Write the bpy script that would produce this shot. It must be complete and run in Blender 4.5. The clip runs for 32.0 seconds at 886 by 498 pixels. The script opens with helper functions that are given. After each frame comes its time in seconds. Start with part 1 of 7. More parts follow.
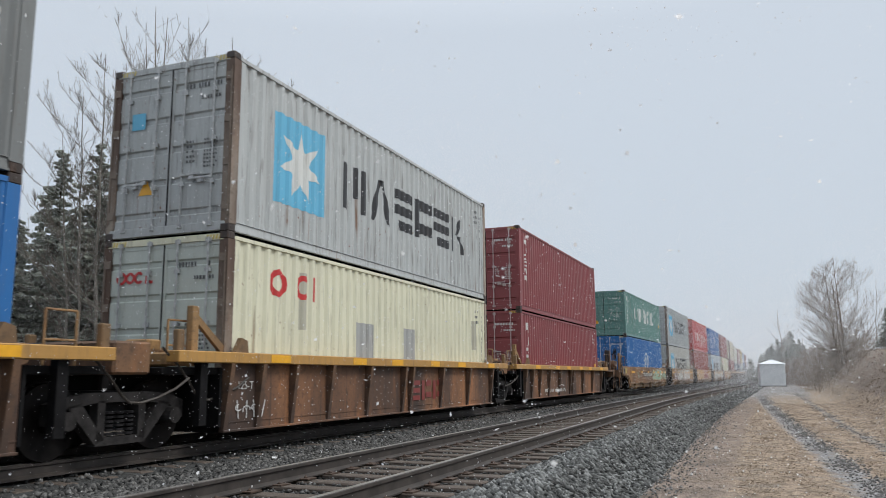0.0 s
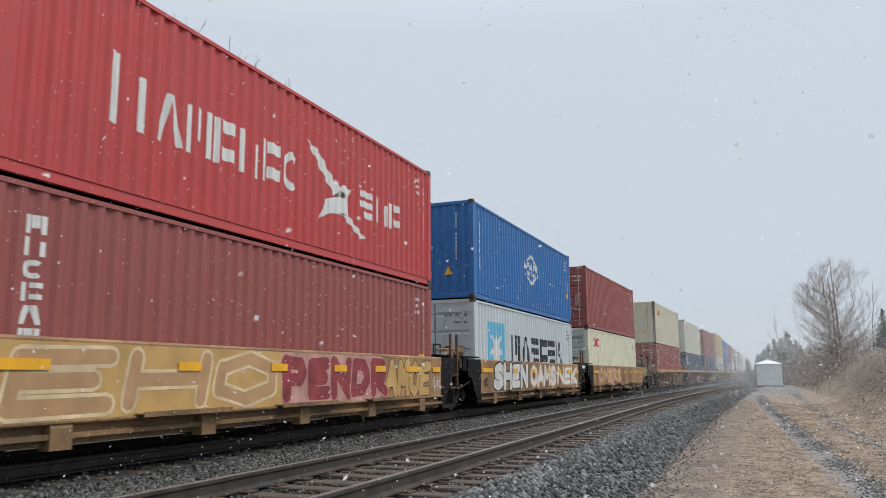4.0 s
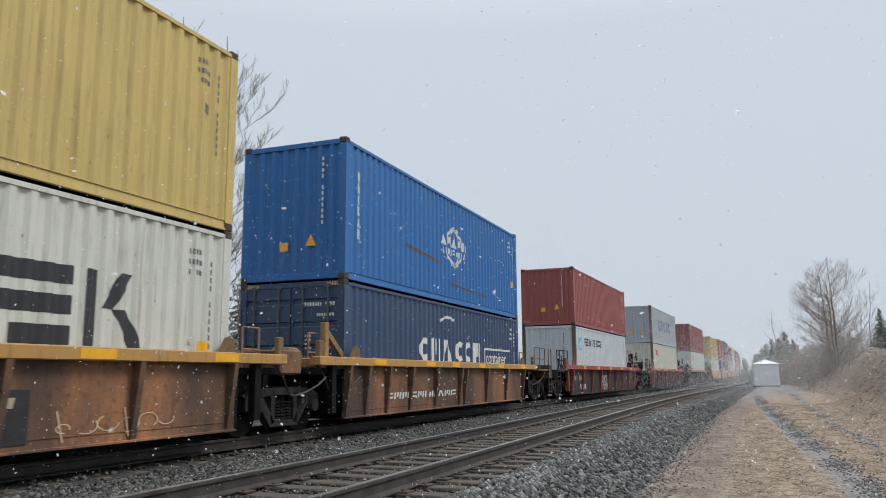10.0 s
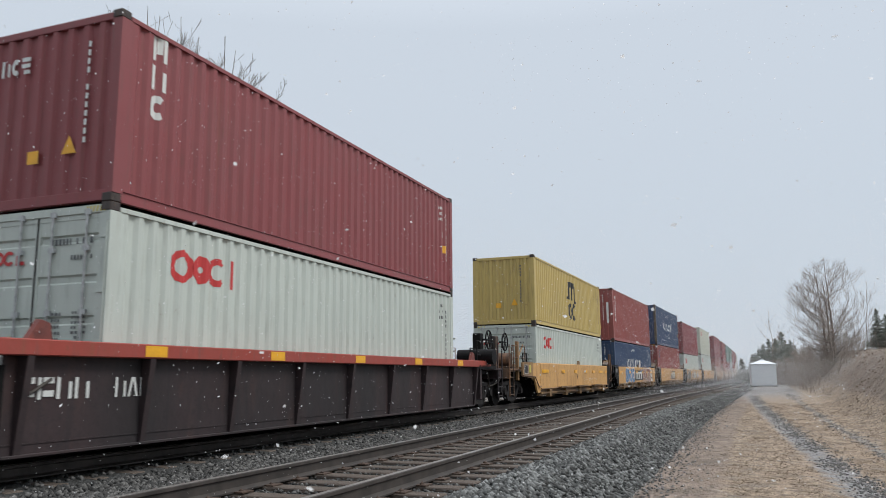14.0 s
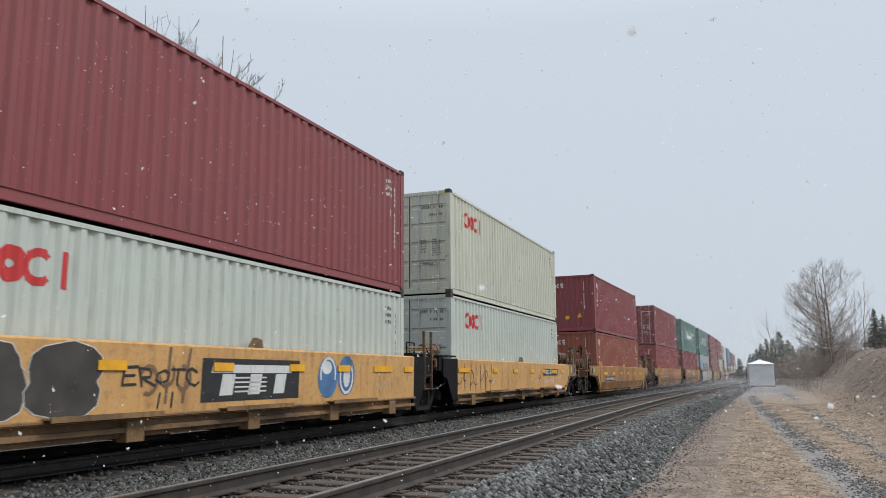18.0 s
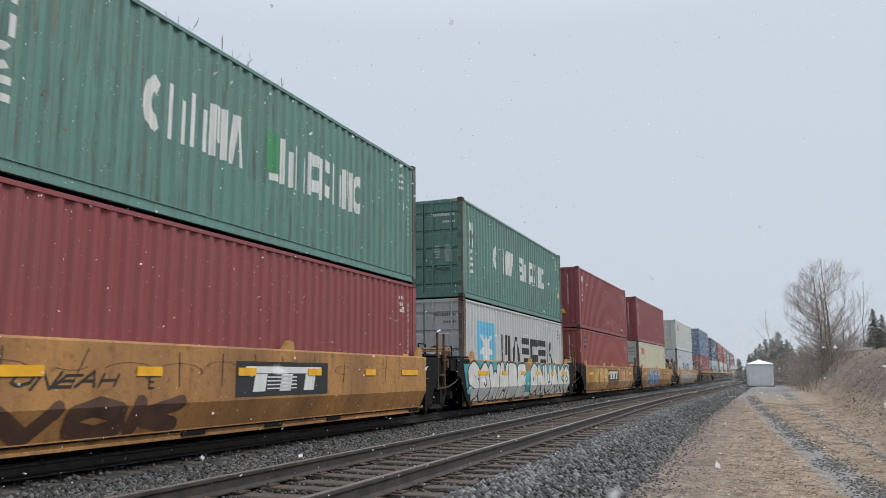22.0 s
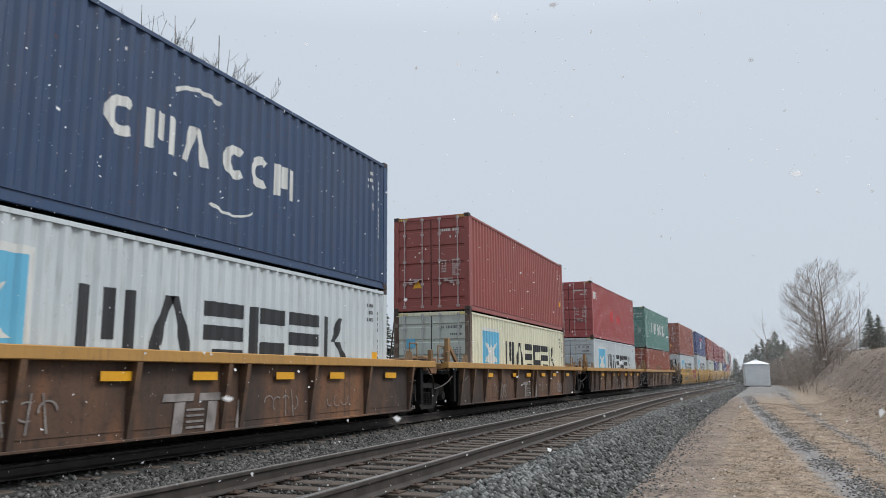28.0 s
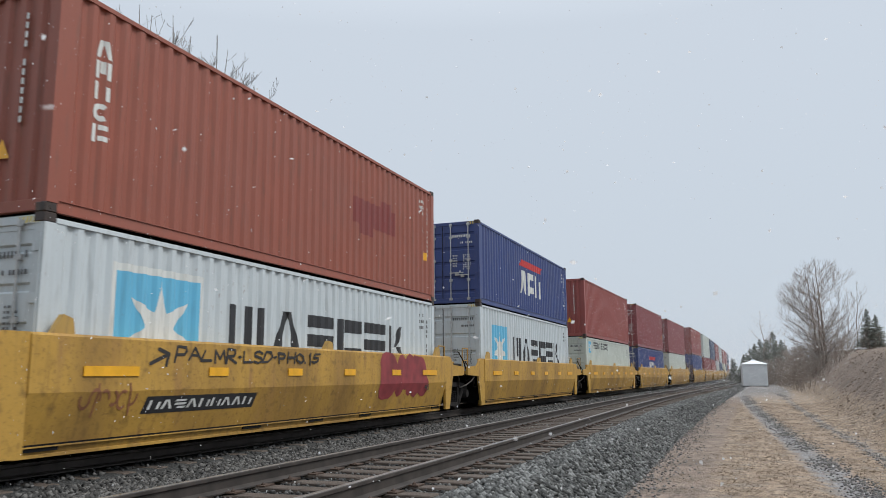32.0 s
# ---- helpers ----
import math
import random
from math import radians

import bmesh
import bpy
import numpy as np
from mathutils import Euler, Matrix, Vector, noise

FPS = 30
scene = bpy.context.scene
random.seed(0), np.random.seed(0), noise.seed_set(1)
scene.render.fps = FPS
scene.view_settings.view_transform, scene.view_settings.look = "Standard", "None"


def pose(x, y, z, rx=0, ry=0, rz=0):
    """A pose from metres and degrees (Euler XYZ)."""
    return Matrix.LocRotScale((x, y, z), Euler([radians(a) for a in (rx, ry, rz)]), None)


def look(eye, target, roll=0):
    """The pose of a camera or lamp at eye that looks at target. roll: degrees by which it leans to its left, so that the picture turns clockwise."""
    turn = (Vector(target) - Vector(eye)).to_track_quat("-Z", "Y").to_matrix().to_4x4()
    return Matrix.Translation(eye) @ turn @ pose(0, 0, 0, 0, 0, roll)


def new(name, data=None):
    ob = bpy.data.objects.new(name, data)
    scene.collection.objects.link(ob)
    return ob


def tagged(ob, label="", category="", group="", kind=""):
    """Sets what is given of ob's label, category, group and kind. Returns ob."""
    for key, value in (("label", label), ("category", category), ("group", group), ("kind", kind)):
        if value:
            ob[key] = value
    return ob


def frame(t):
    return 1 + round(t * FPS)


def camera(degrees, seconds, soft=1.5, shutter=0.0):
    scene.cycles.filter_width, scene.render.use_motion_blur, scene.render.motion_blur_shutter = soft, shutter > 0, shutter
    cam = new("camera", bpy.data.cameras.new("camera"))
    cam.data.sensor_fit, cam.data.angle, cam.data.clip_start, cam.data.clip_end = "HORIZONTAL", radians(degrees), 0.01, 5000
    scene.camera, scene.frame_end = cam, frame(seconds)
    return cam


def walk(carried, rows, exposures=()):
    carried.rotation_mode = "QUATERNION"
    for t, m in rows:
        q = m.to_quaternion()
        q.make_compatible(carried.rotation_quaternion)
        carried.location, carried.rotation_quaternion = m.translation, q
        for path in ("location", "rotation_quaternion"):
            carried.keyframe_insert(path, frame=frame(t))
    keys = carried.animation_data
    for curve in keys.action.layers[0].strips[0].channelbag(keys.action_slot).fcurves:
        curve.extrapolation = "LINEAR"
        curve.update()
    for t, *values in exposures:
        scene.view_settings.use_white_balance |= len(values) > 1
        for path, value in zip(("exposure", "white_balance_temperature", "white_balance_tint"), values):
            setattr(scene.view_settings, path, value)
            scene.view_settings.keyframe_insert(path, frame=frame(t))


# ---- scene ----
CLIP = 32.0
cam = camera(59.18, CLIP, soft=0.7, shutter=0.06)
cam.data.dof.use_dof, cam.data.dof.focus_distance, cam.data.dof.aperture_fstop = True, 20.0, 7.0

# ---- the camera stands beside the line and turns a little to the right ----
EYE = (0.0, 0.0, 0.951)
YAW = [(0, 22.47), (0.5, 22.53), (1.2, 22.53), (2, 22.47), (2.5, 22.43), (3.2, 22.35), (4, 22.27), (6.5, 22.27), (8.5, 22.27),
       (9.5, 22.16), (10.5, 22.06), (12, 22.01), (13.5, 21.92), (16.8, 21.92), (18, 21.78), (20, 21.68), (21, 21.73),
       (24.5, 21.73), (26.5, 21.67), (27.5, 21.57), (28.5, 21.46), (29, 21.43), (31, 21.43), (32, 21.37)]
walk(cam, [(t, pose(*EYE, 90 + 9.265, 0.40, a)) for t, a in YAW])

# ---- the line of the track: x aside over y ahead ----
HEAD_Y = np.array([-60, 0, 20, 45, 80, 130, 210, 240, 420, 900.0])
HEAD_A = np.array([0, 0, -0.0142, 0.0320, 0.0336, 0.0005, -0.002, -0.04, -0.36, -0.9])
PY = np.arange(-60, 900, 1.0)
PH = np.interp(PY, HEAD_Y, HEAD_A)
PX = np.concatenate([[0], np.cumsum((PH[1:] + PH[:-1]) / 2)])
PX -= np.interp(0, PY, PX)


def bend(y):
    return float(np.interp(y, PY, PX))


TRAIN_X = -8.64      # middle of the far track, which carries the train
NEAR_X = -4.19       # middle of the near track, empty
RUN_T = np.array([0, 4, 8, 12, 16, 20, 24, 28, 32.0])
RUN_S = np.array([0, 70.41, 141.05, 211.62, 282.01, 352.09, 422.37, 492.86, 562.65])


def run(t):
    return float(np.interp(t, RUN_T, RUN_S))


def on_track(y, reach=12.192):
    """The pose of a rail vehicle whose near end is at y."""
    x0, x1 = bend(y), bend(y + reach)
    return pose(TRAIN_X + x0, y, 0, 0, 0, -math.degrees(math.atan2(x1 - x0, reach)))


TIMES = [float(k) for k in range(33)]


# ---- light: an overcast, snowy sky ----
world = bpy.data.worlds.new("overcast")
scene.world = world
world.use_nodes = True
nt = world.node_tree
bg = nt.nodes["Background"]
sky = nt.nodes.new("ShaderNodeTexSky")
sky.sky_type = "NISHITA"
sky.sun_disc = False
sky.sun_elevation, sky.sun_rotation = radians(50), radians(74)
sky.dust_density, sky.air_density = 4.0, 1.0
tc = nt.nodes.new("ShaderNodeTexCoord")
sep = nt.nodes.new("ShaderNodeSeparateXYZ")
ramp = nt.nodes.new("ShaderNodeValToRGB")
ramp.color_ramp.elements[0].position, ramp.color_ramp.elements[0].color = 0.0, (0.592, 0.667, 0.750, 1)
ramp.color_ramp.elements[1].position, ramp.color_ramp.elements[1].color = 1.0, (1.55, 1.64, 1.76, 1)
e = ramp.color_ramp.elements.new(0.42)
e.color = (0.632, 0.702, 0.79, 1)
mix = nt.nodes.new("ShaderNodeMixRGB")
mix.inputs[0].default_value = 0.94
scl = nt.nodes.new("ShaderNodeMixRGB")
scl.blend_type, scl.inputs[0].default_value, scl.inputs[2].default_value = "MULTIPLY", 1.0, (0.1, 0.1, 0.1, 1)
nt.links.new(tc.outputs["Generated"], sep.inputs[0])
nt.links.new(sep.outputs["Z"], ramp.inputs[0])
nt.links.new(sky.outputs[0], scl.inputs[1])
nt.links.new(scl.outputs[0], mix.inputs[1])
nt.links.new(ramp.outputs[0], mix.inputs[2])
nt.links.new(mix.outputs[0], bg.inputs[0])
bg.inputs[1].default_value = 1.0
sun = new("sun", bpy.data.lights.new("sun", "SUN"))
sun.data.energy, sun.data.angle, sun.data.color = 2.0, radians(22), (1.0, 0.97, 0.93)
sun.matrix_world = look((0, 0, 60), (-48, -14, 0))


# ---- materials ----
def material(name, rough=0.6, metal=0.0):
    m = bpy.data.materials.new(name)
    m.use_nodes = True
    b = m.node_tree.nodes["Principled BSDF"]
    b.inputs["Roughness"].default_value, b.inputs["Metallic"].default_value = rough, metal
    return m, m.node_tree, b


def node(t, kind, **kw):
    n = t.nodes.new(kind)
    for k, v in kw.items():
        n.inputs[k.replace("_", " ")].default_value = v
    return n


def mixed(t, fac, a, b, blend="MIX"):
    """A colour mix; each of fac, a, b is a socket or a value."""
    n = t.nodes.new("ShaderNodeMixRGB")
    n.blend_type = blend
    for i, v in enumerate((fac, a, b)):
        if isinstance(v, bpy.types.NodeSocket):
            t.links.new(v, n.inputs[i])
        else:
            n.inputs[i].default_value = v if i == 0 else (*v, 1)
    return n.outputs[0]


def coords(t, scale=(1, 1, 1), space="Object"):
    tc, mp = t.nodes.new("ShaderNodeTexCoord"), t.nodes.new("ShaderNodeMapping")
    mp.inputs["Scale"].default_value = scale
    t.links.new(tc.outputs[space], mp.inputs[0])
    return mp.outputs[0]


def shifted(t, scale=(1, 1, 1)):
    """Coordinates on the thing that start elsewhere on every object, so that no two wear alike."""
    vec = coords(t, scale)
    o, c, a = t.nodes.new("ShaderNodeObjectInfo"), t.nodes.new("ShaderNodeCombineXYZ"), t.nodes.new("ShaderNodeVectorMath")
    k = times(t, o.outputs["Random"], 90.0)
    for i in range(3):
        t.links.new(k, c.inputs[i])
    t.links.new(vec, a.inputs[0])
    t.links.new(c.outputs[0], a.inputs[1])
    return a.outputs[0]


def noisy(t, vec, scale, lo, hi, detail=4.0):
    n = node(t, "ShaderNodeTexNoise", Scale=scale, Detail=detail)
    t.links.new(vec, n.inputs["Vector"])
    r = t.nodes.new("ShaderNodeMapRange")
    r.inputs[1].default_value, r.inputs[2].default_value = lo, hi
    t.links.new(n.outputs["Fac"], r.inputs[0])
    return r.outputs[0]


def times(t, a, v):
    n = t.nodes.new("ShaderNodeMath")
    n.operation = "MULTIPLY"
    t.links.new(a, n.inputs[0])
    if isinstance(v, bpy.types.NodeSocket):
        t.links.new(v, n.inputs[1])
    else:
        n.inputs[1].default_value = v
    return n.outputs[0]


def bumped(t, b, height, strength, distance):
    n = node(t, "ShaderNodeBump", Strength=strength, Distance=distance)
    t.links.new(height, n.inputs["Height"])
    t.links.new(n.outputs[0], b.inputs["Normal"])


RUST, DIRT = (0.16, 0.065, 0.03), (0.09, 0.075, 0.06)


def paint(name, colour, rust=0.2, dirt=0.35, rough=0.5):
    """Weathered paint on steel: faded patches, thin streaks that run down, chips with rust below them."""
    m, t, b = material(name, rough)
    b.inputs["Specular IOR Level"].default_value = 0.40
    c = shifted(t)
    fade = mixed(t, times(t, noisy(t, c, 0.6, 0.35, 0.75), 0.45), colour, [min(1, v * 0.74 + 0.03) for v in colour])
    fade = mixed(t, times(t, noisy(t, shifted(t, (1, 1, 0.05)), 7.0, 0.45, 0.75), dirt * 0.75), fade, [v * 0.5 + d * 0.5 for v, d in zip(colour, DIRT)])
    fade = mixed(t, times(t, noisy(t, shifted(t, (1, 1, 0.10)), 16.0, 0.56, 0.68, 5.0), dirt * 0.8), fade, DIRT)
    fade = mixed(t, times(t, noisy(t, c, 30.0, 0.56, 0.70, 4.0), dirt * 0.5), fade, [v * 0.6 for v in colour])
    chip = times(t, noisy(t, shifted(t, (1, 1, 0.55)), 17.0, 0.655, 0.70, 5.0), noisy(t, c, 0.8, 0.44, 0.62))
    run_ = times(t, noisy(t, shifted(t, (1, 1, 0.045)), 9.0, 0.62, 0.72, 5.0), noisy(t, c, 0.8, 0.46, 0.64))
    col = mixed(t, times(t, run_, min(1, rust * 1.25)), fade, (0.17, 0.085, 0.042))
    col = mixed(t, times(t, chip, min(1, rust * 1.8)), col, RUST)
    t.links.new(col, b.inputs["Base Color"])
    bumped(t, b, noisy(t, shifted(t, (1, 1, 0.7)), 1.6, 0.2, 0.8, 6.0), 0.35, 0.045)
    return m


def plain(name, colour, rough=0.6, metal=0.0, vary=0.3, scale=6.0, bump=0.0):
    m, t, b = material(name, rough, metal)
    c = coords(t)
    col = mixed(t, noisy(t, c, scale, 0.3, 0.7, 6.0), [v * (1 - vary) for v in colour], [min(1, v * (1 + vary)) for v in colour])
    t.links.new(col, b.inputs["Base Color"])
    if bump:
        bumped(t, b, noisy(t, c, scale * 4, 0.2, 0.8), 0.6, bump)
    return m


# ---- mesh helpers ----
def part(name, bm, mat, parent=None, label=""):
    """Links a bmesh as one mesh object, under a thing or a part."""
    me = bpy.data.meshes.new(name)
    bm.to_mesh(me)
    bm.free()
    return linked(name, me, mat, parent, label)


def linked(name, me, mat, parent=None, label="", m=None):
    """Links a mesh, which several objects may share, with its own material slot."""
    if not me.materials:
        me.materials.append(mat)
    ob = new(name, me)
    ob.material_slots[0].link = "OBJECT"
    ob.material_slots[0].material = mat
    if parent:
        ob.parent = parent
    if m is not None:
        ob.matrix_basis = m
    if label:
        ob["label"] = label
    return ob


def box(bm, x0, x1, y0, y1, z0, z1, bevel=0.0):
    g = bmesh.ops.create_cube(bm, size=1.0)["verts"]
    bmesh.ops.scale(bm, vec=(x1 - x0, y1 - y0, z1 - z0), verts=g)
    bmesh.ops.translate(bm, vec=((x0 + x1) / 2, (y0 + y1) / 2, (z0 + z1) / 2), verts=g)
    if bevel:
        es = list({e for v in g for e in v.link_edges})
        bmesh.ops.bevel(bm, geom=es, offset=bevel, segments=1, affect="EDGES", profile=0.7)
    return g


def rod(bm, a, b, r, n=8, r2=None):
    """A round bar from a to b."""
    a, b = Vector(a), Vector(b)
    d = b - a
    q = d.to_track_quat("Z", "Y").to_matrix().to_4x4()
    bmesh.ops.create_cone(bm, cap_ends=True, segments=n, radius1=r, radius2=r if r2 is None else r2, depth=d.length,
                          matrix=Matrix.Translation((a + b) / 2) @ q)


def prism(bm, pts, axis, a, b):
    """A solid with a flat outline, pts, drawn along an axis from a to b."""
    def put(p, c):
        return {"x": (c, p[0], p[1]), "y": (p[0], c, p[1]), "z": (p[0], p[1], c)}[axis]
    v0, v1 = [bm.verts.new(put(p, a)) for p in pts], [bm.verts.new(put(p, b)) for p in pts]
    n = len(pts)
    bm.faces.new(v0)
    bm.faces.new(v1[::-1])
    for i in range(n):
        bm.faces.new((v0[(i + 1) % n], v0[i], v1[i], v1[(i + 1) % n]))
    bmesh.ops.recalc_face_normals(bm, faces=bm.faces)


def made(build, *a, **k):
    bm = bmesh.new()
    build(bm, *a, **k)
    return bm


def shared(name, build, *a, **k):
    bm = made(build, *a, **k)
    me = bpy.data.meshes.new(name)
    bm.to_mesh(me)
    bm.free()
    return me


def sweep(bm, outline, ys, x=0.0, closed=True):
    """A profile (x, z) carried along the bend of the line."""
    rings = [[bm.verts.new((x + bend(y) + px, y, pz)) for px, pz in outline] for y in ys]
    n = len(outline)
    for a, b in zip(rings, rings[1:]):
        for i in range(n if closed else n - 1):
            bm.faces.new((a[i], a[(i + 1) % n], b[(i + 1) % n], b[i]))
    bmesh.ops.recalc_face_normals(bm, faces=bm.faces)


# ---- containers ----
LEN, WID = 12.192, 2.438
WAVE = 0.2787            # one fold of the side wall
FOLDS = 42
WAVE_Y0 = (LEN - FOLDS * WAVE) / 2
DEEP = 0.040
BREAKS = [(0.185, 0.0)]  # (y, depth) along the side wall
for _k in range(FOLDS):
    _y = WAVE_Y0 + _k * WAVE
    BREAKS += [(_y, 0.0), (_y + 0.082, 0.0), (_y + 0.139, DEEP), (_y + 0.221, DEEP)]
BREAKS += [(WAVE_Y0 + FOLDS * WAVE, 0.0), (LEN - 0.185, 0.0)]
BY, BD = np.array([b[0] for b in BREAKS]), np.array([b[1] for b in BREAKS])
FACE = WID / 2 - 0.012   # outer plane of the folds


def wall_mesh(bm, h):
    z0, z1 = 0.16, h - 0.115
    lo = [bm.verts.new((FACE - d, y, z0)) for y, d in BREAKS]
    hi = [bm.verts.new((FACE - d, y, z1)) for y, d in BREAKS]
    for i in range(len(lo) - 1):
        bm.faces.new((lo[i], lo[i + 1], hi[i + 1], hi[i]))


def roof_mesh(bm, h):
    ys = []
    for k in range(28):
        y = 0.35 + k * 0.41
        ys += [(y, 0), (y + 0.18, 0), (y + 0.22, 0.02), (y + 0.37, 0.02)]
    a = [bm.verts.new((-1.16, y, h - 0.05 - d)) for y, d in ys]
    b = [bm.verts.new((1.16, y, h - 0.05 - d)) for y, d in ys]
    for i in range(len(a) - 1):
        bm.faces.new((a[i], b[i], b[i + 1], a[i + 1]))
    box(bm, -1.16, 1.16, 0.06, 0.36, h - 0.055, h - 0.045)
    box(bm, -1.16, 1.16, LEN - 0.4, LEN - 0.06, h - 0.055, h - 0.045)


def end_mesh(bm, h, y):
    n, w = 8, 2.2 / 8
    pts = []
    for k in range(n):
        x = -1.1 + k * w
        pts += [(x, 0.02), (x + 0.09, 0.02), (x + 0.13, 0.062), (x + w - 0.04, 0.062)]
    pts.append((1.1, 0.02))
    s = 1 if y == 0 else -1
    lo = [bm.verts.new((x, y + s * d, 0.15)) for x, d in pts]
    hi = [bm.verts.new((x, y + s * d, h - 0.13)) for x, d in pts]
    for i in range(len(lo) - 1):
        f = (lo[i], lo[i + 1], hi[i + 1], hi[i])
        bm.faces.new(f if s > 0 else f[::-1])


def floor_mesh(bm):
    pts = [(LEN - 0.1, 0.17), (0.1, 0.17), (0.1, 0.12)]
    for k in range(20):
        y = 0.5 + k * 0.59
        pts += [(y, 0.12), (y, 0.03), (y + 0.045, 0.03), (y + 0.045, 0.12)]
    prism(bm, pts + [(LEN - 0.1, 0.12)], "x", -1.13, 1.13)


def post_mesh(bm, h, x, y):
    sx, sy = (-1 if x > 0 else 1), (1 if y == 0 else -1)
    pts = [(x, y + sy * 0.012), (x, y + sy * 0.19), (x + sx * 0.035, y + sy * 0.19), (x + sx * 0.05, y + sy * 0.06), (x + sx * 0.16, y + sy * 0.05),
           (x + sx * 0.16, y + sy * 0.012)]
    prism(bm, [(px, py) for px, py in pts], "z", 0.118, h - 0.118)


def casting_mesh(bm):
    box(bm, -0.081, 0.081, -0.089, 0.089, 0, 0.118, 0.012)
    bmesh.ops.create_cone(bm, cap_ends=True, segments=10, radius1=0.034, radius2=0.03, depth=0.02,
                          matrix=Matrix.Translation((0.075, 0, 0.058)) @ pose(0, 0, 0, 0, 90, 0))


def rail_top(bm, x):
    s = 1 if x > 0 else -1
    box(bm, min(x, x - s * 0.06), max(x, x - s * 0.06), 0.178, LEN - 0.178, -0.115, -0.055)


def rail_low(bm, x):
    s = 1 if x > 0 else -1
    prism(bm, [(x + s * 0.002, 0.008), (x + s * 0.002, 0.032), (x - s * 0.020, 0.038), (x - s * 0.024, 0.150), (x - s * 0.006, 0.153), (x - s * 0.006, 0.164), (x - s * 0.062, 0.164), (x - s * 0.062, 0.008)], "y", 0.178, LEN - 0.178)


def header_mesh(bm, h, y, door):
    s = 1 if y == 0 else -1
    box(bm, -1.14, 1.14, min(y + s * 0.008, y + s * 0.09), max(y + s * 0.008, y + s * 0.09), h - 0.135, h - 0.03, 0.006)
    

def sill_mesh(bm, y):
    s = 1 if y == 0 else -1
    box(bm, -1.14, 1.14, min(y + s * 0.008, y + s * 0.1), max(y + s * 0.008, y + s * 0.1), 0.02, 0.16, 0.006)


def hazard_mesh(bm, h, side):
    """A row of slanting stripes at one end of the door header, on one thin backing."""
    for _ in range(1):
        for k in range(6):
            x = side * 1.10 - side * k * 0.058
            vs = [bm.verts.new((x + dx, 0.006, z)) for dx, z in ((0, h - 0.12), (0.028, h - 0.12), (0.048, h - 0.045), (0.02, h - 0.045))]
            bm.faces.new(vs)


def leaf_mesh(bm, h):
    """One door leaf, 1.13 wide, its hinge edge at x = 0, with pressed ribs."""
    zs = [0.17]
    for k in range(5):
        z = 0.30 + k * (h - 0.55) / 5
        zs += [z, z + 0.03, z + 0.10, z + 0.13]
    prof = [(0.0, 0.17)]
    for k in range(5):
        z = 0.36 + k * (h - 0.60) / 4.4
        prof += [(0.0, z - 0.06), (0.028, z - 0.035), (0.028, z + 0.035), (0.0, z + 0.06)]
    prof.append((0.0, h - 0.14))
    for x0, x1 in ((0.06, 1.09),):
        a = [bm.verts.new((x0, 0.034 + d, z)) for d, z in prof]
        b = [bm.verts.new((x1, 0.034 + d, z)) for d, z in prof]
        for i in range(len(a) - 1):
            bm.faces.new((a[i], b[i], b[i + 1], a[i + 1]))
    for x0, x1, z0, z1 in ((0.0, 0.06, 0.165, h - 0.135), (1.09, 1.135, 0.165, h - 0.135), (0.06, 1.09, 0.165, 0.23), (0.06, 1.09, h - 0.2, h - 0.135)):
        box(bm, x0, x1, 0.026, 0.07, z0, z1)


def bar_mesh(bm, h):
    rod(bm, (0, -0.002, 0.10), (0, -0.002, h - 0.07), 0.017, 6)
    for z in (0.14, h * 0.28, h * 0.52, h * 0.8, h - 0.12):
        box(bm, -0.05, 0.05, -0.008, 0.03, z - 0.035, z + 0.035)


def handle_mesh(bm, z):
    box(bm, 0.02, 0.48, -0.035, -0.018, z - 0.016, z + 0.016)
    box(bm, 0.2, 0.3, -0.02, 0.03, z - 0.07, z + 0.02)


def hinge_mesh(bm, h):
    pts = [(-0.05, 0.25)]
    for k in range(4):
        z = 0.4 + k * (h - 0.8) / 3
        pts += [(-0.03, z - 0.06), (0.07, z - 0.06), (0.07, z + 0.06), (-0.03, z + 0.06)]
    prism(bm, pts + [(-0.05, h - 0.25)], "y", -0.004, 0.03)


MESH = {}


def cached(key, name, build, *a):
    if key not in MESH:
        MESH[key] = shared(name, build, *a)
    return MESH[key]


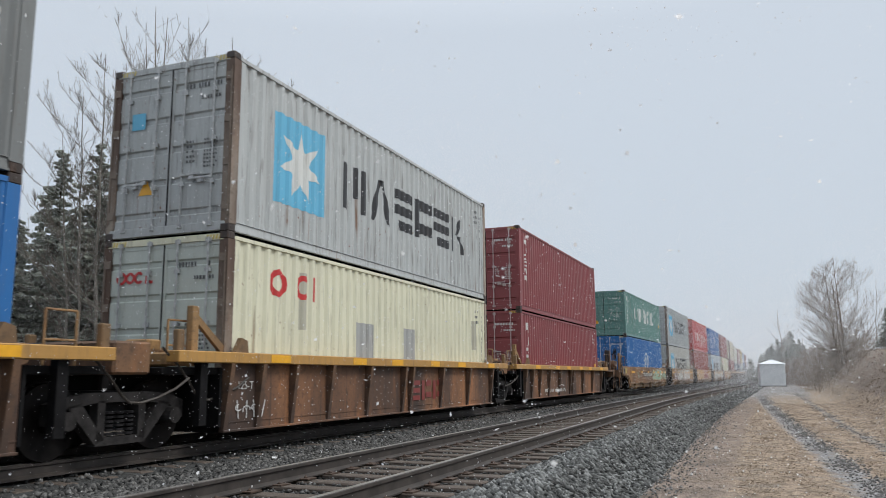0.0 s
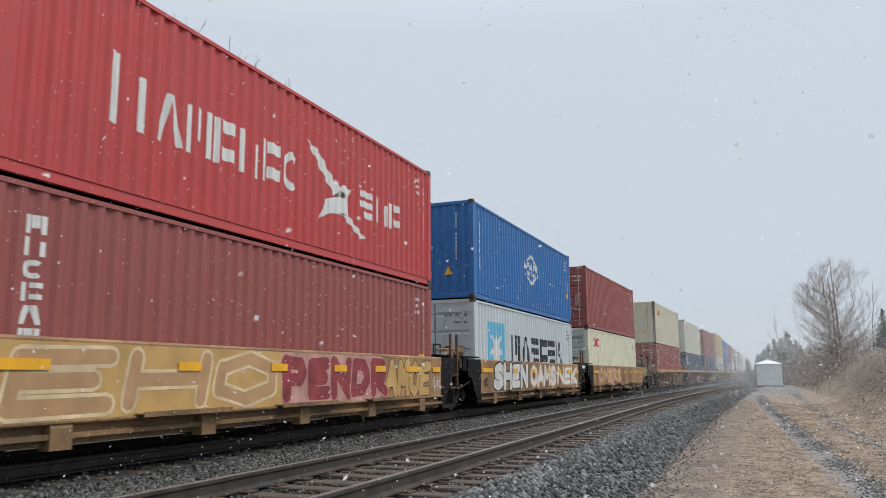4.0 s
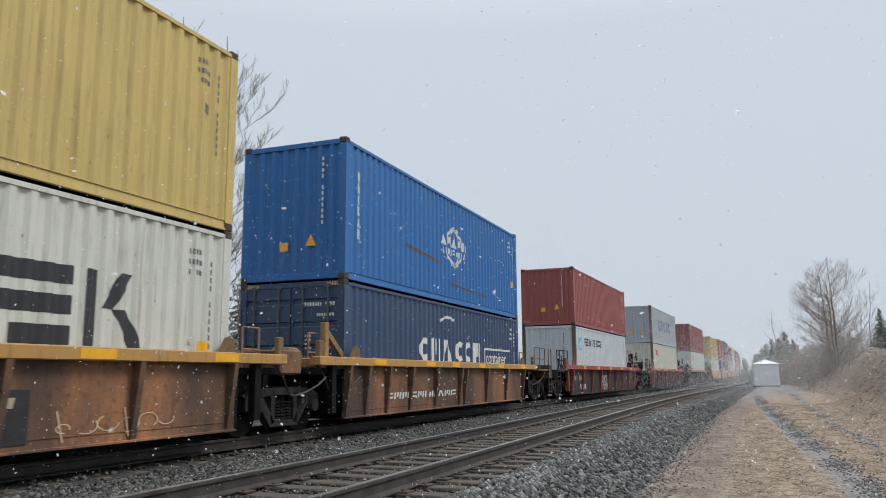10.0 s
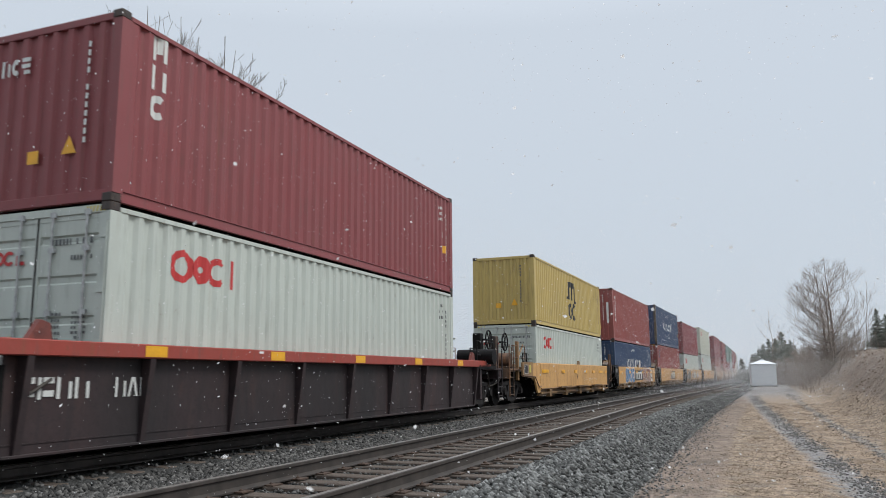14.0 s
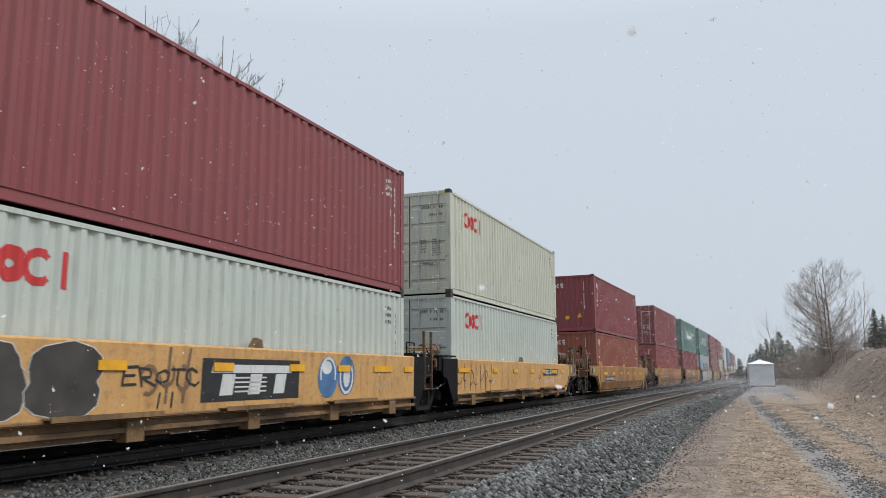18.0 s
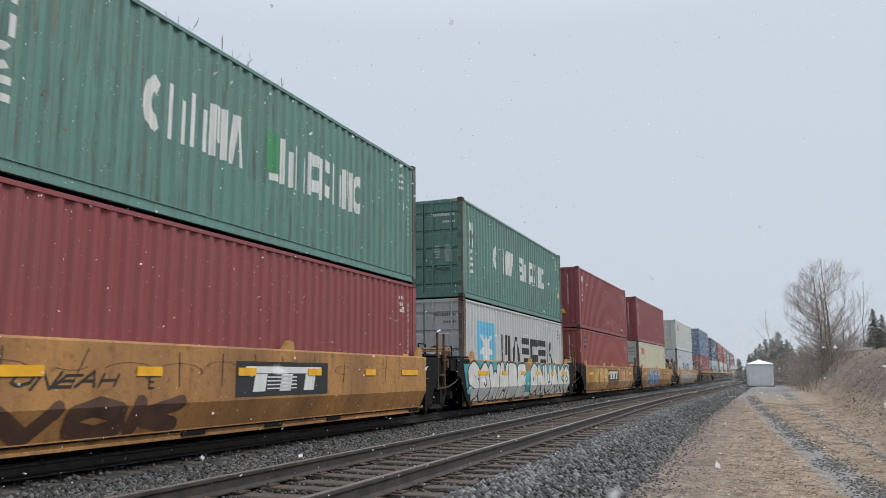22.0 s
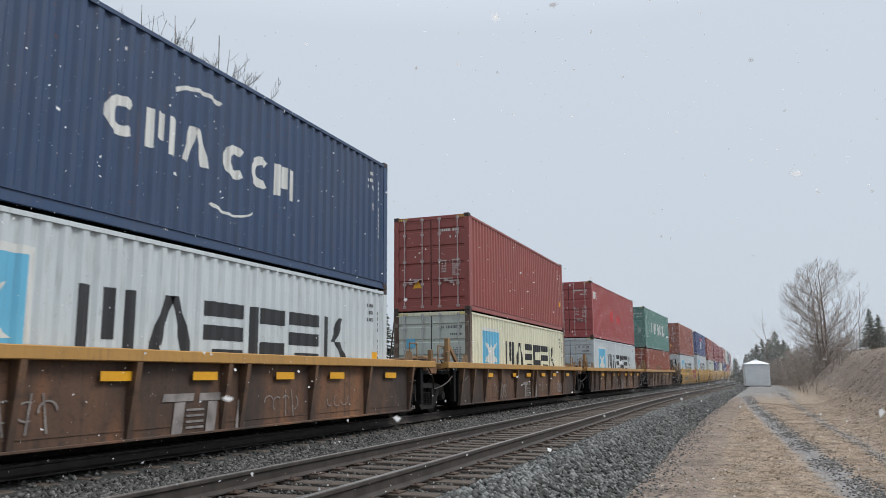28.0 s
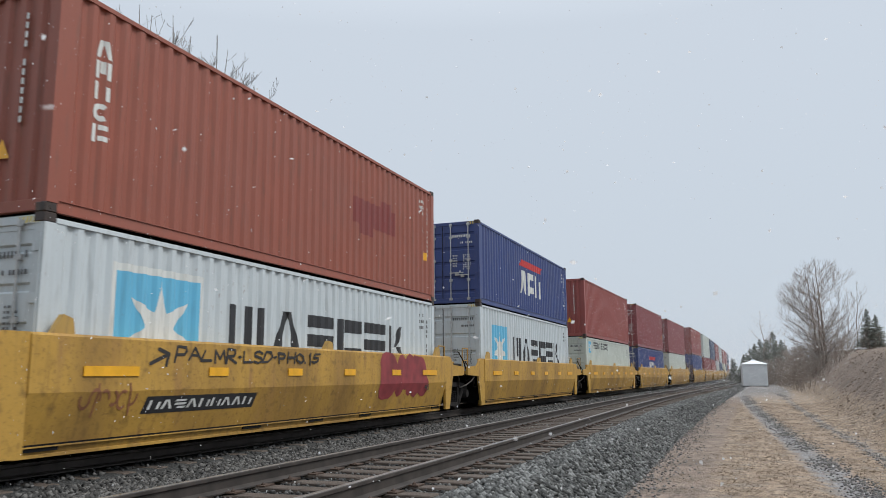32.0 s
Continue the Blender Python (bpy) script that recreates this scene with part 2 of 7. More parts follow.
def container(mat, h, door, label, bars, frame_mat=None, group="", door_mat=None):
    """A 40-foot box: local y runs away along the train from its near end."""
    top = new("shipping_container")
    tagged(top, label, "container", group or "containers on the train")
    fm = frame_mat or mat
    hk = round(h, 3)
    linked("side_wall", cached(("w", hk), "side_wall", wall_mesh, h), mat, top)
    linked("side_wall", cached(("w", hk), "side_wall", wall_mesh, h), mat, top, m=pose(0, LEN, 0, 0, 0, 180))
    linked("roof", cached(("r", hk), "roof", roof_mesh, h), mat, top)
    linked("floor", cached(("f",), "floor", floor_mesh), dark_steel, top)
    for x in (-WID / 2, WID / 2):
        for y in (0, LEN):
            linked("corner_post", cached(("p", hk, x, y), "corner_post", post_mesh, h, x, y), fm, top)
            for z in (0, h - 0.118):
                linked("corner_casting", cached(("c",), "corner_casting", casting_mesh), casting_mat, top,
                       m=pose(x - math.copysign(0.081, x), y + (0.089 if y == 0 else -0.089), z, 0, 0, 0 if x > 0 else 180))
        linked("top_rail", cached(("t", x), "top_rail", rail_top, x), mat, top, m=pose(0, 0, h))
        linked("bottom_rail", cached(("b", x), "bottom_rail", rail_low, x), mat, top)
    linked("front_wall" if door else "door_end", cached(("e", hk, LEN), "end_wall", end_mesh, h, LEN), mat, top)
    for y in (0, LEN):
        linked("header", cached(("h", hk, y), "header", header_mesh, h, y, door), mat, top)
        linked("sill", cached(("s", y), "sill", sill_mesh, y), mat, top)
    if door:
        linked("gasket", cached(("g", hk), "gasket", lambda bm: box(bm, -.012, .012, .018, .06, .17, h - .14)), dark_steel, top, "black rubber seal between the doors")
        for side in (-1, 1):
            linked("hazard_marking", cached(("z", hk, side), "hazard_marking", hazard_mesh, h, side), hazard_mat, top, "black and yellow hazard stripes")["kind"] = "stuff"
        for side in (-1, 1):
            leaf = linked("door", cached(("l", hk), "door", leaf_mesh, h), door_mat or mat, top,
                          m=pose(-1.138, 0, 0) if side < 0 else Matrix.Translation((1.138, 0, 0)) @ Matrix.Diagonal((-1, 1, 1, 1)))
            for x in (0.28, 0.86):
                linked("locking_bar", cached(("k", hk), "locking_bar", bar_mesh, h), bars, leaf, m=pose(x, 0, 0))
                linked("handle", cached(("i", x > 0.5), "handle", handle_mesh, 0.95 if x > 0.5 else 0.88), bars, leaf, m=pose(x - 0.45 if x > .5 else x - .05, 0, 0))
            linked("hinge", cached(("j", hk), "hinge", hinge_mesh, h), fm, leaf)
    else:
        linked("front_wall", cached(("e", hk, 0), "end_wall", end_mesh, h, 0), mat, top)
    return top


dark_steel = plain("dark_steel", (0.018, 0.017, 0.018), 0.75, 0.0, 0.4, 8.0, 0.004)
dark_steel.node_tree.nodes["Principled BSDF"].inputs["Specular IOR Level"].default_value = 0.15
casting_mat = paint("casting", (0.035, 0.024, 0.02), 0.6, 0.6)
bar_steel = plain("galvanised_bar", (0.42, 0.43, 0.43), 0.45, 0.4, 0.25, 10.0)
bar_red = plain("painted_bar_red", (0.42, 0.34, 0.33), 0.5, 0.1, 0.3, 10.0)
bar_dark = plain("painted_bar_dark", (0.07, 0.08, 0.09), 0.5, 0.1, 0.3, 10.0)
hazard_mat = plain("hazard_yellow", (0.55, 0.42, 0.05), 0.6, 0, 0.3)
COL = {
    "grey": paint("paint_grey", (0.429, 0.455, 0.455), 0.75, 0.55),
    "dull_grey": paint("paint_dull_grey", (0.335, 0.365, 0.37), 0.6, 0.55),
    "putty": paint("paint_putty", (0.45, 0.455, 0.415), 0.8, 0.5),
    "faded_blue": paint("paint_faded_blue", (0.108, 0.172, 0.28), 0.55, 0.4),
    "bone": paint("paint_bone", (0.53, 0.54, 0.485), 0.4, 0.35),
    "tan_cream": paint("paint_tan_cream", (0.57, 0.54, 0.40), 0.95, 0.5),
    "slate": paint("paint_slate", (0.17, 0.182, 0.182), 0.4, 0.4),
    "weathered_grey": paint("paint_weathered_grey", (0.355, 0.392, 0.418), 0.55, 0.45),
    "white_grey": paint("paint_pale_grey", (0.46, 0.48, 0.478), 0.3, 0.3),
    "ice": paint("paint_ice_white", (0.50, 0.555, 0.58), 0.2, 0.25),
    "cream": paint("paint_cream", (0.66, 0.65, 0.493), 0.45, 0.3),
    "ivory": paint("paint_ivory", (0.52, 0.535, 0.445), 0.35, 0.35),
    "pale": paint("paint_pale", (0.485, 0.53, 0.485), 0.15, 0.2),
    "maroon": paint("paint_maroon", (0.226, 0.053, 0.057), 0.2, 0.25),
    "brown": paint("paint_red_brown", (0.268, 0.070, 0.061), 0.2, 0.25),
    "rust": paint("paint_rusty_red", (0.265, 0.078, 0.050), 0.3, 0.3),
    "red": paint("paint_red", (0.429, 0.046, 0.046), 0.15, 0.2),
    "faded_red": paint("paint_faded_red", (0.338, 0.078, 0.078), 0.2, 0.25),
    "green": paint("paint_green", (0.104, 0.240, 0.215), 0.6, 0.5),
    "blue": paint("paint_bright_blue", (0.012, 0.125, 0.36), 0.15, 0.2),
    "navy": paint("paint_navy", (0.028, 0.058, 0.125), 0.25, 0.25),
    "royal": paint("paint_royal_blue", (0.034, 0.058, 0.185), 0.2, 0.25),
    "yellow": paint("paint_ochre_yellow", (0.49, 0.37, 0.125), 0.25, 0.3),
}

# ---- ground: dry grass, two gravel ruts and a bank ----
def smooth(a, b, v):
    t = min(1.0, max(0.0, (v - a) / (b - a)))
    return t * t * (3 - 2 * t)


def rut(y):
    return max(-0.9, 1.81 - 0.049 * y)


def rut_two(y):
    return 2.7 - 0.0185 * y


def land(x, y):
    """Height of the ground; the top of the rails is 0."""
    z = -0.72 + 0.55 * smooth(26, 76, y)
    xr = x - bend(max(-50, min(400, y)))
    n = noise.noise(Vector((x * 0.35, y * 0.2, 3.0)))
    toe = smooth(-1.45, -2.4, xr)
    left = smooth(-10.5, -13.5, xr)
    z = z * (1 - toe) + (-0.95) * toe
    z += 0.03 * n + 0.012 * noise.noise(Vector((x * 2.3, y * 1.6, 7.0)))
    for r in (rut(y), rut_two(y)):
        z -= 0.045 * math.exp(-((x - r) / 0.34) ** 2) * smooth(90, 60, y)
    foot = 3.05 + 0.25 * noise.noise(Vector((y * 0.15, 1.0, 0)))
    rise = smooth(foot - 0.3, foot + 3.6, x) * smooth(6, 24, y) * (1 - 0.75 * smooth(80, 130, y))
    z += rise * (2.75 + 0.35 * noise.noise(Vector((x * 0.3, y * 0.12, 9.0)))) + rise * 0.14 * noise.noise(Vector((x * 1.6, y * 1.1, 2.0)))
    if left > 0:
        z += left * (0.1 + 0.5 * noise.noise(Vector((x * 0.06, y * 0.06, 5.0))))
    return z


def grid(a, steps):
    out = [a]
    for n, d in steps:
        for _ in range(n):
            out.append(out[-1] + d)
    return out



GX = [-1500, -1000, -600, -350, -200, -120, -80, -60, -48, -38, -30, -24, -19, -16, -14, -12.5, -11] + grid(-9.5, [(6, 1.2)]) + grid(-2.1, [(52, 0.13), (22, 0.3)]) + grid(11.6, [(6, 1.0)]) + [20, 24, 30, 40, 60, 100, 200, 400, 800, 1500]
GY = [-900, -400, -200, -100, -50, -25, -12] + grid(-6, [(24, 0.5), (80, 0.25), (60, 0.5), (50, 1.0)]) + grid(118, [(12, 4), (10, 10)]) + [300, 360, 450, 600, 900, 1500, 2500]
vs = [(x, y, land(x, y)) for y in GY for x in GX]
nx = len(GX)
fs = [(j * nx + i, j * nx + i + 1, (j + 1) * nx + i + 1, (j + 1) * nx + i) for j in range(len(GY) - 1) for i in range(nx - 1)]
me = bpy.data.meshes.new("ground")
me.from_pydata(vs, [], fs)
# how stony the ground is at each vertex: ruts and the edge of the ballast
stony = me.attributes.new("stony", "FLOAT", "POINT")
bare = me.attributes.new("bare", "FLOAT", "POINT")
litter = me.attributes.new("litter", "FLOAT", "POINT")
for k, (x, y, z) in enumerate(vs):
    r1 = 0.85 * math.exp(-((x - rut(y) - .10) / 0.38) ** 2)
    r2 = 0.62 * math.exp(-((x - rut_two(y)) / 0.24) ** 2)
    edge = smooth(-1.5, -2.1, x - bend(max(-50, min(400, y))))
    far = 0.7 * smooth(36, 60, y) * smooth(3.0, 2.0, x)
    litter.data[k].value = smooth(-9.5, -11.5, x - bend(max(-50, min(400, y))))
    stony.data[k].value = min(1.0, max(r1, r2, edge, far))
    bare.data[k].value = max(smooth(3.6, 4.4, x) * smooth(10, 20, y), 0.95 * smooth(-0.2, -0.95, x - bend(max(-50, min(400, y)))))


def ground_material():
    m, t, b = material("dry_grass_and_gravel", 0.92)
    c = coords(t, (1, 1, 1))
    along = coords(t, (1, 0.45, 1))
    straw = mixed(t, noisy(t, along, 11.0, 0.32, 0.68, 10.0), (0.145, 0.108, 0.079), (0.47, 0.365, 0.265))
    straw = mixed(t, times(t, noisy(t, c, 0.5, 0.4, 0.62, 5.0), 0.75), straw, (0.30, 0.225, 0.16))
    straw = mixed(t, times(t, noisy(t, c, 3.2, 0.50, 0.66, 8.0), 0.75), straw, (0.120, 0.092, 0.068))
    straw = mixed(t, times(t, noisy(t, c, 1.4, 0.54, 0.66, 6.0), 0.55), straw, (0.20, 0.18, 0.155))
    vor = node(t, "ShaderNodeTexVoronoi", Scale=24.0)
    t.links.new(c, vor.inputs["Vector"])
    gravel = mixed(t, vor.outputs["Color"], (0.09, 0.089, 0.088), (0.33, 0.325, 0.32))
    gravel = mixed(t, times(t, noisy(t, c, 4.0, 0.35, 0.65, 8.0), 0.75), gravel, (0.26, 0.252, 0.245))
    gravel = mixed(t, times(t, noisy(t, c, 1.7, 0.52, 0.68, 6.0), 0.7), gravel, (0.13, 0.105, 0.082))
    soil = mixed(t, noisy(t, c, 1.3, 0.3, 0.7, 8.0), (0.145, 0.111, 0.088), (0.30, 0.236, 0.187))
    soil = mixed(t, times(t, noisy(t, c, 0.5, 0.5, 0.62, 5.0), 0.7), soil, (0.24, 0.185, 0.14))
    soil = mixed(t, times(t, noisy(t, along, 9.0, 0.5, 0.7, 9.0), 0.75), soil, (0.10, 0.08, 0.064))
    a1, a2 = t.nodes.new("ShaderNodeAttribute"), t.nodes.new("ShaderNodeAttribute")
    a1.attribute_name, a2.attribute_name = "stony", "bare"

    def ragged(fac, scale):
        n = node(t, "ShaderNodeTexNoise", Scale=scale, Detail=6.0)
        t.links.new(c, n.inputs["Vector"])
        s = t.nodes.new("ShaderNodeMath")
        s.operation = "ADD"
        t.links.new(fac, s.inputs[0])
        t.links.new(n.outputs["Fac"], s.inputs[1])
        r = t.nodes.new("ShaderNodeMapRange")
        r.inputs[1].default_value, r.inputs[2].default_value = 0.86, 1.22
        t.links.new(s.outputs[0], r.inputs[0])
        return r.outputs[0]
    col = mixed(t, ragged(a2.outputs["Fac"], 1.5), straw, soil)
    col = mixed(t, ragged(a1.outputs["Fac"], 4.5), col, gravel)
    a3 = t.nodes.new("ShaderNodeAttribute")
    a3.attribute_name = "litter"
    leaves = mixed(t, noisy(t, c, 5.0, 0.3, 0.7, 8.0), (0.035, 0.027, 0.020), (0.11, 0.088, 0.062))
    col = mixed(t, ragged(a3.outputs["Fac"], 1.5), col, leaves)
    t.links.new(col, b.inputs["Base Color"])
    bumped(t, b, noisy(t, along, 18.0, 0.2, 0.8, 10.0), 1.0, 0.06)
    return m


tagged(linked("ground", me, ground_material()), "dry matted grass with two gravel ruts and an earth bank", "ground", kind="structure")
for p in me.polygons:
    p.use_smooth = True

# ---- ballast, ties and rails of the two tracks ----
def stone_material(name, dark, light):
    m, t, b = material(name, 0.85)
    g = t.nodes.new("ShaderNodeNewGeometry")
    r = t.nodes.new("ShaderNodeValToRGB")
    r.color_ramp.elements[0].color, r.color_ramp.elements[1].color = (*dark, 1), (*light, 1)
    e = r.color_ramp.elements.new(0.55)
    e.color = (*[(a + b_) * 0.36 for a, b_ in zip(dark, light)], 1)
    t.links.new(g.outputs["Random Per Island"], r.inputs[0])
    c = coords(t)
    col = mixed(t, times(t, noisy(t, c, 40.0, 0.35, 0.7, 4.0), 0.45), r.outputs[0], [v * 0.5 for v in dark])
    t.links.new(col, b.inputs["Base Color"])
    return m


bed_mat = plain("ballast_bed", (0.045, 0.046, 0.044), 0.9, 0, 0.7, 26.0, 0.05)
stone_mat = stone_material("crushed_stone", (0.020, 0.021, 0.020), (0.240, 0.247, 0.240))
rut_stone = stone_material("rut_gravel", (0.085, 0.082, 0.079), (0.30, 0.29, 0.28))
rail_mat = plain("rusty_rail", (0.050, 0.042, 0.037), 0.6, 0.2, 0.35, 5.0)
head_mat = plain("worn_rail_head", (0.26, 0.245, 0.23), 0.38, 0.75, 0.25, 3.0)
plate_mat = plain("rusty_plate", (0.07, 0.045, 0.032), 0.7, 0.2, 0.4)


def wood_material():
    m, t, b = material("weathered_tie", 0.9)
    o = t.nodes.new("ShaderNodeObjectInfo")
    c = coords(t, (0.9, 14, 14))
    col = mixed(t, noisy(t, c, 3.0, 0.3, 0.7, 6.0), (0.036, 0.028, 0.022), (0.135, 0.11, 0.09))
    col = mixed(t, times(t, o.outputs["Random"], 0.55), col, (0.085, 0.062, 0.048))
    t.links.new(col, b.inputs["Base Color"])
    bumped(t, b, noisy(t, c, 5.0, 0.2, 0.8, 6.0), 0.8, 0.012)
    return m


tie_mat = wood_material()
YS = grid(-40, [(40, 1.0), (60, 1.0), (40, 3.0), (40, 8.0)])
BED = [(-13.2, -1.0), (-10.4, -0.28), (-9.95, -0.22), (-7.4, -0.22), (-6.9, -0.30), (-6.1, -0.28), (-5.5, -0.215), (-2.75, -0.215), (-2.4, -0.27), (-1.95, -0.66), (-1.65, -0.95)]
bm = bmesh.new()
sweep(bm, BED, YS, 0, False)
tagged(part("ballast_bed", bm, bed_mat), "grey crushed-stone ballast under both tracks", "ballast", kind="structure")


def bed_height(x):
    return float(np.interp(x, [p[0] for p in BED], [p[1] for p in BED]))


OCT = np.array([(1, 0, 0), (0, 1, 0), (-1, 0, 0), (0, -1, 0), (0, 0, 1), (0, 0, -1)], float)
OCF = np.array([(0, 1, 4), (1, 2, 4), (2, 3, 4), (3, 0, 4), (1, 0, 5), (2, 1, 5), (3, 2, 5), (0, 3, 5)])


def many(name, centres, sizes, mat, label, category, flat=0.75, seed=1, jitter=0.4, shape=(OCT, OCF)):
    """Very many small lumps in one mesh, each turned and bent its own way."""
    rs = np.random.RandomState(seed)
    ov, of = shape
    n, k = len(centres), len(ov)
    v = ov[None] * (1 + rs.uniform(-jitter, jitter, (n, k, 3)))
    a, b, _ = rs.uniform(0, 6.283, (3, n))
    ca, sa = np.cos(a), np.sin(a)
    x, y, z = v[..., 0], v[..., 1], v[..., 2] * flat
    x, y = x * ca[:, None] - y * sa[:, None], x * sa[:, None] + y * ca[:, None]
    tilt = (rs.uniform(-0.7, 0.7, n) if flat < 1 else b)[:, None]
    y, z = y * np.cos(tilt) - z * np.sin(tilt), y * np.sin(tilt) + z * np.cos(tilt)
    v = np.stack([x, y, z], 2) * np.asarray(sizes)[:, None, None] + np.asarray(centres)[:, None, :]
    f = (of[None] + (np.arange(n) * k)[:, None, None]).reshape(-1, 3)
    me = bpy.data.meshes.new(name)
    me.vertices.add(n * k)
    me.vertices.foreach_set("co", v.reshape(-1).astype(np.float32))
    me.loops.add(len(f) * 3)
    me.loops.foreach_set("vertex_index", f.reshape(-1).astype(np.int32))
    me.polygons.add(len(f))
    me.polygons.foreach_set("loop_start", np.arange(0, len(f) * 3, 3, dtype=np.int32))
    me.polygons.foreach_set("loop_total", np.full(len(f), 3, dtype=np.int32))
    me.update(calc_edges=True)
    ob = linked(name, me, mat)
    return tagged(ob, label, category, kind="stuff")


rs = np.random.RandomState(5)


def strewn(n, x0, x1, y0, y1, power=1.0):
    x = rs.uniform(x0, x1, n)
    y = y0 + (y1 - y0) * rs.uniform(0, 1, n) ** power
    return x, y


def scatter(name, rows, mat, label, seed):
    spots, sizes = [], []
    for n, x0, x1, y0, y1, pw, s0, s1 in rows:
        x, y = strewn(n, x0, x1, y0, y1, pw)
        for a, b in zip(x, y):
            spots.append((a + bend(b), b, bed_height(a) + 0.012))
        sizes.extend(rs.uniform(s0, s1, n))
    many(name, spots, sizes, mat, label, "ballast", 0.75, seed)


scatter("ballast_stones", ((5000, -2.85, -1.75, -30, 5, 1.0, .03, .06), (12000, -2.85, -1.75, 5, 26, 1.35, .026, .06), (7500, -2.85, -1.75, 24, 62, 1.5, .035, .065)), stone_mat, "angular grey-green crushed ballast stones", 1)
scatter("sooty_stones", ((5000, -7.0, -2.85, -30, 5, 1.0, .025, .05), (2500, -12, -7.0, -30, 5, 1.0, .03, .05), (13000, -7.2, -5.35, 5, 24, 1.3, .026, .052), (5000, -7.0, -5.35, 22, 60, 1.4, .035, .06), (7000, -5.35, -2.85, 5, 30, 1.3, .018, .036), (3000, -9.9, -7.0, 4, 45, 1.2, .025, .05)),
        stone_material("sooty_stone", (0.016, 0.016, 0.015), (0.175, 0.171, 0.162)), "dark brake-dusted ballast stones between the tracks", 2)
spots, sizes = [], []
for _ in range(5200):
    b = 8.5 + 46 * rs.uniform() ** 1.6
    a = rs.normal(0.26, 0.17)
    xx = rut(b) + a
    if noise.noise(Vector((xx * .9, b * .5, 4.0))) > rs.uniform(-.6, .2):
        spots.append((xx, b, land(xx, b) + 0.006))
for _ in range(2400):
    b = 13 + 46 * rs.uniform() ** 1.5
    xx = rut_two(b) + rs.normal(0, .17)
    if noise.noise(Vector((xx * .9, b * .5, 9.0))) > rs.uniform(-.5, .3):
        spots.append((xx, b, land(xx, b) + 0.006))
for _ in range(2600):
    b = 6.5 + 40 * rs.uniform() ** 1.5
    a = -1.9 + abs(rs.normal(0, .40))
    spots.append((a + bend(b), b, land(a + bend(b), b) + 0.004))
sizes = rs.uniform(.010, .032, len(spots))
many("gravel", spots, sizes, rut_stone, "loose gravel lying in the ruts", "gravel", 0.7, 3)

# clods on the bank
spots = []
for _ in range(900):
    yy = rs.uniform(18, 70)
    xx = rs.uniform(3.4, 8.0)
    spots.append((xx, yy, land(xx, yy)))
many("clods", spots, rs.uniform(.02, .08, len(spots)), plain("clod_soil", (0.19, 0.145, 0.11), 0.95, 0, 0.5, 8.0, 0.02), "lumps of brown soil on the bank", "soil", 0.7, 4)

# matted straw: thin flat blades
BLADE = (np.array([(-1, -.05, 0), (-1, .05, 0), (0.1, .06, .12), (0.1, -.06, .12), (1, 0, .03)], float), np.array([(0, 3, 2), (0, 2, 1), (3, 4, 2)]))
spots, sizes = [], []
for _ in range(80000):
    b = 6.5 + 38 * rs.uniform() ** 1.7
    a = rs.uniform(-1.95, 3.7)
    if abs(a - rut(b) - .1) < .36 and rs.uniform() < .9 or abs(a - rut_two(b)) < .2 and rs.uniform() < .75:
        continue
    if noise.noise(Vector((a * 2.2, b * 1.3, 2.0))) < rs.uniform(-.55, .35):
        continue
    if a < -.5 and rs.uniform() < .85 * smooth(-.5, -.95, a):
        continue
    spots.append((a, b, land(a, b) + .010))
    sizes.append(rs.uniform(.02, .075))
many("dry_grass", spots, sizes, stone_material("straw", (0.17, 0.125, 0.088), (0.43, 0.335, 0.235)), "matted dry straw-coloured grass", "grass", 0.6, 6, 0.3, BLADE)
spots, sizes = [], []
for _ in range(30000):
    yy, xx = rs.uniform(13, 90), rs.uniform(2.9, 11)
    if noise.noise(Vector((xx * .9, yy * .6, 6.0))) < rs.uniform(-.5, .3):
        continue
    spots.append((xx, yy, land(xx, yy) + .03))
    sizes.append(rs.uniform(.03, .09))
many("bank_grass", spots, sizes, stone_material("bank_straw", (0.15, 0.115, 0.09), (0.34, 0.27, 0.205)), "dry brown grass on the bank", "grass", 0.9, 7, 0.3, BLADE)

RAIL = [(-0.07, -0.17), (0.07, -0.17), (0.07, -0.155), (0.012, -0.13), (0.012, -0.05), (0.036, -0.035), (0.036, -0.006), (0.03, 0), (-0.03, 0), (-0.036, -0.006),
        (-0.036, -0.035), (-0.012, -0.05), (-0.012, -0.13), (-0.07, -0.155)]
for tx in (TRAIN_X, NEAR_X):
    for sx in (-0.7525, 0.7525):
        bm = bmesh.new()
        sweep(bm, RAIL, YS, tx + sx)
        rail = tagged(part("rail", bm, rail_mat), "worn steel rail spiked to wooden ties", "rail", kind="structure")
        bm = bmesh.new()
        sweep(bm, [(-0.029, 0.0005), (0.029, 0.0005), (0.027, 0.002), (-0.027, 0.002)], YS, tx + sx)
        part("running_surface", bm, head_mat, rail, "bright worn top of the rail")
        spots = []
        if tx == NEAR_X:
            for k in range(130):
                yy = 2.0 + k * 0.52
                for dx in (-.11, .11):
                    spots.append((tx + sx + bend(yy) + dx, yy, -0.155))
            many("spikes", spots, rs.uniform(.022, .034, len(spots)), plate_mat, "rusty rail spikes and clips", "spikes", 0.9, 8)

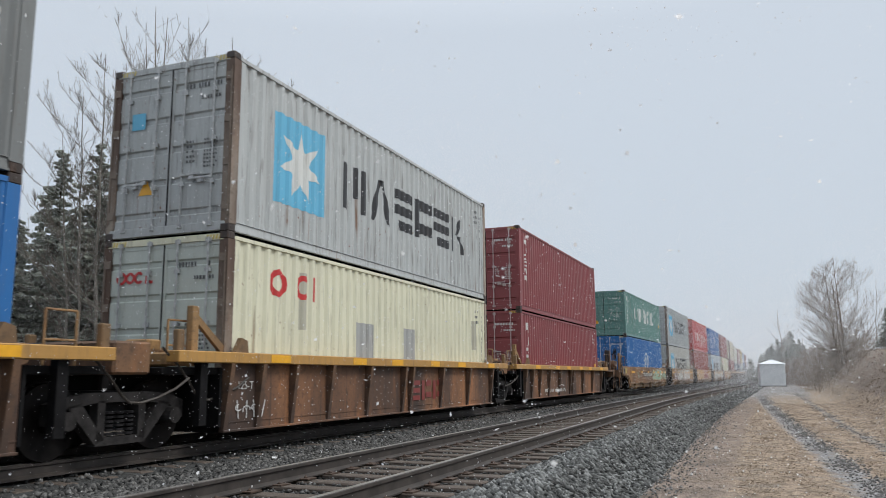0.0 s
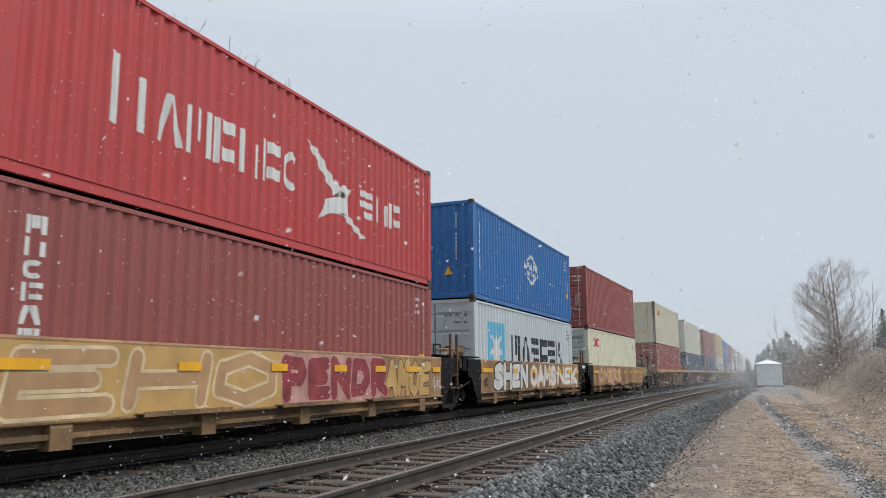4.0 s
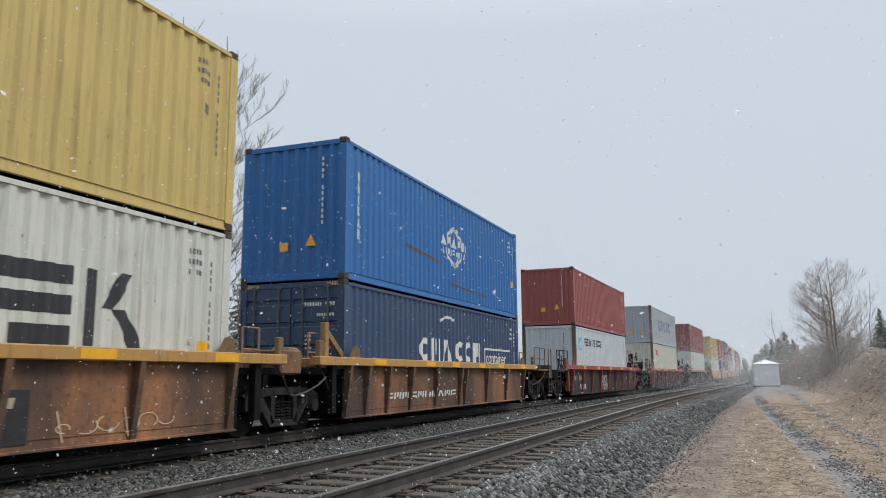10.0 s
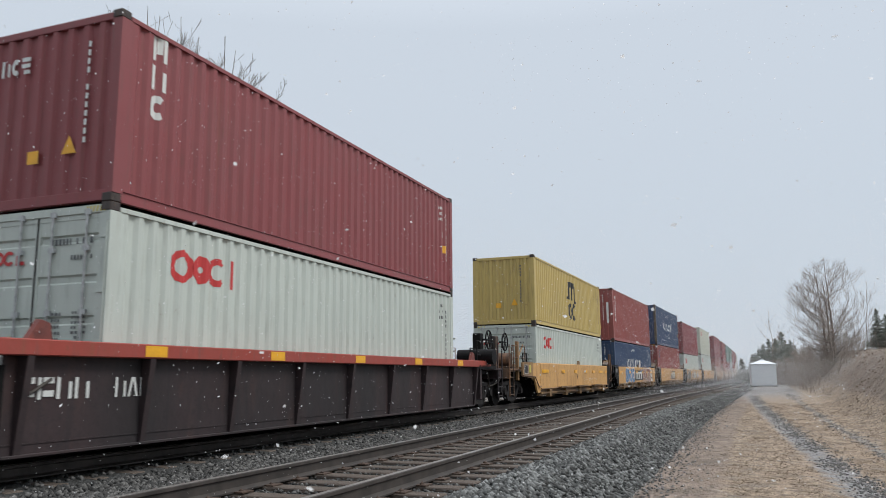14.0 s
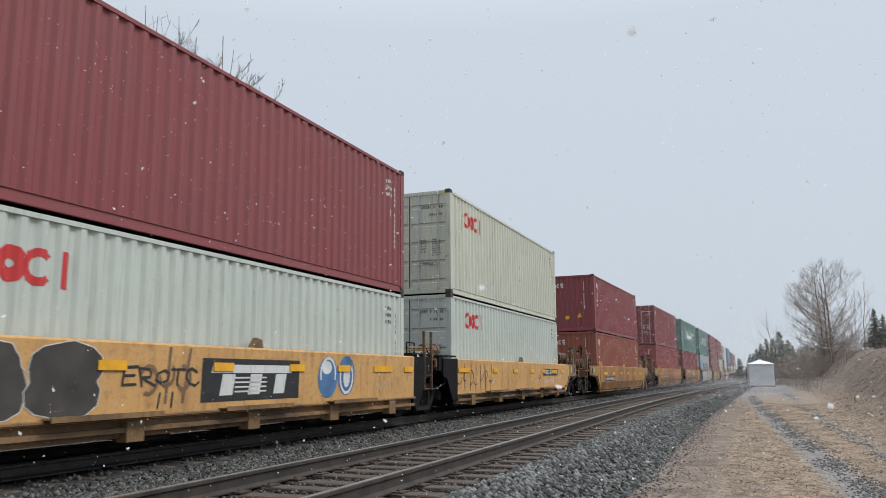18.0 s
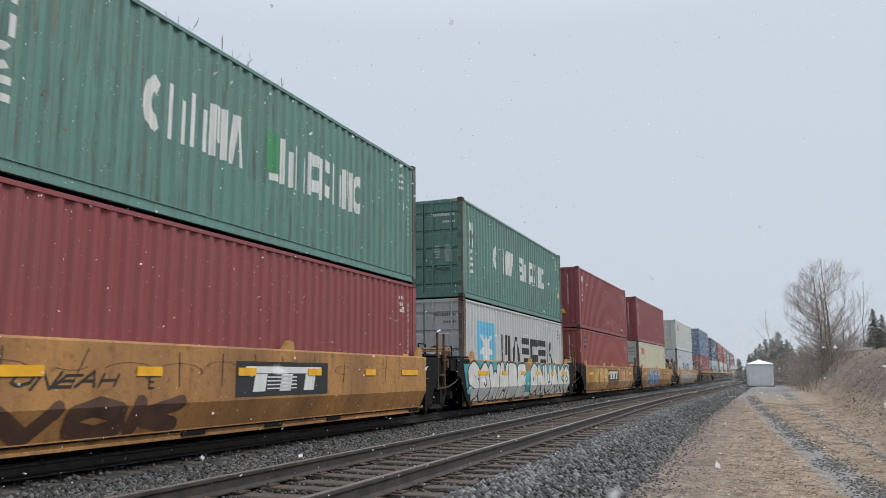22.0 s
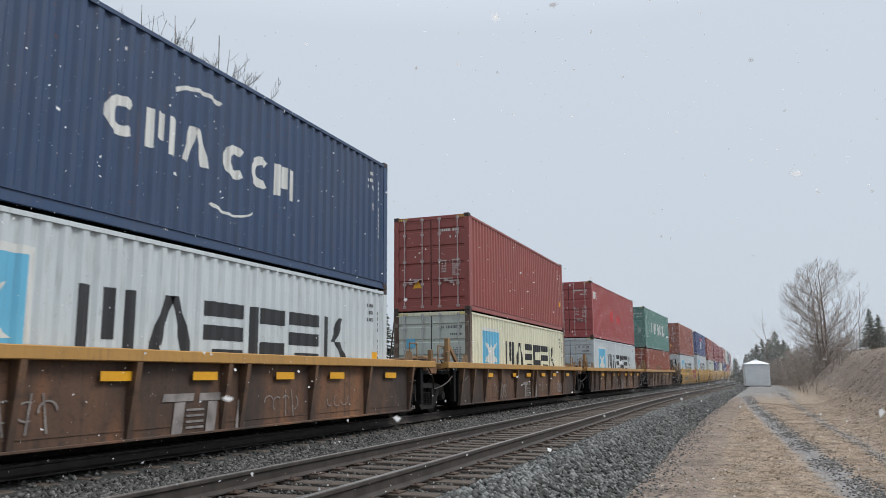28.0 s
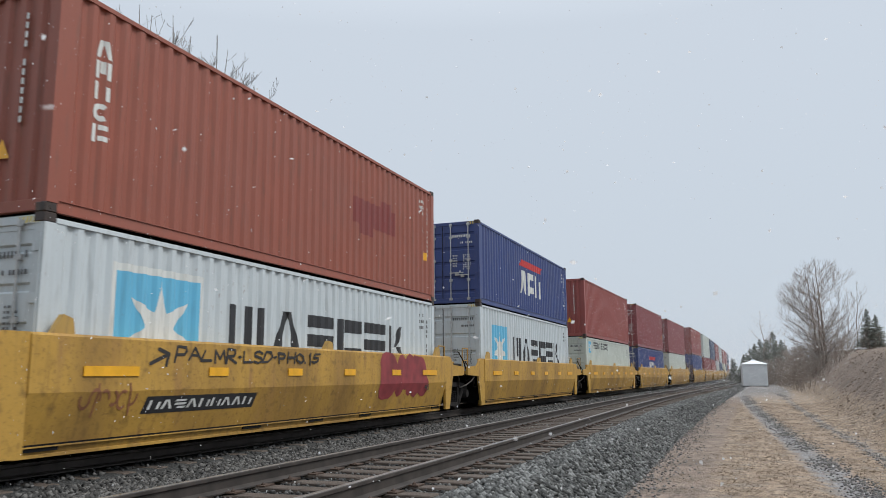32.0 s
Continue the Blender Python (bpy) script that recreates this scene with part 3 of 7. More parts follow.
tie_me = shared("tie", lambda bm: box(bm, -1.3, 1.3, -.115, .115, -.19, 0, .012))
plate_me = shared("tie_plate", lambda bm: box(bm, -.18, .18, -.09, .09, 0, .014))
near_bed = tagged(new("near_track"), "wooden ties of the empty near track", "track", kind="structure")
for k in range(-56, 150):
    yy = 1.5 + k * 0.52
    jig = rs.uniform(-.03, .03)
    m = pose(NEAR_X + bend(yy) + jig, yy + rs.uniform(-.02, .02), -0.172 - rs.uniform(0, .012), rs.uniform(-.5, .5), rs.uniform(-.4, .4), rs.uniform(-1.2, 1.2))
    linked("tie", tie_me, tie_mat, near_bed, m=m)
    if -6 < k < 70:
        for sx in (-.7525, .7525):
            linked("tie_plate", plate_me, plate_mat, near_bed, m=pose(NEAR_X + bend(yy) + sx, yy, -0.171))
far_bed = tagged(new("far_track"), "wooden ties under the train", "track", kind="structure")
for k in range(90):
    yy = -4 + k * 0.6
    linked("tie", tie_me, tie_mat, far_bed, m=pose(TRAIN_X + bend(yy), yy, -0.215))

# ---- the small white shed ----
shed_white = plain("shed_white", (0.62, 0.66, 0.68), 0.55, 0, 0.08, 2.0)
shed_roof = plain("shed_roof", (0.72, 0.75, 0.78), 0.5, 0, 0.08, 2.0)
shed = tagged(new("signal_shed"), "small white metal signal shed with a low pyramid roof", "shed")
sz = land(0.2, 79) - 0.03
shed.matrix_basis = pose(0.25, 78, sz, 0, 0, 4) @ Matrix.Diagonal((1.13, 1.13, 1.08, 1))
part("wall", made(lambda bm: box(bm, -.95, .95, 0, 2.2, .08, 1.9, .02)), shed_white, shed)
part("base", made(lambda bm: box(bm, -.98, .98, -.03, 2.23, 0, .09)), dark_steel, shed)
bm = bmesh.new()
q = [bm.verts.new(p) for p in ((-1.05, -.1, 1.9), (1.05, -.1, 1.9), (1.05, 2.3, 1.9), (-1.05, 2.3, 1.9), (-.12, .95, 2.25), (.12, .95, 2.25), (.12, 1.25, 2.25), (-.12, 1.25, 2.25))]
for f in ((0, 1, 5, 4), (1, 2, 6, 5), (2, 3, 7, 6), (3, 0, 4, 7), (4, 5, 6, 7), (3, 2, 1, 0)):
    bm.faces.new([q[i] for i in f])
part("roof", bm, shed_roof, shed)
part("vent", made(lambda bm: (box(bm, -.12, .12, .98, 1.22, 2.24, 2.36, .02))), shed_white, shed)
part("door", made(lambda bm: (box(bm, .952, .98, .5, 1.4, .15, 1.8, .01))), shed_white, shed)
for x in (-.5, 0, .5):
    part("seam", made(lambda bm: box(bm, x - .02, x + .02, -.012, 0.005, .1, 1.88)), shed_white, shed)


# ---- trees ----
def tubes(name, segs, mat, sides=5):
    """Many tapered round twigs in one mesh: segs of (a, b, ra, rb)."""
    a = np.array([s[0] for s in segs], float)
    b = np.array([s[1] for s in segs], float)
    ra, rb = np.array([s[2] for s in segs]), np.array([s[3] for s in segs])
    d = b - a
    d /= np.linalg.norm(d, axis=1)[:, None] + 1e-9
    u = np.cross(d, np.where(np.abs(d[:, 2:3]) > .9, [[1.0, 0, 0]], [[0, 0, 1.0]]))
    u /= np.linalg.norm(u, axis=1)[:, None] + 1e-9
    w = np.cross(d, u)
    n = len(segs)
    ang = np.arange(sides) * 2 * math.pi / sides
    ring = u[:, None] * np.cos(ang)[None, :, None] + w[:, None] * np.sin(ang)[None, :, None]
    v = np.concatenate([a[:, None] + ring * ra[:, None, None], b[:, None] + ring * rb[:, None, None]], 1)
    f = []
    for i in range(sides):
        j = (i + 1) % sides
        f.append((i, j, sides + j, sides + i))
    f = (np.array(f)[None] + (np.arange(n) * 2 * sides)[:, None, None]).reshape(-1, 4)
    me = bpy.data.meshes.new(name)
    me.vertices.add(len(v) * 2 * sides)
    me.vertices.foreach_set("co", v.reshape(-1).astype(np.float32))
    me.loops.add(len(f) * 4)
    me.loops.foreach_set("vertex_index", f.reshape(-1).astype(np.int32))
    me.polygons.add(len(f))
    me.polygons.foreach_set("loop_start", np.arange(0, len(f) * 4, 4, dtype=np.int32))
    me.polygons.foreach_set("loop_total", np.full(len(f), 4, dtype=np.int32))
    me.update(calc_edges=True)
    if mat:
        me.materials.append(mat)
    return me


bark = plain("aspen_bark", (0.16, 0.145, 0.125), 0.9, 0, 0.4, 4.0, 0.01)
twig_mat = plain("twig_bark", (0.135, 0.115, 0.098), 0.9, 0, 0.4, 3.0)
willow_twig = plain("willow_bark", (0.28, 0.23, 0.195), 0.9, 0, 0.4, 3.0)
spruce_bark = plain("spruce_bark", (0.07, 0.055, 0.045), 0.95, 0, 0.4, 5.0)


def aspen_meshes(seed, height=15.0, spread=1.0, limbs=19, low=.13, fine=1.0):
    """A slim leafless tree: limbs that leave the stem steeply and bend upwards, straight side twigs, buds on the tips."""
    rnd = random.Random(seed)
    thick, thin = [], []
    pts = [Vector((0, 0, -.3))]
    off = Vector((0, 0, 0))
    for k in range(1, 13):
        off += Vector((rnd.uniform(-.09, .09), rnd.uniform(-.09, .09), 0))
        pts.append(off + Vector((0, 0, height * k / 12)))

    def rad(f):
        return height * .0056 * (1 - f) ** .9 + .008
    for k in range(12):
        thick.append((pts[k], pts[k + 1], rad(k / 12), rad((k + 1) / 12)))

    def buds(p, q, n):
        for k in range(n):
            c = p.lerp(q, (k + .3 + .4 * rnd.random()) / n)
            d = Vector((rnd.uniform(-1, 1), rnd.uniform(-1, 1), .8)).normalized() * rnd.uniform(.03, .08)
            thin.append((c, c + d, .004 * fine, .007 * fine))

    def shoot(p, d, ln, r, depth, lift):
        q, n = p, 6 if depth else 3
        for s_ in range(n):
            d = (d + Vector((rnd.uniform(-.06, .06), rnd.uniform(-.06, .06), lift))).normalized()
            e = q + d * ln / n
            ra, rb = max(.005 * fine, r * (1 - s_ / n * .8)), max(.004 * fine, r * (1 - (s_ + 1) / n * .8))
            (thick if ra > .016 else thin).append((q, e, ra, rb))
            for _ in range((2 if rnd.random() < .2 else 1) if depth > 1 and s_ > 0 or depth and rnd.random() < .8 else 0):
                a = rnd.uniform(0, 6.283)
                side = Vector((math.cos(a), math.sin(a), rnd.uniform(.1, .5)))
                shoot(q.lerp(e, rnd.random()), (d + side * .7).normalized(), max(.35, ln * rnd.uniform(.18, .36) * (1.2 - s_ / n * .6)), rb * .55, depth - 1, .10)
            q = e
        if depth < 2:
            buds(q - d * .35, q, 3)
    for k in range(limbs):
        f = low + (.97 - low) * (k + rnd.random()) / limbs
        i = min(11, int(f * 12))
        p = pts[i].lerp(pts[i + 1], f * 12 - i)
        a, e = k * 2.4 + rnd.uniform(-.6, .6), radians(rnd.uniform(26, 48))
        ln = min(height * (1 - f) * .74 + .22, rnd.uniform(3.2, 5.4) * spread)
        shoot(p, Vector((math.cos(a) * math.cos(e), math.sin(a) * math.cos(e), math.sin(e))), ln, rad(f) * .34, 2 if ln > 2.4 else 1 if ln > 1.1 else 0, .05)
    buds(pts[11], pts[12], 8)
    return tubes("trunk", thick, bark, 6), tubes("twig_crown", thin, twig_mat, 3)


def oval_meshes(seed, height, radius, stems=3, limbs=17):
    """A leafless tree with a tall oval crown: a few close stems, long limbs that rise and arch, a haze of fine twigs."""
    rnd = random.Random(seed)
    thick, thin = [], []
    mid, half = height * .53, height * .49

    def inside(p):
        return (p.x ** 2 + p.y ** 2) / radius ** 2 + ((p.z - mid) / half) ** 2 < rnd.uniform(.82, 1.12)

    def grow(p, d, ln, r, depth, lift):
        q, n = p, 6 if depth == 2 else 4
        for s_ in range(n):
            d = (d + Vector((rnd.uniform(-.13, .13), rnd.uniform(-.13, .13), lift))).normalized()
            e = q + d * ln / n
            if not inside(e) and e.z > height * .15:
                return
            ra, rb = max(.0062, r * (1 - s_ / n * .8)), max(.0050, r * (1 - (s_ + 1) / n * .8))
            (thick if ra > .02 else thin).append((q, e, ra, rb))
            if depth:
                for _ in range(2):
                    a = rnd.uniform(0, 6.283)
                    side = Vector((math.cos(a), math.sin(a), rnd.uniform(-.1, .5)))
                    grow(q.lerp(e, rnd.random()), (d + side * .8).normalized(), ln * rnd.uniform(.26, .44), rb * .5, depth - 1, .06)
            q = e
    for k in range(stems):
        a = k * 6.283 / stems + rnd.uniform(-.4, .4)
        foot = Vector((math.cos(a) * .45, math.sin(a) * .45, -.3)) if k else Vector((0, 0, -.3))
        top = Vector((math.cos(a) * radius * .34, math.sin(a) * radius * .34, height * rnd.uniform(.80, .92))) if k else Vector((-.25, 0, height))
        prev, n = foot, 12
        for s_ in range(1, n + 1):
            e = foot.lerp(top, s_ / n) + Vector((rnd.uniform(-.06, .06), rnd.uniform(-.06, .06), 0))
            thick.append((prev, e, .095 * (1 - (s_ - 1) / n) + .010, .095 * (1 - s_ / n) + .010))
            if s_ > 0:
                for _ in range(max(1, round(limbs / n)) + (s_ < 8) + (s_ < 5)):
                    b_ = rnd.uniform(0, 6.283)
                    el = radians(rnd.uniform(4, 34) if s_ < 5 else rnd.uniform(18, 46))
                    grow(prev.lerp(e, rnd.random()), Vector((math.cos(b_) * math.cos(el), math.sin(b_) * math.cos(el), math.sin(el))), radius * rnd.uniform(.85, 1.25), .028 * (1 - s_ / n) + .010, 2, .07)
            prev = e
    return tubes("trunk", thick, bark, 6), tubes("twig_crown", thin, twig_mat, 3)


ASPENS = [aspen_meshes(s, 15, w, 19, .13, 1.2) for s, w in ((3, .92), (4, 1.02), (5, .82))]
SAPLINGS = [aspen_meshes(s, 6, .42, 13, .12, 1.25) for s in (16, 17)]
WILLOW = oval_meshes(9, 7.9, 3.35)
BUSH = oval_meshes(14, 3.0, 1.5, 2, 6)


def bare_tree(meshes, x, y, k, turn, label, group, twig=None, lean=0.0):
    top = tagged(new("bare_tree"), label, "tree", group)
    top.matrix_basis = pose(x, y, land(x, y), 0, lean, 0) @ pose(0, 0, 0, 0, 0, turn) @ Matrix.Diagonal((k, k, k, 1))
    linked("trunk", meshes[0], twig or bark, top)
    tw = linked("twig_crown", meshes[1], twig or twig_mat, top)
    tw["kind"] = "stuff"
    return top


for i, (x, y, h, lean) in enumerate(((-22.3, 21.5, 14.1, -2.7), (-20.4, 22.0, 15.9, -2.5), (-22.1, 24.5, 17.0, -2.1), (-20.3, 23.5, 16.1, -1.2), (-21.1, 25.4, 16.1, -.8), (-18.9, 23.3, 14.7, 1.7),
                                     (-19.5, 24.1, 14.5, 3.6), (-22.0, 23.2, 15.6, -2.8), (-23.3, 21.9, 13.0, -4.4), (-24.5, 22.1, 11.5, -5.0))):
    bare_tree(ASPENS[i % 3], x, y, h / 15, i * 67, "leafless grey aspen with budding twigs behind the train", "aspens behind the train", None, lean)
for i, (x, y, h) in enumerate(((-21.3, 29.0, 8.8), (-21.5, 31.4, 9.1), (-23.0, 32.7, 8.3), (-20.2, 30.5, 6.6), (-23.5, 34.5, 7.5), (-25, 37, 7.0), (-19.0, 28.5, 7.2), (-27, 41, 7), (-31, 49, 8))):
    bare_tree(SAPLINGS[i % 2], x, y, h / 6, i * 71, "leafless grey sapling behind the train", "saplings behind the train")
bare_tree(WILLOW, 5.2, 64.8, 1.0, 20, "leafless tree with an oval crown on the earth bank", "bare trees on the bank", willow_twig)
bare_tree(SAPLINGS[0], 6.95, 61.6, .80, 30, "slim leafless tree on top of the bank", "bare trees on the bank", willow_twig, 6)
bare_tree(SAPLINGS[1], 5.9, 63.0, .60, 100, "slim leafless tree on top of the bank", "bare trees on the bank", willow_twig)
bare_tree(SAPLINGS[1], 1.36, 100, 1.42, 80, "slim leafless tree behind the white shed", "bare trees on the bank", willow_twig)
bare_tree(SAPLINGS[0], 2.1, 101, 1.15, 200, "slim leafless tree behind the white shed", "bare trees on the bank", willow_twig)
bare_tree(SAPLINGS[0], 3.1, 84, .75, 140, "slim leafless tree behind the white shed", "bare trees on the bank", willow_twig)
for i, (x, y, k) in enumerate(((4.4, 63.2, .6), (3.6, 70, .7), (2.6, 84, .9), (1.6, 90, .9), (2.7, 92, 1.0), (3.6, 90, 1.1), (0.4, 94, .8), (4.4, 88, 1.0), (3.0, 78, .7), (4.2, 80, .9), (4.9, 66.5, .9), (3.9, 74, .9))):
    bare_tree(BUSH, x, y, k, i * 53, "leafless brown bush on the earth bank", "bushes on the bank", willow_twig)


def spruce_meshes(seed, height, width, density):
    """A conifer: trunk, and a crown of many drooping sprays with gaps."""
    rnd = random.Random(seed)
    trunk = [(Vector((0, 0, -.3)), Vector((0, 0, height * .5)), height * .011, height * .007), (Vector((0, 0, height * .5)), Vector((0, 0, height)), height * .007, .01)]
    vs, fs = [], []
    z = height * 0.06
    base = z
    while base < height * 0.985:
        f = base / height
        reach = width * (1 - f) ** 0.95 * rnd.uniform(.8, 1.2) + .10
        for _ in range(max(4, int(density * (1 - f * .55)))):
            a = rnd.uniform(0, 6.283)
            z = min(height * .985, base + rnd.uniform(0, height * .03))
            ln = reach * rnd.uniform(.5, 1.15)
            if rnd.random() < .1:
                continue
            droop = rnd.uniform(.15, .5)
            d = Vector((math.cos(a), math.sin(a), 0))
            side = Vector((-math.sin(a), math.cos(a), 0))
            trunk.append((Vector((0, 0, z)), d * ln * .8 + Vector((0, 0, z - droop * ln * .6)), .018, .006))
            steps = max(3, int(ln / .19))
            for s in range(steps):
                g = (s + rnd.random()) / steps
                c = d * ln * g + Vector((0, 0, z - droop * ln * g + .12 * g * g * ln))
                for sd in (-1, 1):
                    w = ln * .24 * (1.15 - g) + .12
                    tip = c + side * sd * w + d * w * .7 + Vector((0, 0, -rnd.uniform(.02, .16) - .1 * w))
                    m = len(vs)
                    vs += [c + Vector((0, 0, .05)), c + d * .2 + Vector((0, 0, -.03)), tip, c - d * .08 + Vector((0, 0, -.16))]
                    fs += [(m, m + 1, m + 2), (m, m + 2, m + 3)]
        base += height * rnd.uniform(.014, .024)
    me = bpy.data.meshes.new("crown")
    me.from_pydata(vs, [], fs)
    return tubes("trunk", trunk, spruce_bark, 4), me


def needle_material():
    m, t, b = material("spruce_needles", 0.8)
    g = t.nodes.new("ShaderNodeNewGeometry")
    c = coords(t)
    col = mixed(t, g.outputs["Random Per Island"], (0.150, 0.165, 0.138), (0.295, 0.315, 0.268))
    col = mixed(t, times(t, noisy(t, c, 1.2, .5, .75), .5), col, (0.20, 0.21, 0.19))
    t.links.new(col, b.inputs["Base Color"])
    tr = t.nodes.new("ShaderNodeBsdfTranslucent")
    t.links.new(col, tr.inputs[0])
    mx = t.nodes.new("ShaderNodeMixShader")
    mx.inputs[0].default_value = 0.5
    t.links.new(b.outputs[0], mx.inputs[1])
    t.links.new(tr.outputs[0], mx.inputs[2])
    t.links.new(mx.outputs[0], t.nodes["Material Output"].inputs["Surface"])
    return m


needles = needle_material()
SPRUCE = [spruce_meshes(s, 12, w, d) for s, w, d in ((1, 3.0, 9), (2, 3.4, 10), (7, 2.7, 9))]


def spruce(i, x, y, h, wide=1.0, label="dark green spruce behind the train", group="spruces behind the train"):
    top = tagged(new("spruce"), label, "tree", group)
    k = (h - land(x, y)) / 12
    top.matrix_basis = pose(x, y, land(x, y), 0, 0, i * 77) @ Matrix.Diagonal((k * wide, k * wide, k, 1))
    linked("trunk", SPRUCE[i % 3][0], spruce_bark, top)
    linked("crown", SPRUCE[i % 3][1], needles, top)


for i, (x, y, h) in enumerate(((-31.7, 27.5, 12.4), (-27.7, 26.0, 11.8), (-27.7, 28.8, 13.0), (-28.9, 33.2, 14.2), (-34.2, 27.6, 8.6), (-38.3, 32.2, 11.5), (-34.9, 38.5, 12.6), (-32.6, 32.4, 11.2),
                               (-27.0, 62.4, 12.7), (-29.9, 65.5, 7.4), (-28.4, 69.4, 8.6), (-28.0, 47.3, 11.2), (-29.5, 52.3, 10.2), (-29.6, 54.5, 10.4), (-30.3, 58.6, 10.6), (-30.6, 63, 8.2),
                               (-30, 24, 8), (-36, 24, 9), (-33, 36, 9), (-42, 30, 10), (-31, 42, 9), (-38, 46, 11), (-45, 40, 10), (-50, 28, 11), (-27, 80, 9), (-25, 95, 9))):
    spruce(i, x, y, h)
for i, (x, y, h) in enumerate(((2.65, 105, 6.2), (3.5, 104, 5.1), (1.13, 108, 5.4), (-.1, 115, 4.5), (-1.2, 125, 3.3), (2.0, 112, 5.6), (3.97, 100, 3.6), (0.5, 110, 4.9), (3.0, 108, 5.2), (4.4, 106, 3.6), (-.6, 119, 3.9), (1.6, 104, 4.6), (2.4, 99, 4.0), (-2.6, 135, 3.4), (-3.4, 160, 4.0), (5.2, 96, 3.0), (3.2, 97, 3.9), (4.0, 104, 4.4), (1.9, 96, 3.6), (0.2, 106, 4.0), (-.9, 112, 3.6), (4.8, 101, 3.9), (3.6, 110, 4.8), (2.3, 118, 5.6))):
    spruce(i, x, y, h, 1.45, "dark spruce beyond the white shed", "spruces beyond the shed")
for i, (x, y, h) in enumerate(((7.45, 59.5, 5.3), (8.2, 61.4, 5.0), (8.9, 59.0, 4.4), (10.5, 58, 5.6), (13, 64, 7), (12, 72, 6))):
    spruce(i, x, y, h, 1.3, "spruce on top of the earth bank", "spruces on the bank")
pole = tagged(new("utility_pole"), "thin weathered wooden pole leaning by the trees", "pole")
pole.matrix_basis = pose(-27.9, 58, -1, 0, 7, 0)
part("shaft", made(lambda bm: rod(bm, (0, 0, 0), (0, 0, 9.3), .07, 8, .05)), spruce_bark, pole)

# tangled brush behind the line
brush = []
rnd = random.Random(12)
for _ in range(7000):
    x, y = rnd.uniform(-34, -17), rnd.uniform(12, 75)
    if x > -19 and y > 45:
        continue
    p = Vector((x, y, land(x, y) - .05))
    d = Vector((rnd.uniform(-.6, .6), rnd.uniform(-.6, .6), 1)).normalized()
    ln = rnd.uniform(.8, 2.9)
    q = p + d * ln * .55
    brush += [(p, q, .010, .007), (q, q + (d + Vector((rnd.uniform(-.5, .5), rnd.uniform(-.5, .5), 0))).normalized() * ln * .5, .007, .003),
              (q, q + (d + Vector((rnd.uniform(-.8, .8), rnd.uniform(-.8, .8), 0))).normalized() * ln * .4, .006, .003)]
tagged(linked("brush", tubes("brush", brush, twig_mat, 3), twig_mat), "tangled leafless brush behind the train", "brush", kind="stuff")

rnd = random.Random(31)
low = []
for _ in range(1000):
    if rnd.random() < .5:
        x, y = rnd.uniform(-.5, 4.2), rnd.uniform(80, 104)
    else:
        y = rnd.uniform(57, 74)
        x = rnd.uniform(3.0, 8.5) - (y - 57) * .06
    p = Vector((x, y, land(x, y) - .05))
    d = Vector((rnd.uniform(-.5, .5), rnd.uniform(-.5, .5), 1)).normalized()
    ln = rnd.uniform(.5, 1.9)
    q = p + d * ln * .55
    low += [(p, q, .011, .008), (q, q + (d + Vector((rnd.uniform(-.5, .5), rnd.uniform(-.5, .5), 0))).normalized() * ln * .5, .008, .004),
            (q, q + (d + Vector((rnd.uniform(-.8, .8), rnd.uniform(-.8, .8), 0))).normalized() * ln * .4, .007, .004)]
tagged(linked("brush", tubes("brush", low, willow_twig, 3), willow_twig), "tangled brown brush at the foot of the trees", "brush", kind="stuff")

# ---- falling snow: flakes in the air, drifting down ----


def flake_material():
    """Ice that lets light through as well as back."""
    m, t, b = material("snow_flake", 0.7)
    b.inputs["Base Color"].default_value = (0.93, 0.94, 0.95, 1)
    tr = t.nodes.new("ShaderNodeBsdfTranslucent")
    tr.inputs[0].default_value = (0.93, 0.94, 0.95, 1)
    mx = t.nodes.new("ShaderNodeMixShader")
    mx.inputs[0].default_value = 0.45
    out = t.nodes["Material Output"]
    t.links.new(b.outputs[0], mx.inputs[1])
    t.links.new(tr.outputs[0], mx.inputs[2])
    t.links.new(mx.outputs[0], out.inputs["Surface"])
    return m


snow_mat = flake_material()
SNOWS = []


def snowfall(name, n, lo, hi, size, seed, drift, shape=(OCT, OCF), label="white snowflakes falling through the air"):
    r = np.random.RandomState(seed)
    c = r.uniform(0, 1, (n, 3)) * (np.array(hi) - lo) + lo
    c = c[np.linalg.norm(c - np.array(EYE), axis=1) > .35]
    s = size(c, r)
    ob = many(name, c, s, snow_mat, label, "snow", 1.0, seed, 0.5, shape)
    SNOWS.append((ob, drift))


TRI = (np.array([(1, 0, 0), (-.5, .87, 0), (-.5, -.87, 0)], float), np.array([(0, 1, 2)]))
LEAF = (np.array([(1, 0, 0), (0, .8, .25), (-1, 0, 0), (0, -.8, -.1)], float), np.array([(0, 1, 2), (0, 2, 3)]))
FALL = (0.15, -0.35, -0.9)
snowfall("snow", 135000, (-17, 0.5, -1), (4, 17, 38), lambda c, r: r.uniform(.0026, .0080, len(c)) * (1 + .7 * (r.uniform(0, 1, len(c)) > .96)), 21, FALL, LEAF)
snowfall("snow", 30000, (-32, 10, -1), (12, 62, 46), lambda c, r: r.uniform(.004, .012, len(c)), 22, FALL, LEAF)

snowfall("snow", 26000, (-9, 1.0, -1), (3, 10, 13), lambda c, r: r.uniform(.0026, .0056, len(c)), 25, FALL, LEAF)


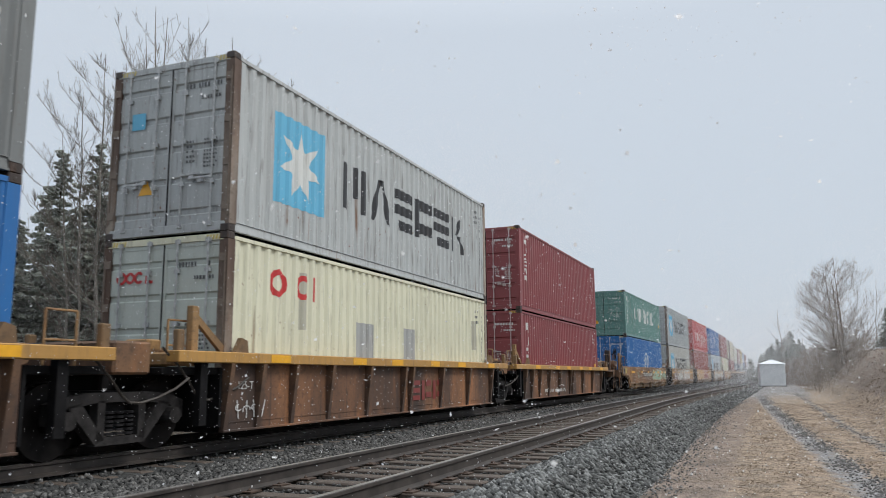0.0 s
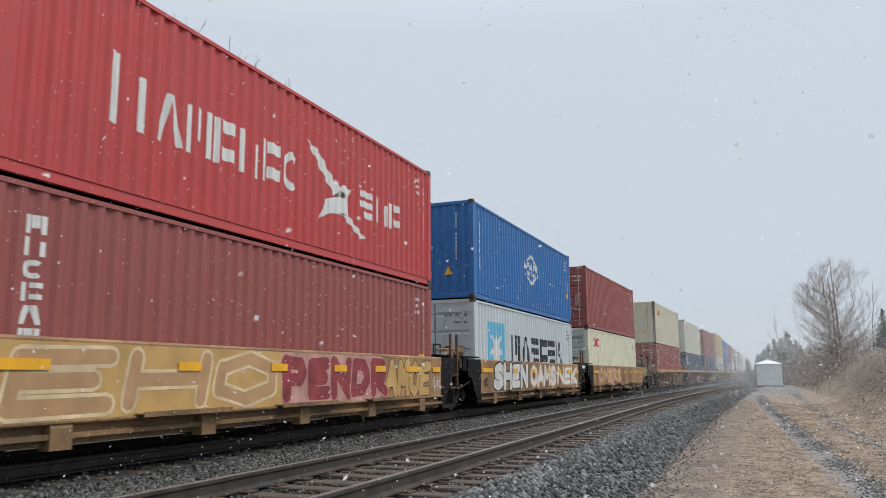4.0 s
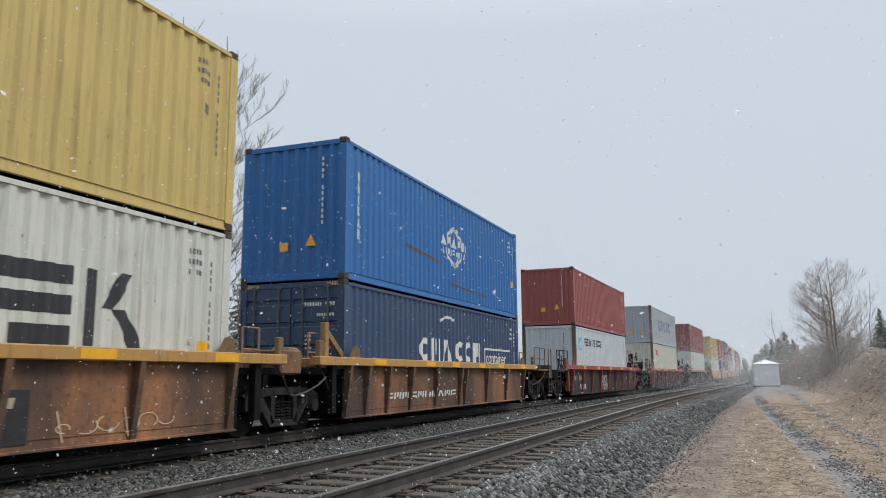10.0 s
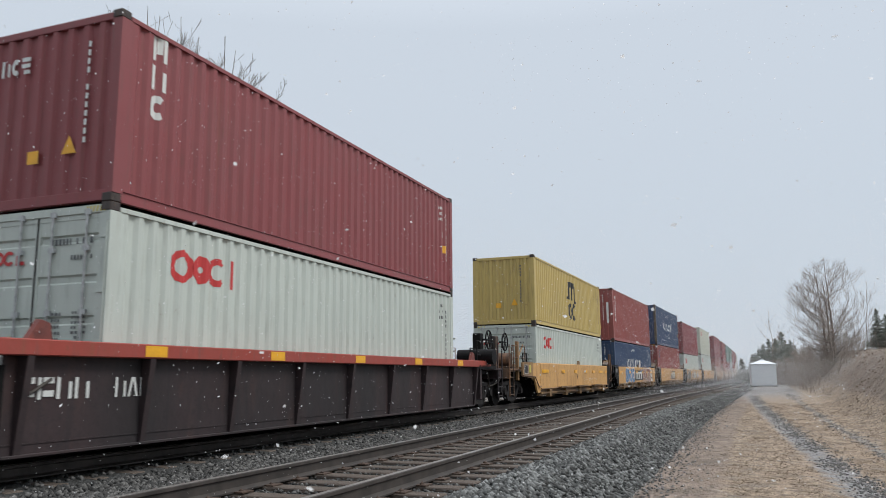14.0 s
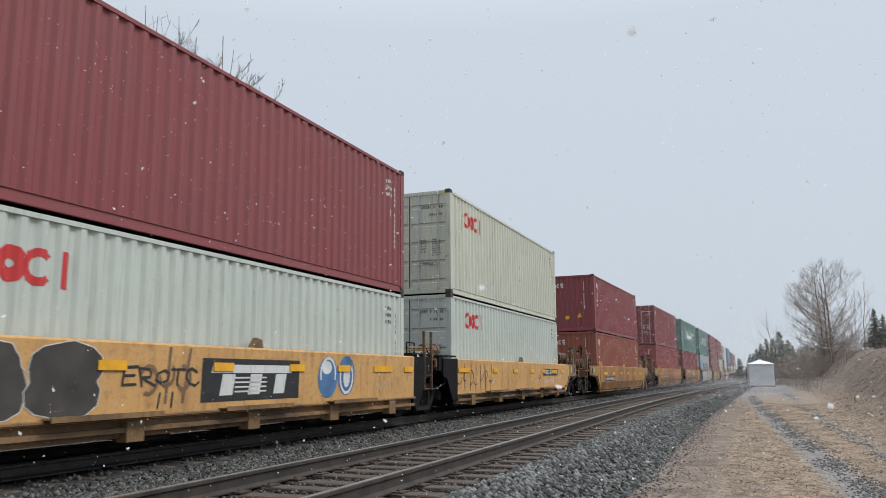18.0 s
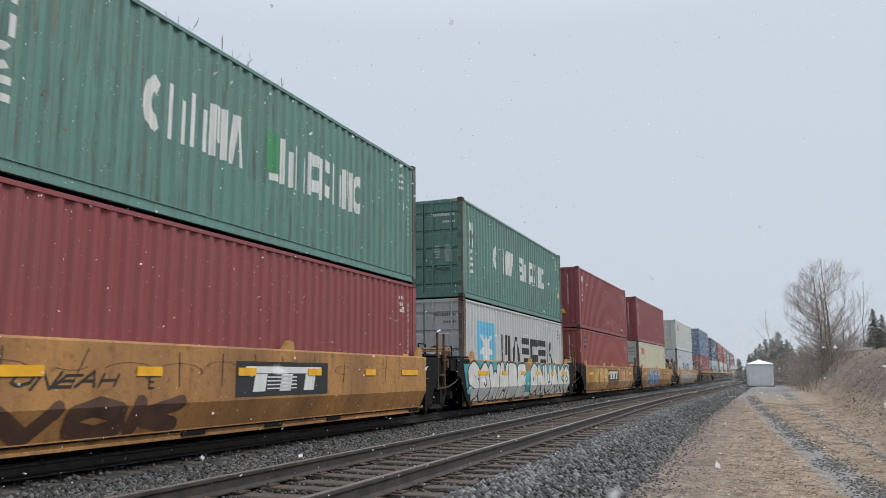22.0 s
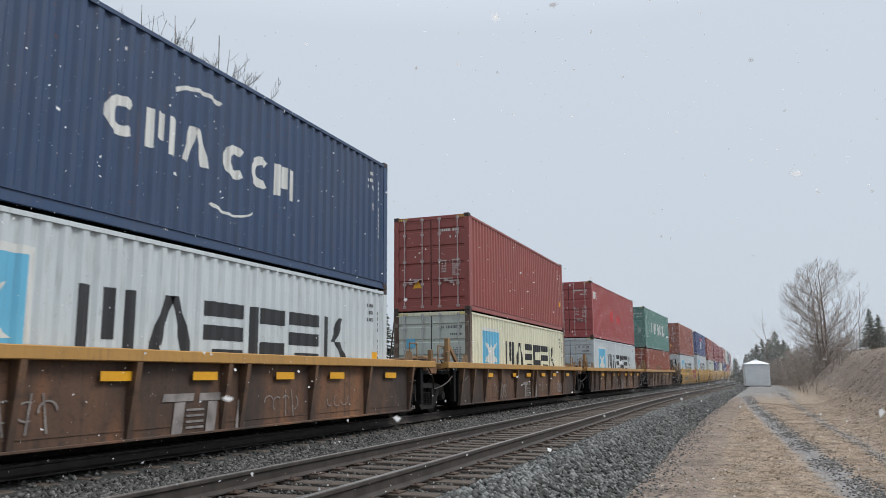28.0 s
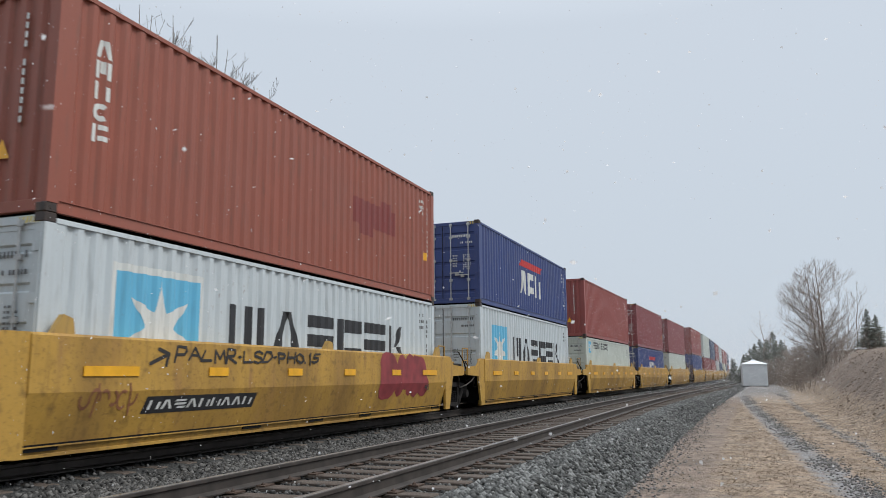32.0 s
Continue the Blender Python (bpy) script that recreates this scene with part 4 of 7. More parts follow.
def far_veil(n, y0, y1, seed):
    """Distant haze built from snow specks that grow with distance; more of them where it is nearer, so that it veils
    evenly.
    """
    r = np.random.RandomState(seed)
    y = 1 / (1 / y0 - r.uniform(0, 1, n) * (1 / y0 - 1 / y1))
    c = np.stack([r.uniform(-16, 16, n) + r.uniform(-1, 1, n) * y * .04, y, r.uniform(-1.5, 16, n)], 1)
    c[:, 2] = np.where(r.uniform(0, 1, n) < .5, r.uniform(-1.2, 6, n), c[:, 2])
    ob = many("distant_snow", c, y * .000236 * r.uniform(.6, 1.3, n), snow_mat, "falling snow specks added as haze over the distance", "snow", 1.0, seed, 0.4, TRI)
    SNOWS.append((ob, (0.05, -0.1, -0.3)))


far_veil(900000, 42, 330, 24)


def near_veil(n, seed):
    """Haze built from fine snow specks between the train and the trees behind it; it lightens the trees."""
    r = np.random.RandomState(seed)
    c = np.stack([r.uniform(-31, -11.5, n), r.uniform(6, 62, n), r.uniform(-1, 17, n)], 1)
    d = np.linalg.norm(c - np.array(EYE), axis=1)
    ob = many("fine_snow", c, d * .00033 * r.uniform(.6, 1.3, n), snow_mat, "fine falling snow specks added as haze before the trees", "snow", 1.0, seed, 0.4, TRI)
    SNOWS.append((ob, (0.1, -0.2, -0.6)))


near_veil(730000, 27)

# ---- painted shapes on walls ----
def strip(poly, y0, y1):
    """The part of a convex outline of (y, z) between y0 and y1."""
    for edge, keep in ((y0, 1), (y1, -1)):
        out = []
        for a, b in zip(poly, poly[1:] + poly[:1]):
            ka, kb = (a[0] - edge) * keep >= 0, (b[0] - edge) * keep >= 0
            if ka:
                out.append(a)
            if ka != kb:
                f = (edge - a[0]) / (b[0] - a[0])
                out.append((edge, a[1] + f * (b[1] - a[1])))
        poly = out
        if len(poly) < 3:
            return []
    return poly


def painted(name, polys, mat, parent, lift=0.004, label="", face=None):
    """Paint on a folded side wall (or on a plate at x = face): follows every fold. Shapes that touch make one part."""
    if name in ("graffiti", "patch") and len(polys) > 1:
        groups = []
        for p in polys:
            b = [min(q[0] for q in p) - .012, max(q[0] for q in p) + .012, min(q[1] for q in p) - .012, max(q[1] for q in p) + .012]
            touch = [g for g in groups if g[0][0] < b[1] and b[0] < g[0][1] and g[0][2] < b[3] and b[2] < g[0][3]]
            ps = [p]
            for g in touch:
                b = [min(b[0], g[0][0]), max(b[1], g[0][1]), min(b[2], g[0][2]), max(b[3], g[0][3])]
                ps = g[1] + ps
                groups.remove(g)
            groups.append((b, ps))
        if len(groups) > 1:
            for _, ps in groups:
                painted_one(name, ps, mat, parent, lift, label, face)
            return None
    return painted_one(name, polys, mat, parent, lift, label, face)


def painted_one(name, polys, mat, parent, lift, label, face):
    vs, fs = [], []
    for n_, p in enumerate(polys):
        up = lift + (n_ * 1.0e-5 if name == "graffiti" else 0)
        lo, hi = min(q[0] for q in p), max(q[0] for q in p)
        pieces = [p]
        if isinstance(face, list):
            flip = [(q[1], q[0]) for q in p]
            zs = [z for z, _ in face]
            pieces = [[(b, a) for a, b in strip(flip, u, v)] for u, v in zip([-9] + zs, zs + [9])]
        elif face is None:
            cuts = [lo] + [y for y in BY if lo + 1e-4 < y < hi - 1e-4] + [hi]
            pieces = [strip(p, a, b) for a, b in zip(cuts, cuts[1:])]
        for q in pieces:
            if len(q) < 3:
                continue
            area = sum(a[0] * b[1] - b[0] * a[1] for a, b in zip(q, q[1:] + q[:1]))
            if abs(area) < 1e-6:
                continue
            if area < 0:
                q = q[::-1]
            k = len(vs)
            vs += [((FACE - float(np.interp(y, BY, BD)) if face is None else float(np.interp(z, [f[0] for f in face], [f[1] for f in face])) if isinstance(face, list) else face) + up, y, z) for y, z in q]
            fs.append(list(range(k, k + len(q))))
    index, uniq = {}, []
    for v in vs:
        key = tuple(round(c, 6) for c in v)
        if key not in index:
            index[key] = len(uniq)
            uniq.append(v)
    fs = [list(dict.fromkeys(index[tuple(round(c, 6) for c in vs[k])] for k in f)) for f in fs]
    me = bpy.data.meshes.new(name)
    me.from_pydata(uniq, [], [f for f in fs if len(f) > 2])
    ob = linked(name, me, mat, parent, label)
    if name in ("number_marking", "number_bar", "sign_bar", "graffiti", "emblem", "name_marking", "side_marking", "swoosh"):
        ob["kind"] = "stuff"
    return ob


def end_painted(name, polys, mat, parent, y=0.012, label=""):
    """Paint on the near end: outlines of (x, z)."""
    vs, fs = [], []
    for p in polys:
        area = sum(a[0] * b[1] - b[0] * a[1] for a, b in zip(p, p[1:] + p[:1]))
        q = p if area > 0 else p[::-1]
        fs.append(list(range(len(vs), len(vs) + len(q))))
        vs += [(px, y, pz) for px, pz in q]
    me = bpy.data.meshes.new(name)
    me.from_pydata(vs, [], fs)
    ob = linked(name, me, mat, parent, label)
    if name in ("number_marking", "weight_marking", "name_marking"):
        ob["kind"] = "stuff"
    return ob


def rect(y0, y1, z0, z1, lean=0.0):
    return [(y0, z0), (y1, z0), (y1 + lean, z1), (y0 + lean, z1)]


def disc(y, z, ry, rz, n=14):
    return [(y + ry * math.cos(2 * math.pi * k / n), z + rz * math.sin(2 * math.pi * k / n)) for k in range(n)]


def arc(y, z, r, w, a0, a1, n=12, sz=1.0, taper=0.0):
    """A band round (y, z) from angle a0 to a1, as a row of quads."""
    out = []
    for k in range(n):
        q = []
        for a, rr in ((k, 0), (k + 1, 0), (k + 1, 1), (k, 1)):
            f = a / n
            t = radians(a0 + (a1 - a0) * f)
            ww = w * (1 - taper * f)
            d = r + (ww if rr else 0)
            q.append((y + d * math.cos(t), z + d * sz * math.sin(t)))
        out.append(q)
    return out


def marks(y0, y1, z0, z1, n, seed, bold=0.26, lean=0.0, seq=""):
    """A row of n plain bar shapes in place of a company's name."""
    rnd = random.Random(seed)
    step = (y1 - y0) / n
    out = []
    for k in range(n):
        a, b = y0 + k * step + step * 0.06, y0 + (k + 1) * step - step * 0.10
        t, u = (b - a) * bold, (z1 - z0) * 0.2
        kind = int(seq[k]) if seq else rnd.choice((0, 1, 2, 3, 4)) if n > 1 else 4
        m, g = (a + b) / 2, (b - a) * .5
        if kind == 0:
            out += [rect(a, a + t, z0, z1, g - t * .8), rect(b - t, b, z0, z1, t * .8 - g)]
        elif kind == 1:
            out += [rect(a, a + t, z0, z1, lean), rect(b - t, b, z0, z1 - u, lean)]
        elif kind == 2:
            out += [rect(a, a + t, z0, z1, lean), rect(a + t * 1.5, b, z1 - u * 1.4, z1, lean), rect(a + t * 1.5, b, z0 + u * .6, z0 + u * 2.0, lean)]
        elif kind == 5:
            out += [rect(a, a + t, z0, z1, lean), rect(b - t * 1.2, b, z0, (z0 + z1) / 2, t - g), rect(a + t * 1.3, a + t * 2.4, (z0 + z1) / 2, z1, g - t)]
        elif kind == 6:
            out += arc(m, (z0 + z1) / 2, g - t, t, 50, 310, 9, (z1 - z0) / 2 / g)
        elif kind == 3:
            out += [rect(a, a + t, z0, z1, lean), rect(m - t / 2, m + t / 2, z0 + u * 1.5, z1, lean), rect(b - t, b, z0, z1, lean)]
        else:
            out += [rect(a, b, z1 - u * 1.2, z1, lean), rect(a, b, (z0 + z1) / 2 - u * .6, (z0 + z1) / 2 + u * .6, lean), rect(a + t, b, z0, z0 + u * 1.2, lean)]
    return out


def column(y0, y1, z0, z1, n, seed):
    """The same, one below another."""
    out = []
    step = (z1 - z0) / n
    for k in range(n):
        out += marks(y0, y1, z0 + k * step + step * 0.08, z0 + (k + 1) * step - step * 0.08, 1, seed * 7 + k, 0.3, 0.0, "01236"[(seed * 3 + k * 2) % 5])
    return out


def lines(y0, y1, z0, z1, n, seed):
    """Small print: rows of short bars."""
    rnd = random.Random(seed)
    out = []
    h = (z1 - z0) / n
    for k in range(n):
        y = y0
        while y < y1 - 0.03:
            w = rnd.choice((0.028, 0.036, 0.044))
            if rnd.random() < .86:
                out.append(rect(y, min(y1, y + w), z0 + k * h, z0 + k * h + h * 0.5))
            y += w + 0.022
    return out


def star(y, z, ry, rz, turn=90):
    out = []
    for k in range(7):
        a, b = radians(turn + k * 360 / 7), radians(360 / 14)
        out.append([(y, z), (y + ry * .42 * math.cos(a - b), z + rz * .42 * math.sin(a - b)), (y + ry * math.cos(a), z + rz * math.sin(a)),
                    (y + ry * .42 * math.cos(a + b), z + rz * .42 * math.sin(a + b))])
    return out


white_paint = paint("white_marking", (0.62, 0.64, 0.62), 0.12, 0.35, 0.6)
ink = paint("black_marking", (0.022, 0.024, 0.028), 0.1, 0.15, 0.55)
deep_blue = paint("blue_marking", (0.03, 0.06, 0.19), 0.15, 0.25)
sky_blue = paint("light_blue_marking", (0.12, 0.42, 0.62), 0.12, 0.15)
faded_paint = paint("faded_tan_marking", (0.40, 0.34, 0.26), 0.3, 0.4)
red_mark = paint("red_marking", (0.50, 0.035, 0.035), 0.1, 0.15)
gold_mark = paint("yellow_marking", (0.62, 0.42, 0.07), 0.1, 0.2)
reflect_mat = plain("reflective_yellow", (0.72, 0.36, 0.015), 0.4, 0, 0.12)
faint_ink = paint("grey_marking", (0.11, 0.115, 0.12), 0.1, 0.3, 0.6)
reflect_pale = plain("placard_yellow", (0.45, 0.39, 0.08), 0.5, 0, 0.15)
label_white = plain("label_white", (0.6, 0.62, 0.6), 0.6, 0, 0.15)


def logo_star(c, h, faded=0.0):
    if h < HC:
        painted("emblem_border", [rect(1.1, 2.95, 0.62 + (h - HC) * .6, 2.4 + (h - HC) * .8)], white_paint, c, 0.002, "white border of the emblem")
    painted("emblem_square", [rect(1.2, 2.85, 0.72 + (h - HC) * .6, 2.3 + (h - HC) * .8)], sky_blue, c, 0.003, "light blue emblem square")
    painted("emblem_star", star(2.03, 1.50 + (h - HC) * .7, 0.70, 0.72), white_paint, c, 0.006, "white seven-pointed star emblem")
    end_painted("emblem_square", [rect(-.80, -.52, h - 1.08, h - .80)], sky_blue, c, 0.018, "small light blue emblem square")
    painted("name_marking", marks(3.5, 10.55, 1.07 + (h - HC) * .6, 2.0 + (h - HC) * .6, 6, 11, 0.2, 0.0, "304245"), ink, c, 0.004, "black name in large painted letters")


def logo_small_star(c, h):
    painted("emblem_square", [rect(0.66, 1.28, 1.8, 2.36)], sky_blue, c, 0.003)
    painted("emblem_star", star(0.97, 2.08, 0.26, 0.25), white_paint, c, 0.006)
    painted("name_marking", marks(1.42, 4.0, 2.02, 2.36, 6, 3, 0.24) + marks(4.2, 5.4, 2.02, 2.36, 4, 5, 0.24), ink, c, 0.004)


def logo_flower(c, h, gaps=False):
    z = h - 0.66
    ps = arc(1.42, z, 0.14, 0.10, 0, 360, 12) + arc(2.2, z, 0.12, 0.10, 40, 320, 9) + [rect(2.5, 2.62, z - .22, z + .22)]
    if not gaps:
        ps += arc(1.83, z, 0.05, 0.16, 0, 360, 12)
    painted("name_marking", ps, red_mark, c, 0.004, "red painted company name")
    end_painted("name_marking", arc(-.84, z + .02, .06, .045, 0, 360, 12) + arc(-.66, z + .02, .05, .045, 0, 360, 12) + arc(-.48, z + .02, .055, .045, 40, 320, 9) + [rect(-.35, -.30, z - .08, z + .12), rect(-.30, -.2, z - .08, z - .03)], red_mark, c, 0.018, "red painted company name")
    end_painted("emblem", [disc(-.78, h * .3, .05, .05)], deep_blue, c, 0.018, "round blue emblem")


def logo_shipping(c, h):
    z = 1.02 if h < 2.7 else 1.12
    painted("name_marking", marks(2.9, 5.25, z, z + .82, 5, 21, 0.3, 0.0, "61130") + marks(5.8, 9.4, z, z + .82, 8, 22, 0.26, 0.0, "41122136"), white_paint, c, 0.004, "white name in large painted letters")
    painted("side_marking", column(0.55, 0.95, 0.7, 2.3, 4, 9), white_paint, c, 0.004)


def logo_globe(c, h, z0=0.98, z1=2.1, low=False):
    zc = (z0 + z1) / 2
    ps = arc(6.2, zc, 0.52, 0.07, 20, 160, 12, 0.92) + arc(6.2, zc, 0.52, 0.07, 200, 340, 12, 0.92)
    ps += arc(6.2, zc, 0.24, 0.05, 30, 150, 6, 2.0) + arc(6.2, zc, 0.24, 0.05, 210, 330, 6, 2.0)
    ps += marks(5.2, 7.2, zc - 0.02, zc + 0.24, 5, 31, 0.3) + marks(5.3, 7.1, zc - 0.24, zc - 0.08, 8, 32, 0.3)
    painted("emblem", ps, white_paint, c, 0.004, "white globe emblem with a bar name")
    painted("side_marking", column(0.52, 0.72, 0.85, 2.3, 6, 6), white_paint, c, 0.004)


def logo_two(c, h):
    z = h * 0.5 - 0.24
    painted("name_marking", marks(3.75, 5.95, z, z + .56, 3, 41, 0.26, 0.0, "630") + marks(6.2, 8.35, z, z + .56, 3, 44, 0.26, 0.0, "663"), white_paint, c, 0.004)
    painted("swoosh", arc(5.7, z + .70, .75, .10, 140, 60, 10, .55, -.3), white_paint, c, 0.004, "white curved stroke")
    painted("swoosh", arc(6.5, z - .16, .75, .10, 230, 320, 10, .55, .6), white_paint, c, 0.004, "white curved stroke")


def logo_bird(c, h):
    painted("name_marking", marks(1.64, 2.4, 1.0, 1.95, 1, 2, .24, 0.0, "1") + marks(2.5, 6.2, 1.0, 1.72, 6, 52, .2, 0.0, "032126") + marks(8.45, 10.5, 1.05, 1.62, 3, 53, .2, 0.0, "412"), white_paint, c, 0.004)
    painted("emblem", [[(6.35, 2.1), (6.75, 2.0), (7.3, 1.6), (6.9, 1.62)], [(6.9, 1.62), (7.3, 1.6), (7.95, 1.3), (7.4, 1.25)], [(7.4, 1.25), (7.95, 1.3), (8.05, 1.5), (7.75, 1.55)],
                       [(6.85, 0.72), (7.05, 1.12), (7.5, 1.25), (7.3, 0.9)], [(7.3, 0.9), (7.5, 1.25), (7.95, 1.3), (8.0, 0.95)], [(7.6, 0.98), (8.0, 0.95), (8.7, 0.62), (8.5, 0.58)]], white_paint, c, 0.004)


def logo_stack(c, h, mat):
    k = (h - HC) * 0.6
    ps = [rect(5.45, 5.68, 1.55 + k, 2.32 + k), rect(5.9, 6.13, 1.55 + k, 2.28 + k), rect(6.4, 6.64, 1.48 + k, 2.2 + k), rect(5.68, 6.55, 2.1 + k, 2.34 + k), rect(5.2, 5.5, 1.55 + k, 1.66 + k), rect(6.6, 6.9, 1.44 + k, 1.55 + k)]
    ps += arc(5.72, 1.08 + k, .16, .16, 60, 250, 9) + arc(5.72, 0.98 + k, .14, .16, -120, 60, 8) + arc(6.42, 1.05 + k, .18, .2, 50, 310, 12)
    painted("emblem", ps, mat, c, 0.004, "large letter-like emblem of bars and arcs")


def logo_letters(c, h):
    z = 1.05
    ps = []
    for k, y in enumerate((3.2, 4.37, 5.66, 6.88, 8.1)):
        ps += arc(y + .34, z + .32, .19, .14, 35 if k % 2 == 0 else 0, 325 if k % 2 == 0 else 360, 12, 1.25)
    painted("name_marking", ps, deep_blue, c, 0.004, "blue name drawn as open rings")


def logo_apl(c, h):
    painted("name_marking", marks(4.6, 7.6, 0.75, 1.6, 3, 61, 0.3, 0.0, "021"), white_paint, c, 0.004)
    painted("emblem", [rect(4.6, 7.6, 1.75, 2.0, 0.2)], red_mark, c, 0.004)


def logo_crown(c, h):
    painted("name_marking", marks(0.75, 3.1, 1.52, 1.9, 6, 71, 0.3), white_paint, c, 0.004)
    painted("emblem", [[(0.55, 2.0), (1.1, 2.0), (1.2, 2.4), (.9, 2.2)], [(0.55, 2.0), (.8, 2.2), (.75, 2.5), (.5, 2.35)], [(.8, 2.1), (1.0, 2.1), (.95, 2.6)]], white_paint, c, 0.004)


def logo_column(c, h, n=6):
    if n == 3:
        end_painted("name_marking", marks(-.92, -.36, h - .66, h - .42, 3, 81, .3, 0.0, "164"), white_paint, c, 0.018, "white name in large painted letters")
    painted("side_marking", column(0.6, 0.93, 1.0 if n == 6 else 1.25, 2.52, n, 80 + n), white_paint, c, 0.004, "white painted name set in a column")


def logo_gold(c, h):
    painted("side_marking", [rect(0.42, 0.86, 0.9, 2.45)], gold_mark, c, 0.003)
    painted("side_marking", column(0.5, 0.78, 1.0, 2.35, 5, 4), ink, c, 0.006)


def logo_flag(c, h):
    painted("emblem", [rect(0.78, 1.18, 1.95, 2.52)], deep_blue, c, 0.003)
    painted("emblem", arc(0.98, 2.05, 0.1, 0.07, 20, 160, 6) + [rect(.84, 1.1, 2.3, 2.38, .05)], gold_mark, c, 0.006)


def logo_beacon(c, h):
    painted("emblem", [rect(0.5, 1.75, 1.75, 2.4)], white_paint, c, 0.003)
    painted("emblem", [rect(0.56, 1.69, 2.12, 2.34)], deep_blue, c, 0.006)
    painted("emblem", [rect(0.95, 1.6, 2.16, 2.2), rect(0.95, 1.6, 2.24, 2.28)], gold_mark, c, 0.008)
    painted("name_marking", marks(0.6, 1.65, 1.8, 2.08, 5, 8, .3), deep_blue, c, 0.006)


def logo_cai(c, h):
    painted("name_marking", marks(0.45, 1.25, 2.0, 2.38, 3, 12, .3), white_paint, c, 0.004)
    painted("patch", [rect(4.55, 5.5, 1.05, 1.7), rect(6.5, 7.3, 1.05, 1.5)], red_mark, c, 0.003, "bright red touched-up patch")


def logo_patch(c, h):
    painted("patch", [rect(7.7, 9.75, 1.3, 1.85), rect(8.0, 8.6, 1.1, 1.3), rect(9.0, 9.6, 1.85, 2.0)], red_mark_dull, c, 0.003, "darker red touched-up patch")
    painted("side_marking", column(0.62, 0.9, 1.0, 2.4, 5, 44), white_paint, c, 0.004)


def logo_squares(c, h):
    painted("patch", [rect(4.15, 4.95, 1.0, 1.75), rect(6.4, 7.1, 1.0, 1.75)], grey_patch, c, 0.003, "grey patched rectangles")
    painted("patch", [rect(10.9, 11.35, 1.4, 2.2), rect(2.1, 2.35, 1.5, 2.5)], pale_patch, c, 0.003)


def logo_bluename(c, h):
    painted("name_marking", marks(3.6, 8.6, 0.95, 1.75, 5, 33, .28), deep_blue, c, 0.004)
    painted("side_marking", lines(1.4, 2.8, 2.1, 2.4, 2, 9), deep_blue, c, 0.004)


def logo_none(c, h):
    pass


def logo_text(c, h):
    """The word under the firm's bars on one box."""
    painted("name_marking", [rect(8.6, 11.3, 1.44, 1.5), rect(8.6, 8.66, 0.9, 1.44), rect(11.24, 11.3, 0.9, 1.44), rect(8.66, 11.24, 0.9, 0.95)], white_paint, c, 0.004)
    cu = bpy.data.curves.new("word", "FONT")
    cu.body, cu.size, cu.extrude = "container", 0.52, 0.002
    tmp = bpy.data.objects.new("word", cu)
    me = bpy.data.meshes.new_from_object(tmp)
    bpy.data.objects.remove(tmp)
    linked("word_marking", me, white_paint, c, "", pose(FACE + 0.006, 8.72, 1.04, 90, 0, 90))
    logo_two(c, h)


red_mark_dull = paint("dull_red_patch", (0.20, 0.035, 0.03), 0.2, 0.2)
grey_patch = paint("grey_patch", (0.36, 0.37, 0.36), 0.2, 0.3)
rust_mark = paint("rust_scrape", (0.10, 0.06, 0.045), 0.8, 0.5)
ivory_patch = paint("ivory_patch", (0.60, 0.60, 0.54), 0.2, 0.2)
olive_patch = paint("olive_patch", (0.14, 0.105, 0.055), 0.4, 0.4)
green_patch = paint("green_patch", (0.05, 0.24, 0.10), 0.2, 0.3)
pale_patch = paint("pale_patch", (0.42, 0.41, 0.33), 0.2, 0.3)


